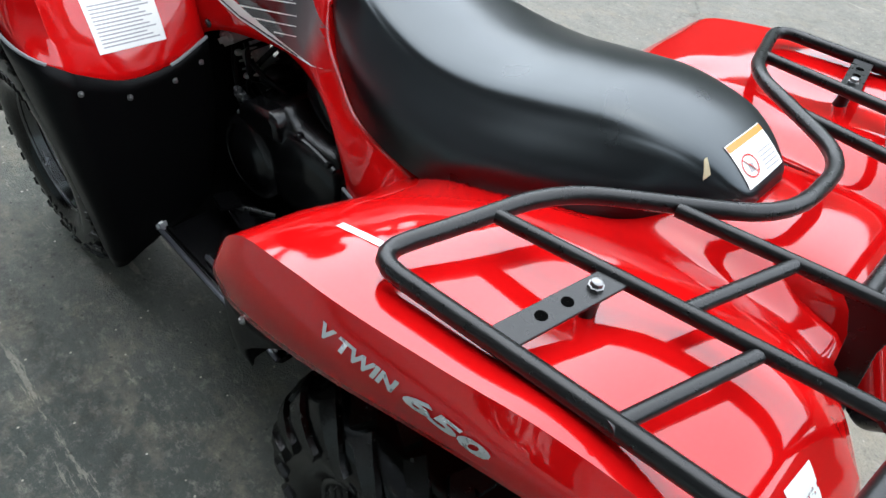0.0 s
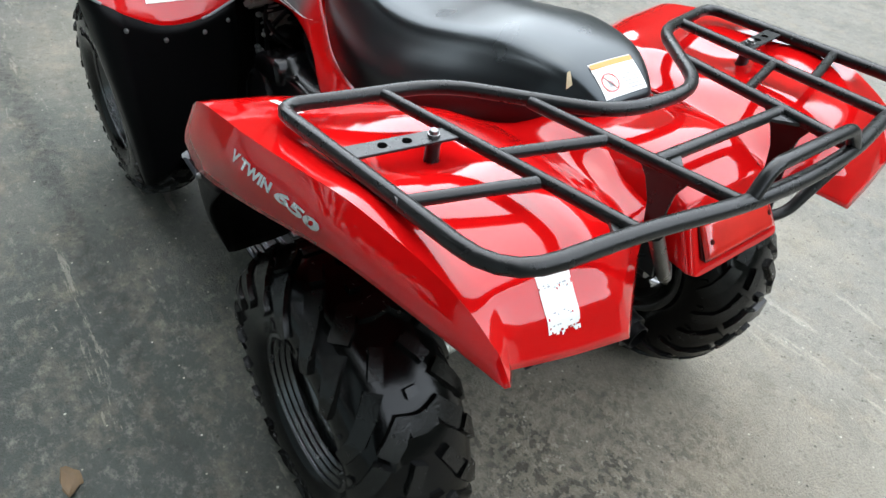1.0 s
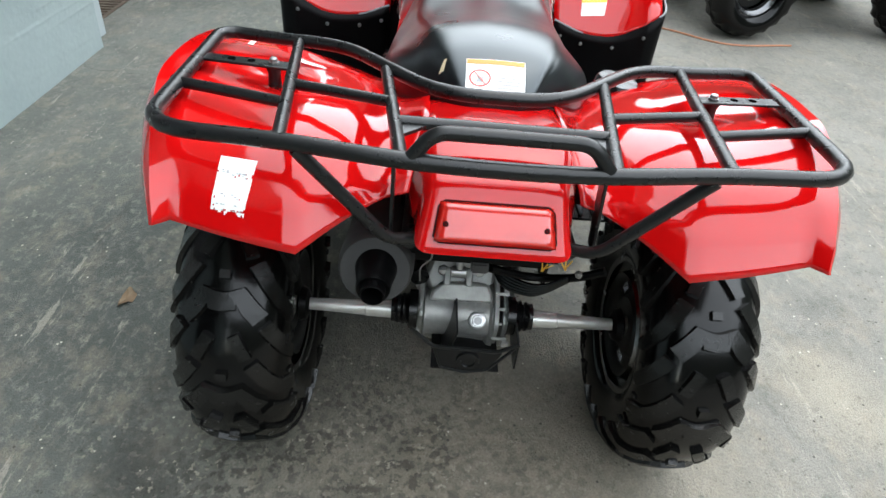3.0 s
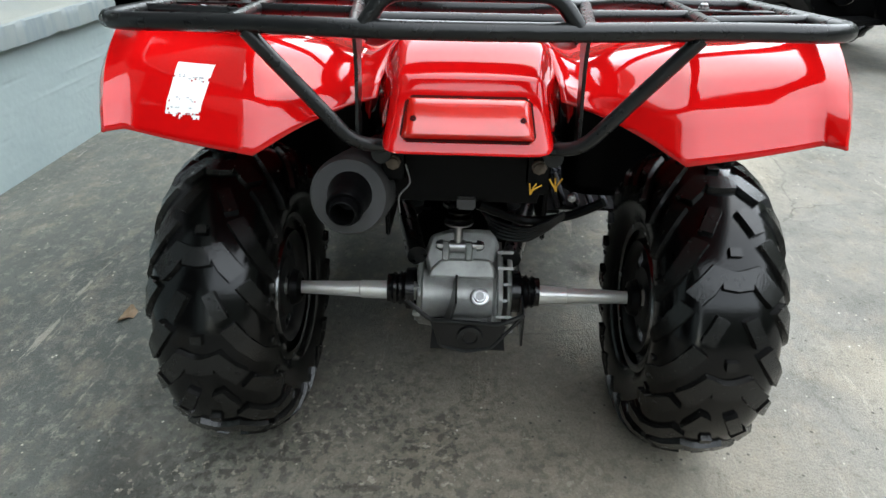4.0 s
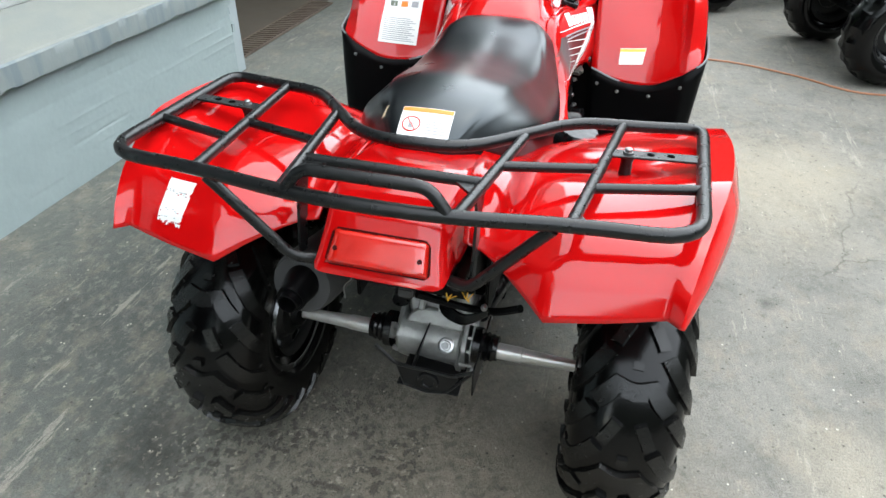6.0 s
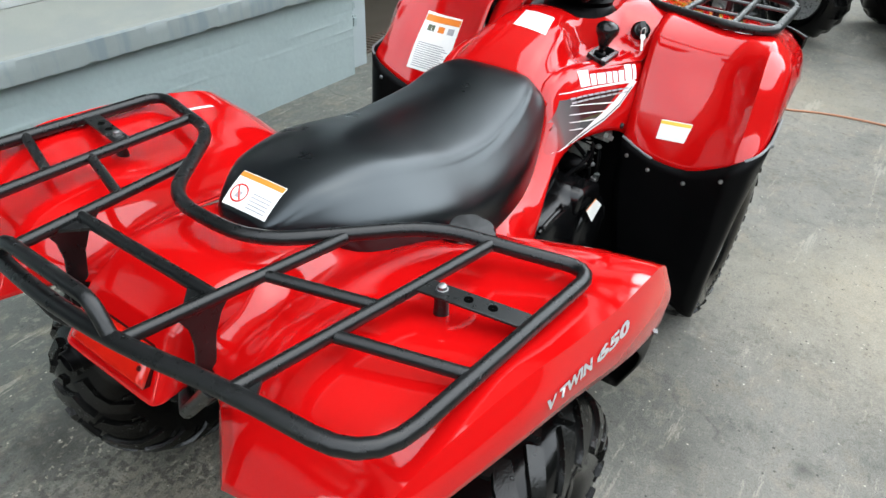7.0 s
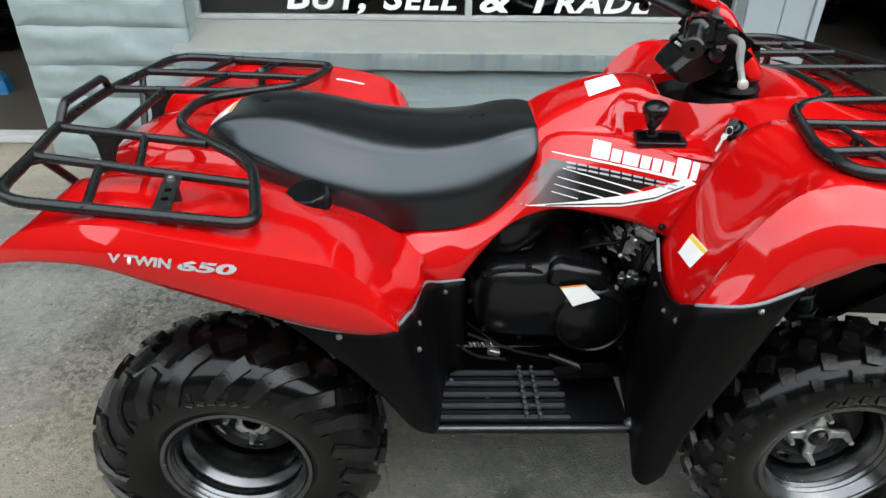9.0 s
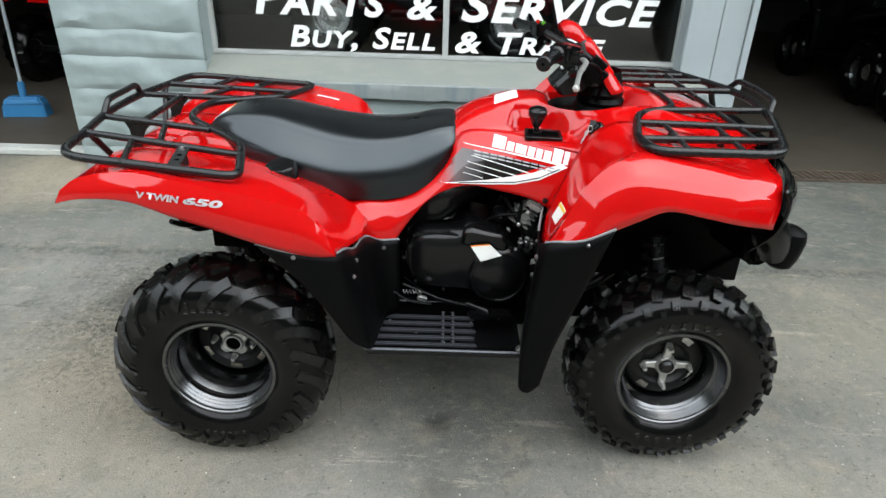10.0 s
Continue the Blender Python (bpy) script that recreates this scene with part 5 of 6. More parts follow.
def footboard(quad, s):
    x0, x1, y0, y1, z = .405, .860, .235, .440, .325
    board = part("footboard", box((x1 - x0, y1 - y0, .006), ((x0 + x1) / 2, s * (y0 + y1) / 2, z - .012), bevel=.002), BLACK, quad, "black ribbed footboard")
    for k in range(5):
        yy = y0 + .026 + k * .037
        part("board_rib", box((.31 - .012 * (k % 2), .010, .015), (x0 + .168, s * yy, z - .002), bevel=0.004), BOARD, board)
    for k in range(2):
        part("board_rail", box((.006, .176, .012), (x0 + .222 + .030 * k, s * (y0 + .098), z + .003), bevel=0.0015), BOARD, board)
        for i in range(10):
            part("board_tooth", box((.009, .008, .008), (x0 + .222 + .030 * k, s * (y0 + .018 + .0175 * i), z + .011), (0, 0, 45), bevel=0.001, steps=1), BOARD, board)
    part("edge_rail", box((x1 - x0, .026, .022), ((x0 + x1) / 2, s * (y1 - .004), z - .004), bevel=.006), BLACK, board)
    part("edge_bar", tube([(x0, s * (y1 + .007), z + .006), (x1, s * (y1 + .007), z + .006)], 0.0055, flat=0.8), BOARD, board)
    # black strip in place of the groove's shade
    part("edge_groove", box((x1 - x0 - .03, .004, .003), ((x0 + x1) / 2, s * (y1 - .006), z + .0075)), HOLE, board)
    part("edge_end", box((.026, .024, .026), (x1 - .008, s * (y1 + .002), z + .014), (0, 30, 0), bevel=0.007), ZINC, board)
    for k in range(4):
        part("board_bolt", bolt((x0 + .055 + .085 * k, s * (y0 + .045 + .055 * (k % 3)), z - .007), (0, 0, 1), .0045, .004), BOLT, board)


def quad_bike():
    quad = thing("quad_bike", "red four-wheeled quad bike with black racks parked on worn concrete", "quad bike", (0.64, 0, 0))
    for s in (1, -1):
        wheel(quad, (.006, s * .447, .302), s, .300, .212, .152, .084, -.072, True)
        wheel(quad, (1.28, s * .442, .300), s, .289, .190, .154, .072, -.024, False)
    grids = {}
    for s in (1, -1):
        g = patch(bulged(REAR_FENDER, .009), 5, 4, s, (3, 5, 6), (1,))
        grids["rear", s] = tree_of(g)
        part("rear_fender", grid_bm(g), RED, quad, "glossy red plastic rear fender", solid=0.0035)
        g = patch(FRONT_FENDER, 5, 4, s, (4,))
        grids["front", s] = tree_of(g)
        part("front_fender", grid_bm(g), RED, quad, "glossy red plastic front fender", solid=0.0035)
        g = patch(SIDE_COVER, 4, 5, s)
        grids["side", s] = tree_of(g)
        part("side_cover", grid_bm(g), RED, quad, "red side cover with black and white stripes", solid=0.0035)
        g = patch(FRONT_FLAP, 5, 4, s)
        grids["fflap", s] = tree_of(g)
        flap = part("mud_flap", grid_bm(g), MATTE, quad, "matt black plastic mud guard", solid=0.005)
        for a, b in ((0, 5), (len(g[0]) * 13 // 20, len(g[0]))):
            part("flap_edge", tube([tuple(p) for p in g[0][a:b]], 0.0034, sides=6), TRIM, flap, "grey edge strip")
        g = patch(REAR_FLAP, 5, 4, s)
        grids["rflap", s] = tree_of(g)
        flap = part("mud_flap", grid_bm(g), MATTE, quad, "matt black plastic mud guard", solid=0.005)
        part("flap_edge", tube([tuple(p) for p in g[0]], 0.0034, sides=6), TRIM, flap, "grey edge strip")
        footboard(quad, s)
    g = patch(both(TANK_COVER), 4, 4, 1, (1, 2, 6, 7), (3, 7))
    grids["tank"] = tree_of(g)
    part("tank_cover", grid_bm(g), RED, quad, "glossy red tank cover", solid=0.0035)
    g = patch(both(TAIL), 4, 4)
    grids["tail"] = tree_of(g)
    tail = part("tail_cover", grid_bm(g), RED, quad, "red tail cover round the rear lamp", solid=0.0035)
    g = patch(both(SEAT), 6, 6, 1, (2, 6))
    grids["seat"] = tree_of(g)
    bm = grid_bm(g)
    bm.verts.ensure_lookup_table()
    nv = g.shape[1]
    for row in (0, g.shape[0] - 1):
        bm.faces.new([bm.verts[row * nv + j] for j in range(nv)])
    for i in range(g.shape[0] - 1):
        bm.faces.new((bm.verts[i * nv], bm.verts[(i + 1) * nv], bm.verts[(i + 1) * nv + nv - 1], bm.verts[i * nv + nv - 1]))
    seat = part("seat", bm, VINYL, quad, "black vinyl saddle with a small tear")
    # rear lamp
    up, out = Vector((.035, 0, .048)).normalized(), Vector((-.048, 0, .035)).normalized()
    m = Matrix.Translation((-.334, 0, .783)) @ Matrix((Vector((0, 1, 0)), up, out)).transposed().to_4x4()

    def oblong(w, h, c=0.006):
        return [(-w + c, -h), (w - c, -h), (w, -h + c), (w - c * .6, h - c), (w - c * 1.6, h), (-w + c * 1.6, h), (-w + c * .6, h - c), (-w, -h + c)]

    part("lamp_gasket", slab(oblong(.0880, .0310, .009), .006, m @ pose(0, 0, -.0005)), GASKET, tail)
    g = []
    for v in np.linspace(-1, 1, 13):
        row = []
        for u in np.linspace(-1, 1, 25):
            lift = .003 + .007 * (1 - v ** 10) * (1 - u ** 24) - .002 * v
            row.append(tuple(m @ Vector((u * (.085 - .003 * (v + 1)), v * .028, lift))))
        g.append(row)
    lens = part("rear_lamp", grid_bm(g), LENS, tail, "red plastic tail lamp", solid=0.002)
    for s in (1, -1):
        part("lens_screw", bolt(m @ Vector((s * .070, -.004, .0105)), out, .0040, .0016), GASKET, lens)
        for k in range(9):
            part("lens_rib", box((.0014, .0014, .022), m @ Vector((s * (.044 + .0035 * k), -.012, .0100)), (0, 36.1, 0), bevel=.0004), LENS, lens)
    rear_rack(quad)
    front_rack(quad)
    handlebars(quad)
    power_unit(quad)
    rear_axle(quad)
    front_end(quad)
    # steering well, shifter, key, fuel cap
    # A black dish stands in for the shade in the steering cavity.
    well = revolve([(.0, .118), (-.006, .108), (-.02, .095), (-.026, .0005)], (0, 0, 0), (0, 0, 1), 32)
    well.transform(Matrix.Translation((1.048, 0, .944)) @ Matrix.Diagonal((1.02, .98, 1, 1)))
    part("steering_well", well, MATTE, quad, "black dish for the shaded well round the steering stem")
    boot = revolve([(-.030, .098), (.0, .090), (.012, .080), (.024, .084), (.036, .074), (.048, .078), (.075, .068), (.110, .060)], (0, 0, 0), (0, 0, 1), 28)
    boot.transform(Matrix.Translation((1.085, 0, .945)) @ Matrix.Diagonal((.85, 1.1, 1, 1)))
    part("steering_boot", boot, MATTE, quad, "black bellows under the instruments")
    part("steering_stem", tube([(1.05, 0, .90), (1.015, 0, 1.09)], 0.022), STEEL_BLACK, quad)
    tilt = Matrix.Translation((.898, -.160, .894)) @ pose(0, 0, 0, 13, 3, 3)
    plate = [(p.x, p.y) for p in rounded([(-.056, -.027, 0), (.056, -.025, 0), (.054, .027, 0), (-.052, .025, 0)], .008, True, 3)]
    gate = part("shift_gate", slab(plate, .012, tilt), BLACK, quad, "black shift gate", bevel=0.003)
    # black strips stand in for the depth of the slot and notches
    part("gate_slot", slab([(-.044, -.012), (.044, -.010), (.044, .010), (-.044, .012)], .002, tilt @ pose(0, 0, .0068)), HOLE, gate)
    for k in range(4):
        part("gate_notch", slab([(-.004, -.017), (.004, -.017), (.004, -.009), (-.004, -.009)], .002, tilt @ pose(-.018 + .018 * k, .002, .0070)), HOLE, gate)
    part("shift_boot", revolve([(-.002, .016), (.006, .014), (.010, .008)], (.880, -.158, .898), (-.1, -.15, 1), 16), MATTE, gate)
    part("shift_stem", tube([(.880, -.158, .894), (.876, -.166, .925)], 0.0075), BLACK, gate)
    part("shift_knob", revolve([(0, .009), (.006, .013), (.014, .016), (.024, .020), (.033, .0255), (.041, .0275), (.049, .0265), (.055, .021), (.0585, .012), (.0595, .001)], (.876, -.165, .920), (0, -.1, 1), 20), BLACK, gate, "black ball shift knob")
    lock = Vector((-.60, -.32, .73)).normalized()
    key = part("ignition_switch", revolve([(-.022, .0235), (.002, .0235), (.006, .0215), (.008, .0185), (.005, .0165), (.005, .001)], (1.040, -.196, .927), lock, 28), BLACK, quad)
    part("lock_barrel", revolve([(0, .012), (.008, .012), (.010, .009), (.010, .001)], Vector((1.040, -.196, .927)) + lock * .004, lock, 20), GUARD, key)
    part("key_bow", slab([(-.009, -.002), (-.004, -.010), (.004, -.010), (.009, -.002), (.008, .011), (-.008, .011)], .0035, Matrix.Translation(Vector((1.040, -.196, .927)) + lock * .022) @ pose(0, 0, 0, 60, 0, -35)), BLACK, key, bevel=.001)
    spare = part("spare_key", slab([(-.0055, 0), (.0055, 0), (.0065, -.010), (.003, -.014), (.003, -.040), (-.003, -.040), (-.003, -.014), (-.0065, -.010)], .002, Matrix.Translation((1.014, -.212, .926)) @ pose(0, 0, 0, 62, 0, -62)), STEEL, key, "silver key hanging from its ring", bevel=.0006)
    part("key_ring", tube([(1.021 + .009 * math.cos(a) * .6, -.209 - .009 * math.cos(a) * .4, .931 + .009 * math.sin(a)) for a in np.arange(16) * math.pi / 8], .0011, closed=True, sides=6), STEEL, spare)
    cap = revolve([(-.03, .043), (-.012, .046), (-.010, .045), (.015, .0445), (.021, .040), (.022, .001)], (.158, -.262, .797), (-.05, -.15, 1), 56)
    mid = Vector((.158, -.262, .797))
    for v in cap.verts:
        d = v.co - mid
        if math.hypot(d.x, d.y) > .03:
            a = math.atan2(d.y, d.x)
            v.co = mid + Vector((d.x, d.y, 0)) * (1 - .07 * max(0, math.cos(7 * a))) + Vector((0, 0, d.z))
    part("fuel_cap", cap, BLACK, quad, "round black fuel cap with a fluted edge")
    part("cap_neck", revolve([(-.045, .052), (-.030, .046), (-.022, .041), (-.02, .03)], (.158, -.262, .797), (-.05, -.15, 1), 28), RED, quad)
    for s in (1, -1):
        for x, y, z in ((.972, .590, .752), (.868, .515, .680), (.877, .430, .640), (.890, .335, .640), (.900, .270, .655)):
            p = grids["fflap", s].find_nearest(Vector((x, s * y, z)))[0]
            part("flap_bolt", bolt(p + Vector((-.005, s * .004, 0)), (-.9, s * .4, 0), .0046, .0035), BOLT, quad)
        for x, y, z in ((.25, .575, .690), (.395, .44, .62), (.44, .25, .56), (.40, .50, .60)):
            p = grids["rflap", s].find_nearest(Vector((x, s * y, z)))[0]
            part("flap_bolt", bolt(p + Vector((.003, s * .005, 0)), (.3, s * .9, 0), .0046, .0035), BOLT, quad)
        part("cover_screw", bolt(grids["side", s].find_nearest(Vector((.912, s * .237, .722)))[0] + Vector((0, s * .003, 0)), (0, s, 0), .007, .004), STEEL_BLACK, quad)
        decals(quad, grids, s)
    # labels
    t = grids["seat"]
    lab = part("seat_label", stick_on(t, [(-.094, .050, .876), (-.092, -.047, .876), (-.039, -.047, .908), (-.040, .050, .908)], 6, 6, .0012, Vector((-.5, 0, .86))), WHITE, quad, "white warning label with an orange heading")
    part("label_heading", stick_on(t, [(-.049, .049, .902), (-.048, -.046, .902), (-.040, -.046, .907), (-.041, .049, .907)], 6, 2, .0018, Vector((-.5, 0, .86))), ORANGE, lab)
    for k in range(5):
        part("label_line", stick_on(t, [(-.088 + .007 * k, .000, .88), (-.088 + .007 * k, -.040, .88), (-.0855 + .007 * k, -.040, .88), (-.0855 + .007 * k, .000, .88)], 4, 1, .0018, Vector((-.5, 0, .86))), GREYPRINT, lab)
    ring = []
    for a in np.arange(20) * math.pi / 10:
        p = Vector((-.070 + .0165 * math.sin(a), .027 + .0165 * math.cos(a), .89))
        h = t.ray_cast(p + Vector((-.05, 0, .1)), Vector((.42, 0, -.9)).normalized())
        ring.append(tuple(h[0] + Vector((-.0008, 0, .0016))))
    part("label_ring", tube(ring, .0014, closed=True, sides=6, flat=.3), LENS, lab)
    part("label_ring", tube([ring[3], tuple((Vector(ring[3]) + Vector(ring[13])) / 2 + Vector((-.0003, 0, .0008))), ring[13]], .0014, sides=6, flat=.3), LENS, lab)
    part("label_figure", stick_on(t, [(-.077, .033, .88), (-.077, .022, .88), (-.064, .020, .88), (-.064, .031, .88)], 2, 2, .0016, Vector((-.5, 0, .86))), GREYPRINT, lab)
    tear = part("seat_tear", stick_on(t, [(-.046, .094, .88), (-.050, .087, .89), (-.034, .080, .90), (-.033, .085, .90)], 3, 3, .0012, Vector((-.2, .4, .86)).normalized()), FOAM, quad, "tear in the vinyl with pale foam")
    t = grids["rear", 1]
    bm = stick_on(t, [(-.358, .390, .783), (-.363, .344, .783), (-.300, .333, .834), (-.294, .383, .834)], 22, 32, .0028, Vector((-.7, 0, .7)))
    rnd = random.Random(11)
    gone = []
    for k, f in enumerate(list(bm.faces)):
        i, j = divmod(k, 22)
        low = max(0, 5 - i) * .16 + (.55 if i < 4 and abs(j - 11 - i) < 2 else 0) + (.16 if i < 11 else 0)
        worn = .30 if 20 < i < 24 and noise.noise(Vector((i * .5, j * .5, 2))) > .02 else 0
        if noise.noise(Vector((i * .45, j * .45, 7))) * .5 + .5 < low * .75 + .02 or rnd.random() < worn * .8 + low * .12:
            gone.append(f)
    bmesh.ops.delete(bm, geom=gone, context="FACES")
    lab = part("fender_label", bm, WHITE, quad, "peeling white label, half torn away")
    for k in range(26):
        i = rnd.choice((9, 10, 11, 21, 22, 23, 24, 3, 6)) / 32
        j = rnd.uniform(.08, .86)
        p = [Vector(q) for q in ((-.358, .390, .783), (-.363, .344, .783), (-.300, .333, .834), (-.294, .383, .834))]
        a = (p[0] * (1 - j) + p[1] * j) * (1 - i) + (p[3] * (1 - j) + p[2] * j) * i
        w, h = rnd.uniform(.0012, .004), rnd.uniform(.0008, .0016)
        part("print_speck", stick_on(t, [a, a + Vector((0, -w, 0)), a + Vector((h, -w, h)), a + Vector((h, 0, h))], 1, 1, .0033, Vector((-.7, 0, .7))), GREYPRINT, lab)
    part("fender_strip", stick_on(grids["front", 1], [(1.080, .395, .96), (1.150, .345, .96), (1.158, .356, .96), (1.088, .406, .96)], 4, 1, .0028, Vector((0, 0, 1))), WHITE, quad, "small white strip stuck on the fender")
    part("fender_strip", stick_on(t, [(.127, .448, .83), (.208, .456, .83), (.208, .467, .83), (.127, .459, .83)], 5, 2, .0028, Vector((0, 0, 1))), WHITE, quad, "small white strip stuck on the fender")
    t = grids["front", -1]
    aim = Vector((-.85, 0, .5))
    lab = part("fender_label", stick_on(t, [(.928, -.330, .708), (.925, -.400, .716), (.944, -.405, .762), (.947, -.328, .753)], 5, 5, .0028, aim), WHITE, quad, "white label with a yellow heading")
    part("label_heading", stick_on(t, [(.943, -.328, .743), (.940, -.403, .752), (.943, -.404, .760), (.946, -.328, .751)], 5, 2, .0034, aim), YELLOW, lab)
    t = grids["front", 1]
    lab = part("fender_label", stick_on(t, [(.950, .455, .690), (.950, .325, .690), (1.010, .318, .855), (1.020, .448, .855)], 5, 6, .0028, aim), WHITE, quad, "large white instruction label with an orange heading")
    part("label_heading", stick_on(t, [(1.002, .447, .832), (1.002, .321, .832), (1.009, .320, .850), (1.012, .447, .850)], 5, 2, .0034, aim), ORANGE, lab)
    for k in range(12):
        z = .700 + .0075 * k
        part("label_line", stick_on(t, [(.95, .444, z), (.95, .335 + .01 * (k % 3), z), (.95, .335 + .01 * (k % 3), z + .0028), (.95, .444, z + .0028)], 4, 1, .0034, aim), GREYPRINT, lab)
    for k in range(3):
        part("label_picture", stick_on(t, [(1., .432 - .037 * k, .80), (1., .408 - .037 * k, .80), (1., .408 - .037 * k, .822), (1., .432 - .037 * k, .822)], 2, 2, .0034, aim), (SCREEN, ORANGE, GREYPRINT)[k], lab)
    rnd = random.Random(21)
    bm = bmesh.new()
    for s in (1, -1):
        for k in range(34):
            u = rnd.random()
            p = Vector((1.120 + .03 * u + rnd.gauss(0, .008), s * (.16 + .30 * u) + rnd.gauss(0, .010), 1.1))
            h = grids["front", s].ray_cast(p, Vector((0, 0, -1)), .5)
            if h[0] is None:
                continue
            a, ln, w = rnd.uniform(0, 6.3), rnd.uniform(.002, .008), rnd.uniform(.0006, .0016)
            dx, dy = Vector((math.cos(a), math.sin(a), rnd.uniform(-.1, .2))) * ln, Vector((-math.sin(a), math.cos(a), 0)) * w
            q = h[0] + Vector((0, 0, .0022))
            bm.faces.new([bm.verts.new(q - dx - dy), bm.verts.new(q + dx * .6 - dy), bm.verts.new(q + dx), bm.verts.new(q - dx * .5 + dy)])
    tagged(part("leaf_litter", bm, LITTER, None, smooth=False), "scattered dry yellow-green leaf litter on the fender", "leaf litter", kind="stuff")
    t = grids["tank"]
    part("tank_label", stick_on(t, [(.762, .024, .98), (.754, -.066, .98), (.826, -.052, .99), (.828, .026, .99)], 5, 5, .0028, Vector((-.2, 0, 1)).normalized()), WHITE, quad, "white label on the tank cover")
    front = tree_of(np.array([[(.68, -.2725, .52), (.82, -.2725, .52)], [(.68, -.258, .60), (.82, -.258, .60)]]))
    lab = part("engine_label", stick_on(front, [(.734, -.268, .532), (.795, -.268, .552), (.759, -.260, .585), (.702, -.260, .578)], 3, 3, .001, Vector((0, -1, .15))), WHITE, quad, "white label with an orange heading on the clutch cover")
    part("label_heading", stick_on(front, [(.703, -.260, .5765), (.759, -.260, .5835), (.7575, -.260, .587), (.7005, -.260, .5805)], 3, 1, .0016, Vector((0, -1, .15))), ORANGE, lab)
    return quad


def decals(quad, grids, s):
    """Stripes, maker's mark in plain shapes, and the engine badge, on one side."""
    t = grids["side", s]
    aim = Vector((0, s, 0))

    def strip(name, a, b, c, d, mat, parent, lift=.0026, n=8, m=3):
        return part(name, stick_on(t, [(x, s * .22, z) for x, z in (a, b, c, d)], n, m, lift, aim), mat, parent)

    field = strip("dark_field", (.588, .752), (.745, .757), (.905, .822), (.668, .850), FADE, quad, .0026, 24, 12)
    field["label"] = "black and white striped graphic"
    for x0, z0, x1, z1, w in ((.694, .833, .862, .797, .0032), (.684, .8158, .829, .786, .0030), (.678, .8008, .784, .778, .0028), (.672, .7858, .729, .773, .0024)):
        strip("pin_stripe", (x0, z0 - .0005), (x1, z1 - w / 2), (x1, z1 + w / 2), (x0, z0 + .0008), WHITE, field, .0030, 6)
    strip("top_stripe", (.672, .8615), (.966, .823), (.955, .831), (.672, .8630), WHITE, field, .0032, 16)
    strip("broad_stripe", (.606, .752), (.743, .756), (.741, .769), (.700, .7635), WHITE, field, .0032)
    strip("broad_stripe", (.743, .756), (.820, .762), (.812, .784), (.741, .769), WHITE, field, .0032)
    strip("broad_stripe", (.820, .762), (.890, .781), (.872, .800), (.812, .784), WHITE, field, .0032)
    strip("broad_stripe", (.890, .781), (.968, .824), (.938, .827), (.872, .800), WHITE, field, .0032)
    for a, b in (((.660, .7545), (.743, .7600)), ((.743, .7600), (.820, .7665)), ((.820, .7665), (.888, .7850)), ((.888, .7850), (.945, .8145))):
        strip("edge_stripe", a, b, (b[0], b[1] + .0036), (a[0], a[1] + .0028), DARKPRINT, field, .0038)
    # model name and maker's mark become plain shapes
    for k in range(10):
        x = .702 + .0232 * k
        z = .8345 - (x - .702) * .128
        for lo, hi in ((0, .0038), (.0088, .0126)):
            strip("name_bar", (x, z + lo), (x + .0195, z + lo - .0025), (x + .0195, z + hi - .0025), (x, z + hi), GREYPRINT, field, .0036, 3)
    for a, b, tall in ((0, 33, .032), (37, 55, .0235), (59, 87, .023), (91, 108, .0235), (112, 127, .0235), (131, 149, .0235), (153, 176, .034), (180, 192, .033)):
        x0, x1 = .752 + a * .00111, .752 + b * .00111
        z0, z1 = .8580 - (x0 - .752) * .134, .8580 - (x1 - .752) * .134
        strip("mark_block", (x0, z0), (x1, z1), (x1 + tall * .2, z1 + tall), (x0 + tall * .2, z0 + tall), LETTER, field, .0030, 4, 4)
    # engine badge in raised letters
    t = grids["rear", s]
    if s > 0:
        o, along = Vector((.100, .60, .811)), Vector((-.212, 0, .012))
    else:
        o, along = Vector((-.118, -.60, .826)), Vector((.212, 0, -.012))
    L = along.length
    ax = along.normalized()
    upv = Vector((0, 0, 1))
    for words, start, size in (("V TWIN", 0.0, .0215), ("650", .54, .0215)):
        bm = writing(words, Matrix(), 0.0, 0.2, False, 1.0, .045)
        bmesh.ops.triangulate(bm, faces=bm.faces)
        xs = [v.co.x for v in bm.verts]
        width = (L * (.50 if start == 0 else .46)) / (max(xs) - min(xs))
        for v in bm.verts:
            p = o + ax * (start * L + (v.co.x - min(xs)) * width) + upv * (v.co.y * size)
            h = t.ray_cast(p, Vector((0, -s, 0)), .2)
            q = h[0] if h[0] is not None else t.find_nearest(p)[0]
            v.co = q + Vector((0, s * .0035, 0))
        part("engine_badge", bm, SILVER, quad, "silver engine badge", smooth=False)


main_quad = quad_bike()


# ---- ground and building ----
def sheet(name, size, at, mat, label, category):
    bm = bmesh.new()
    bmesh.ops.create_grid(bm, x_segments=4, y_segments=4, size=size)
    ob = part(name, bm, mat, smooth=False)
    ob.location = at
    return tagged(ob, label, category, kind="structure")


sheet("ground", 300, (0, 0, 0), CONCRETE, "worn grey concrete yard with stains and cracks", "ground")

WALL_Y = 1.80


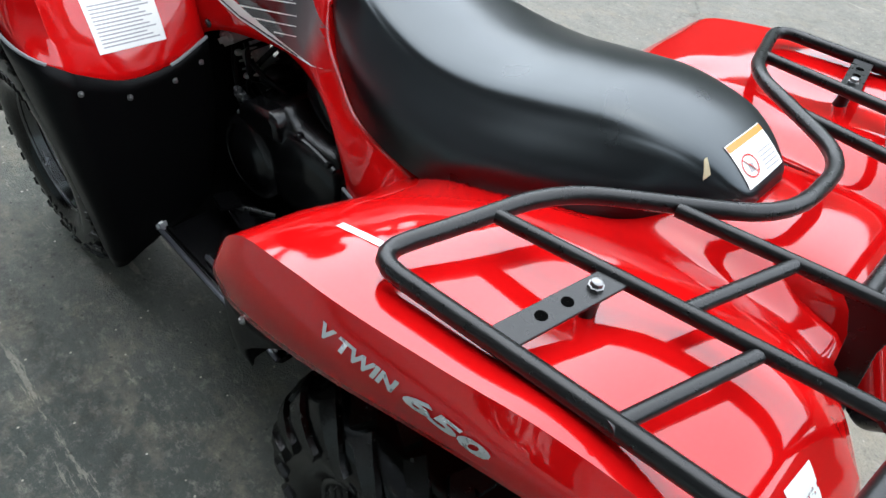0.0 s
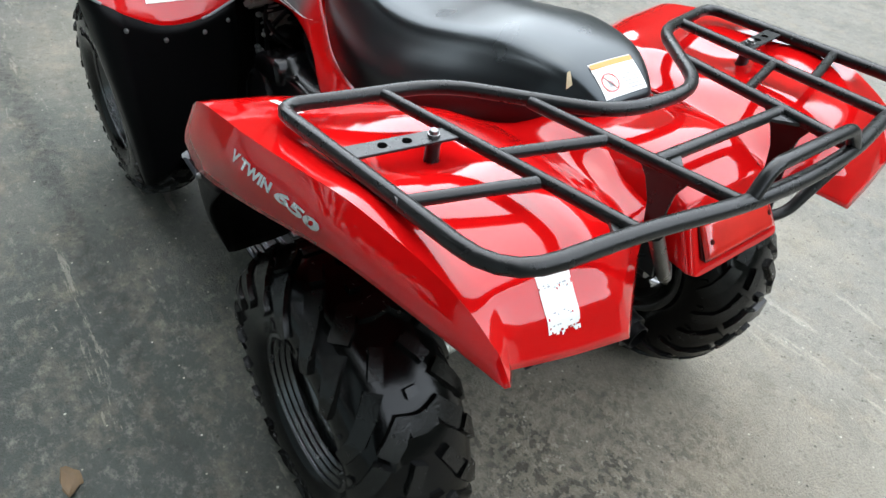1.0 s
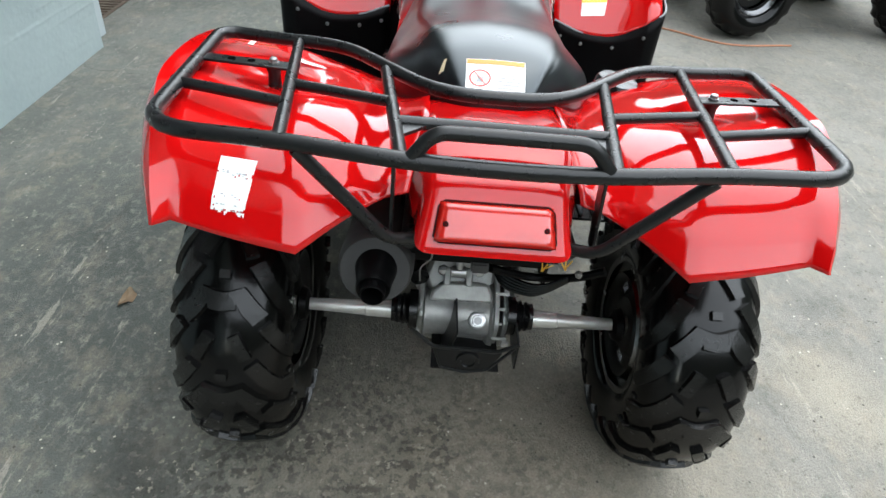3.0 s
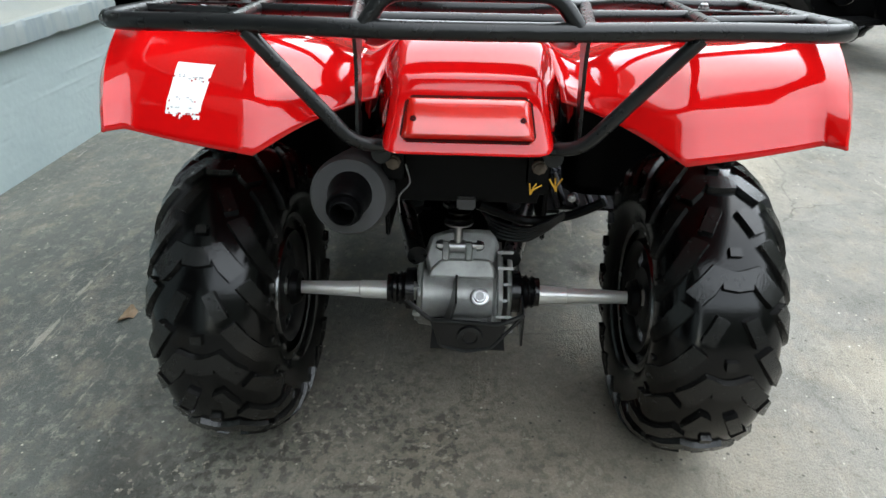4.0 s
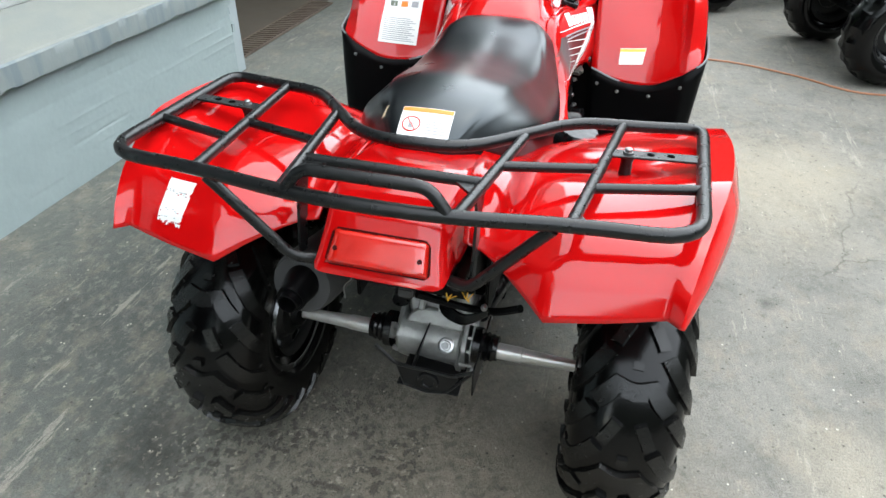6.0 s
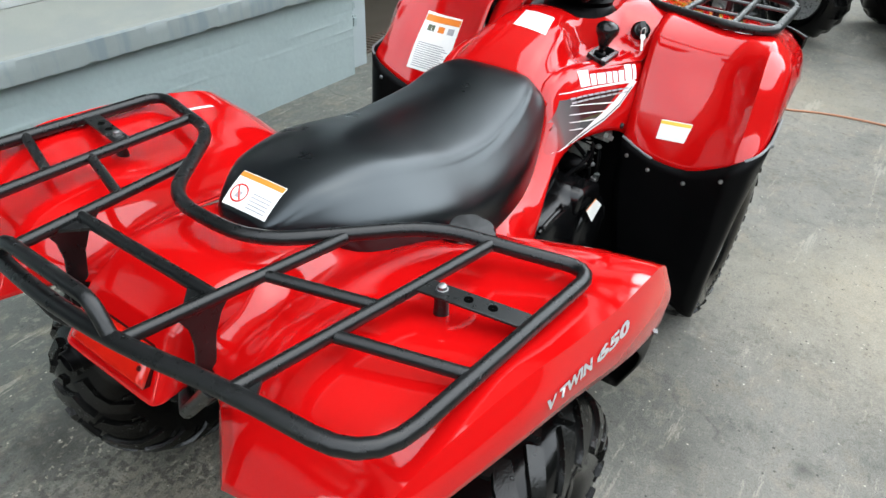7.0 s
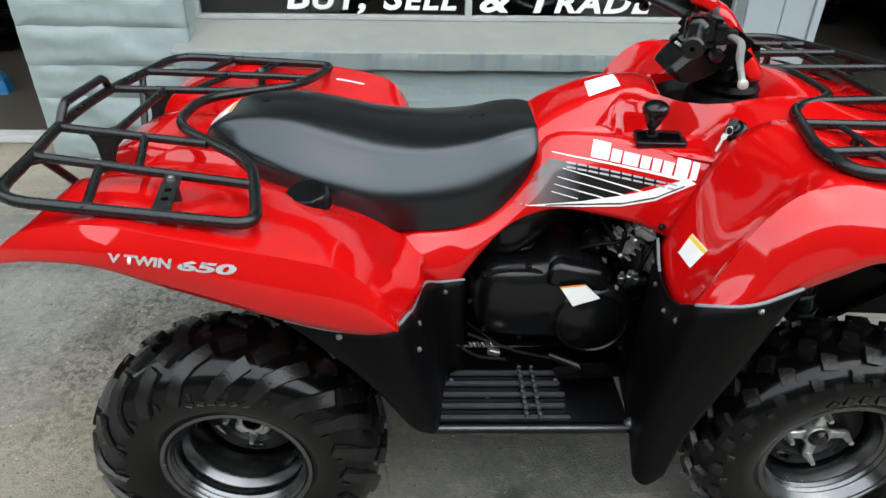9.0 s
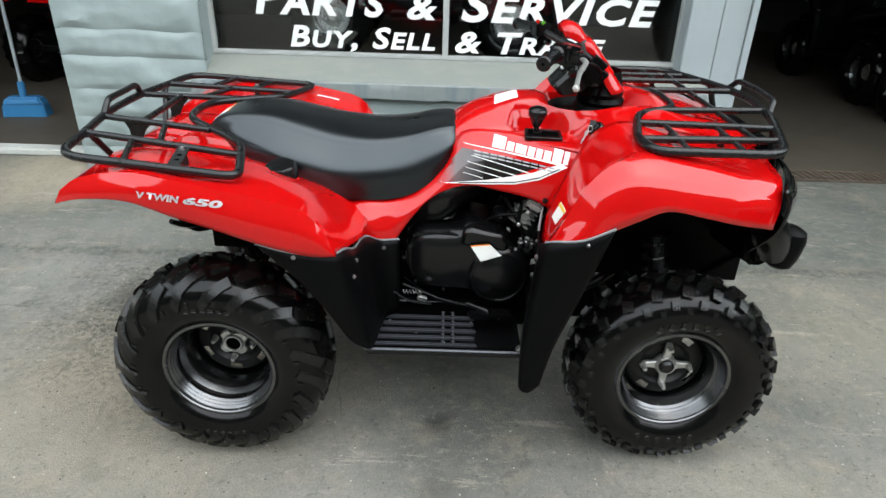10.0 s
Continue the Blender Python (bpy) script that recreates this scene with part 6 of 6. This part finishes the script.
def building():
    wall = part("wall_north", box((3.76, .20, .50), (.27, WALL_Y + .125, .25)), WALLPAINT, None, smooth=False)
    tagged(wall, "low painted block wall under the shop window", "wall", kind="structure")
    pier = part("wall_pier", box((.818, .20, 3.0), (-1.196, WALL_Y + .145, 1.5)), WALLPAINT, None, smooth=False)
    tagged(pier, "blue-grey painted rough block pier", "wall", kind="structure")
    post = part("wall_post", box((.36, .16, 3.0), (2.145, WALL_Y + .14, 1.5), bevel=.004), FRAMEPAINT, None, smooth=False)
    tagged(post, "pale grey boarded door post", "wall", kind="structure")
    part("board", box((.175, .012, 2.38), (2.055, WALL_Y + .056, 1.81), bevel=.002), FRAMEPAINT, post)
    part("board", box((.145, .012, 2.38), (2.222, WALL_Y + .056, 1.81), bevel=.002), FRAMEPAINT, post)
    part("corner_strip", box((.040, .030, 2.40), (2.318, WALL_Y + .050, 1.80), bevel=.003), FRAMEPAINT, post)
    # Out of view: raised and darkened so that the bodywork reflects it dark.
    lintel = part("wall_lintel", box((9.8, .20, 3.9), (.5, WALL_Y + .15, 4.55)), YARDWALL, None, smooth=False)
    tagged(lintel, "unseen wall above the shop front, dark for reflections", "wall", kind="structure")
    for name, size, at in (("wall_west", (3.0, .2, 6.5), (-5.4, WALL_Y + .15, 3.25)), ("wall_east", (4.0, .2, 6.5), (7.4, WALL_Y + .15, 3.25))):
        tagged(part(name, box(size, at), WALLPAINT, None, smooth=False), "painted block wall of the shop", "wall", kind="structure")
    # Inner walls, ceiling and floor hold the room's dimness in their colour.
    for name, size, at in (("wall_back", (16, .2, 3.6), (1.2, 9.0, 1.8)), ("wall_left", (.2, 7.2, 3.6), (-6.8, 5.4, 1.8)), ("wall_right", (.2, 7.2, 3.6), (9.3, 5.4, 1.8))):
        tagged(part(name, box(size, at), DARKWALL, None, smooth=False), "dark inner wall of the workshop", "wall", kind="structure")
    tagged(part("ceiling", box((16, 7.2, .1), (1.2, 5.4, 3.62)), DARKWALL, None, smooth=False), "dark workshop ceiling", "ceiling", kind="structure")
    tagged(part("floor", box((16, 6.9, .01), (1.2, 5.5, .003)), DARKFLOOR, None, smooth=False), "brown workshop floor, darkened for the room's shade", "floor", kind="structure")
    # Unseen eave, added to shade the front and darken reflections.
    tagged(part("added_eave", box((15.8, .50, .16), (1.0, 1.70, 2.86), (4, 0, 0)), YARDWALL, None, smooth=False), "unseen dark eave added above the shop front", "eave", kind="structure")
    # sill
    m = Matrix(((0, 0, 1, .628), (1, 0, 0, 0), (0, 1, 0, 0), (0, 0, 0, 1)))
    sill = part("window_sill", slab([(1.752, .503), (2.060, .503), (2.060, .694), (1.970, .694), (1.765, .600), (1.752, .588)], 2.98, m), SILLPAINT, None, smooth=False, bevel=.006)
    tagged(sill, "sloping weathered concrete window sill", "window sill", kind="structure")
    band = []
    for k in range(249):
        x = -.862 + .012 * k
        low = .502 + .005 * noise.noise(Vector((x * 3, 1, 0))) + .0035 * noise.noise(Vector((x * 22, 5, 0))) + (.006 if noise.noise(Vector((x * 9, 9, 0))) > .38 else 0)
        out = [.0022 * noise.noise(Vector((x * 6, z * 14, 2))) + .0012 * noise.noise(Vector((x * 30, z * 40, 3))) for z in (.52, .55, .58)]
        band.append([(x, 1.756, low), (x, 1.744 + out[0], low + .003), (x, 1.742 + out[1], .550), (x, 1.744 + out[2], .586), (x, 1.750, .592 + .002 * noise.noise(Vector((x * 12, 0, 7)))), (x, 1.756, .592)])
    part("fascia_board", grid_bm(band), FASCIA, sill, "smeared blue-grey fascia with a ragged lower edge")
    return wall, pier


north_wall, pier_wall = building()


def shop_window():
    win = part("window_1", box((2.74, .05, .024), (.595, 2.000, .706), bevel=.004), FRAMEWHITE, None)
    tagged(win, "shop window with white hand-painted lettering", "window", kind="structure")
    part("window_frame", box((2.74, .05, .05), (.595, 2.000, 2.40), bevel=.004), FRAMEWHITE, win)
    for x, w in ((-.795, .05), (1.985, .05), (.598, .035)):
        part("window_frame", box((w, .055, 1.72), (x, 1.999, 1.555), bevel=.004), FRAMEWHITE, win)
    for x0, x1 in ((-.77, .58), (.616, 1.96)):
        g = part("pane", box((x1 - x0, .006, 1.66), ((x0 + x1) / 2, 2.007, 1.540)), GLASS, win, smooth=False)
        g.visible_shadow = False

    def sign(words, x0, x1, z, h, slant):
        bm = writing(words, Matrix(), 0.002, slant, True, 1.12, .028)
        bmesh.ops.triangulate(bm, faces=bm.faces)
        xs, ys = [v.co.x for v in bm.verts], [v.co.y for v in bm.verts]
        top = max(ys)
        for v in bm.verts:
            v.co = Vector((x0 + (v.co.x - min(xs)) / (max(xs) - min(xs)) * (x1 - x0), 1.998 + v.co.z, z + v.co.y / top * h))
        part("lettering", bm, LETTER, win, "white painted letters", smooth=False)

    sign("Parts", -.518, .244, .930, .175, .2)
    sign("&", .368, .543, .922, .134, .2)
    sign("Service", .686, 1.830, .920, .183, .2)
    sign("Buy, Sell", -.327, .538, .748, .120, .2)
    sign("& Trade", .656, 1.547, .740, .120, .2)


shop_window()
# Unseen walls, added to cut the low sky out of light and reflections.
for name, size, at in (("blocker_wall_west", (.2, 12.6, 4.6), (-9.0, -4.4, 2.3)), ("blocker_wall_south", (21.0, .2, 6.4), (1.4, -10.6, 3.2)), ("blocker_wall_east", (.2, 12.6, 4.6), (11.8, -4.4, 2.3))):
    tagged(part(name, box(size, at), YARDWALL, None, smooth=False), "plain unseen wall added to darken low sky and reflections", "wall", kind="structure")
tagged(part("threshold", box((2.2, .10, .05), (-2.75, 2.05, .025), bevel=.01), THRESHOLD), "pale worn door threshold", "threshold", kind="structure")


# The dark base plate stands in for the depth below the bars.
grate = part("drain_grate", box((1.60, .19, .012), (3.12, 2.065, .000)), DARKWALL, None, smooth=False)
tagged(grate, "rusty iron drain grate across the doorway", "drain grate", kind="structure")
part("grate_frame", box((1.60, .014, .012), (3.12, 1.974, .008), bevel=.002), RUST, grate)
part("grate_frame", box((1.60, .014, .012), (3.12, 2.156, .008), bevel=.002), RUST, grate)
for k in range(34):
    part("grate_bar", box((.020, .166, .012), (2.345 + k * .047, 2.065, .009), (0, 0, 12), bevel=.002), RUST, grate)
chip = bmesh.new()
for at, size, turn in (((2.172, 1.862, .455), (.075, .10, .085), 9), ((2.180, 1.870, .375), (.060, .09, .060), -14), ((2.168, 1.858, .300), (.050, .11, .070), 5)):
    box(size, at, (turn, 4, turn), chip, .012)
part("broken_edge", chip, WALLPAINT, north_wall, "broken block edge")
part("bare_chip", box((.045, .05, .060), (2.152, 1.838, .485), (10, 20, 30), bevel=.014), FOAM, north_wall, "bare yellowish chip")
part("anchor_hole", revolve([(-.004, .010), (.001, .011), (.001, .004), (-.003, .001)], (1.02, 1.7975, .26), (0, -1, 0), 10), MATTE, north_wall)


def broom():
    b = thing("push_broom", "broom with a blue head and a grey handle", "broom", (-2.62, 2.90, 0))
    part("broom_head", box((.31, .12, .06), (-2.62, 2.90, .125), (0, 0, 8), bevel=.014, taper=.75), BLUE, b)
    part("bristles", box((.32, .12, .100), (-2.62, 2.90, .050), (0, 0, 8), bevel=.006, taper=.92), BLUE, b)
    part("socket", tube([(-2.62, 2.90, .14), (-2.63, 2.92, .26)], .026), BLUE, b)
    part("broom_handle", tube([(-2.63, 2.92, .16), (-2.78, 3.20, 1.45)], .013), FRAMEPAINT, b)


broom()


def yard_quad(name, label, paint, at, turn, discs=DISC, step=None):
    """A quad bike seen far off: wheels, bodywork, racks and seat."""
    q = thing(name, label, "quad bike", (0.64, 0, 0), "parked quad bikes")
    for s in (1, -1):
        for x in (0, 1.28):
            at2 = (x, s * .44, .303)
            w = part("wheel", revolve([(-.08, .165), (-.06, .13), (-.02, .122), (0, .118), (.006, .06), (.0, .05), (.0, .001)], at2, (0, s, 0), 28), discs, q, solid=.003)
            part("rim_lip", revolve([(.052, .150), (.066, .160), (.074, .160), (.074, .152), (.062, .144), (.05, .128), (.02, .124)], at2, (0, s, 0), 36), RIM, w)
            hub = part("hub", revolve([(0, .076), (.012, .070), (.018, .036), (.040, .032), (.044, .026), (.040, .001)], at2, (0, s, 0), 24), HUBSILVER, w)
            for i in range(4):
                part("wheel_nut", revolve([(.01, .009), (.026, .008), (.028, .001)], Vector(at2) + Vector((.055 * math.cos(i * math.pi / 2 + .4), 0, .055 * math.sin(i * math.pi / 2 + .4))), (0, s, 0), 6), ZINC, hub)
            bm = revolve([(a, b) for a, b in spline(tyre_skin(.30, .24, .158), 2)], at2, (0, s, 0), 40)
            for k, v in enumerate(bm.verts):
                ring, spot = divmod(k, 40)
                if 8 < ring < 24 and (spot + (ring > 16)) % 2:
                    v.co = Vector(at2) + (v.co - Vector(at2)) * 0.955
            for v in bm.verts:
                v.co.z = max(v.co.z, .001)
            part("tyre", bm, RUBBER, w)
        part("footboard", box((.46, .20, .03), (.64, s * .34, .32), bevel=.006), step or MATTE, q)
        cover = part("engine_cover", revolve([(.10, .115), (.19, .11), (.205, .09), (.208, .001)], (.72, 0, .50), (0, s, 0), 28), BLACK, q)
        if step:
            part("cover_ring", revolve([(.2085, .075), (.211, .072), (.211, .048), (.2085, .045)], (.72, 0, .50), (0, s, 0), 32), step, cover)
        part("rear_fender", grid_bm(patch(REAR_FENDER, 2, 2, s)), paint, q, solid=.004)
        part("front_fender", grid_bm(patch(FRONT_FENDER, 2, 2, s)), paint, q, solid=.004)
        part("side_cover", grid_bm(patch(SIDE_COVER, 2, 2, s)), paint, q, solid=.004)
        part("mud_flap", grid_bm(patch(FRONT_FLAP, 2, 2, s)), MATTE, q, solid=.004)
        part("arm", tube([(1.28, s * .40, .30), (1.28, s * .08, .38)], .03), MATTE, q)
        part("lamp", revolve([(0, .06), (.03, .055), (.05, .001)], (1.50, s * .33, .82), (1, 0, .1), 16), SILVER, q)
    part("tank_cover", grid_bm(patch(both(TANK_COVER), 2, 2)), paint, q, solid=.004)
    part("tail_cover", grid_bm(patch(both(TAIL), 2, 2)), paint, q, solid=.004)
    part("seat", grid_bm(patch(both(SEAT), 2, 3)), VINYL, q)
    part("engine", box((1.25, .26, .36), (.64, 0, .46), bevel=.05), MATTE, q)
    part("axle", tube([(0, -.40, .303), (0, .40, .303)], .03), STEEL_BLACK, q)
    part("handlebar", tube([(.88, -.36, 1.13), (1.01, -.09, 1.10), (1.01, .09, 1.10), (.88, .36, 1.13)], .016, .06), BLACK, q)
    part("rear_rack", tube([(-.39, -.25, .91), (-.34, -.47, .90), (.10, -.49, .88), (-.05, 0, .90), (.10, .49, .88), (-.34, .47, .90), (-.39, .25, .91)], .012, .06, True), STEEL_BLACK, q)
    part("front_rack", tube([(1.58, -.2, .98), (1.45, -.5, .965), (1.12, -.5, .965), (1.2, 0, .97), (1.12, .5, .965), (1.45, .5, .965), (1.58, .2, .98)], .012, .06, True), STEEL_BLACK, q)
    part("bumper", tube([(1.50, -.34, .60), (1.64, 0, .64), (1.50, .34, .60)], .045, .1), BLACK, q)
    q.matrix_basis = pose(*at, 0, 0, turn)
    return q


yard_quad("quad_bike", "dark grey quad bike parked across the yard", GREYBODY, (3.80, -2.42, 0), -78)
black_quad = yard_quad("quad_bike", "black quad bike with red hubs and pale footboards in the yard", BLACK, (5.33, -1.44, 0), -70, DISC, FRAMEWHITE)
for w in [o for o in black_quad.children if o.name.startswith("wheel")]:
    hub = w.data.vertices
    at = sum((v.co for v in hub), Vector()) / len(hub)
    part("hub_cap", revolve([(-.05, .03), (.048, .028), (.052, .001)], at, (0, 1 if at.y > 0 else -1, 0), 14), RED, w).matrix_parent_inverse = Matrix()
bm = bmesh.new()
rnd = random.Random(5)
for k in range(2600):
    x, y = rnd.uniform(6.25, 8.2), rnd.uniform(-4.5, .2)
    h, a, w = rnd.uniform(.03, .10), rnd.uniform(0, 6.3), rnd.uniform(.006, .014)
    dx, dy = math.cos(a) * w, math.sin(a) * w
    bm.faces.new([bm.verts.new((x - dx, y - dy, 0)), bm.verts.new((x + dx, y + dy, 0)), bm.verts.new((x + dy * 3, y - dx * 3, h))])
tagged(part("grass", bm, GRASS, smooth=False), "strip of rough green grass beyond the concrete", "grass", kind="stuff")
yard_quad("quad_bike", "green quad bike with pale wheel discs parked beyond the red one", GREEN, (4.57, .62, 0), -115, SILVER)
yard_quad("quad_bike", "red quad bike standing in the dark workshop", RED, (-2.6, 4.6, 0), 80)
yard_quad("quad_bike", "black quad bike with pale wheel discs standing inside the doorway", BLACK, (4.86, 2.74, 0), 90, SILVER)
yard_quad("quad_bike", "black quad bike standing in the dark workshop", BLACK, (4.91, 4.76, 0), 92)
yard_quad("quad_bike", "black quad bike standing in the dark workshop", BLACK, (6.30, 4.60, 0), 88)

stand = part("display_stand", box((1.75, 1.15, .50), (.42, 3.36, .256), bevel=.01), DARKFLOOR)
tagged(stand, "low brown display stand behind the shop window", "display stand")
yard_quad("quad_bike", "grey quad bike with pale rims on a display stand", GREYBODY, (.42, 3.34, .506), 0, SILVER)

hose = part("garden_hose", tube([tuple(p) for p in spline([(3.22, -.30, .006), (3.36, -.65, .006), (3.37, -1.05, .006), (3.22, -1.42, .006), (3.02, -1.75, .006), (3.1, -2.2, .006)], 8)], .006, sides=8), HOSE)
tagged(hose, "thin orange hose lying on the concrete", "hose")
bm = bmesh.new()
lv = [bm.verts.new((.298 + .035 * math.cos(a) * (1 + .3 * math.sin(3 * a)), .93 + .022 * math.sin(a), .004 + .006 * math.cos(2 * a))) for a in np.arange(12) * math.pi / 6]
bm.faces.new(lv)
tagged(part("dry_leaf", bm, LEAF, solid=.001), "dry brown leaf lying on the concrete", "leaf")



def board_marked(wall, x0, x1, z1, y):
    """A plastered wall face with the faint, broken marks of its boards."""
    rnd = random.Random(3)
    marks = [(z, rnd.uniform(0, 50), rnd.choice((1, 1, -1))) for z in (.070, .118, .172, .226, .272, .330, .372, .416, .455)]
    nx, nz = 300, 84
    g = []
    for q in range(nx + 1):
        x = x0 + (x1 - x0) * q / nx
        row = []
        for r in range(nz + 1):
            z = z1 * r / nz
            d = .003 * noise.noise(Vector((x * 2.2, z * 5, 1))) + .0012 * noise.noise(Vector((x * 7, z * 26, 2))) + .0006 * noise.noise(Vector((x * 40, z * 60, 3)))
            for at, seed, sign in marks:
                wave = at + .007 * noise.noise(Vector((x * 1.5, seed, 0))) + .003 * noise.noise(Vector((x * 9, seed, 5)))
                deep = max(0.0, noise.noise(Vector((x * 2.4, seed, 9))) + .15)
                d += sign * .0042 * deep * math.exp(-((z - wave) / .0042) ** 2)
            row.append((x, y - .004 - d, z))
        g.append(row)
    part("wall_face", grid_bm(g), WALLPAINT, wall)


board_marked(north_wall, -.80, 2.14, .503, WALL_Y)


def rough_blocks(wall, x0, x1, zs, y):
    """Split-faced blocks, one to a course, with a broken front and wavy joints."""
    def joint(k, x):
        return zs[k] + (0 if k == 0 else .012 * noise.noise(Vector((x * 5, k * 3.7, 0))) + .004 * noise.noise(Vector((x * 19, k * 3.7, 4))))

    for i in range(len(zs) - 1):
        off = random.Random(i + 40).uniform(-.004, .004)
        n, m = 30, 9
        g = []
        for r in range(m + 1):
            row = []
            for q in range(n + 1):
                u, w = q / n, r / m
                x = x0 + (x1 - x0) * u
                a, b2 = joint(i, x) + .001, joint(i + 1, x) - .001
                z = a + (b2 - a) * w
                rim = min(1, 5 * min(w, 1 - w) + .05, 9 * min(u, 1 - u) + .1)
                row.append((x, y + off * rim + .006 - rim * .012 - .018 * rim * noise.noise(Vector((x * 5, z * 7, i * 3))) - .008 * rim * noise.noise(Vector((x * 16, z * 20, i))) - .003 * noise.noise(Vector((x * 45, z * 50, i))), z))
            g.append(row)
        bm = grid_bm(g)
        box((x1 - x0, .08, zs[i + 1] - zs[i] - .03), ((x0 + x1) / 2, y + .062, (zs[i] + zs[i + 1]) / 2), bm=bm)
        part("block", bm, WALLPAINT, wall)


rough_blocks(pier_wall, -1.61, -.782, [0, .15, .34, .50, .69, .84, 1.03, 1.18, 1.37, 1.55, 1.75, 1.95, 2.2, 2.6], WALL_Y)
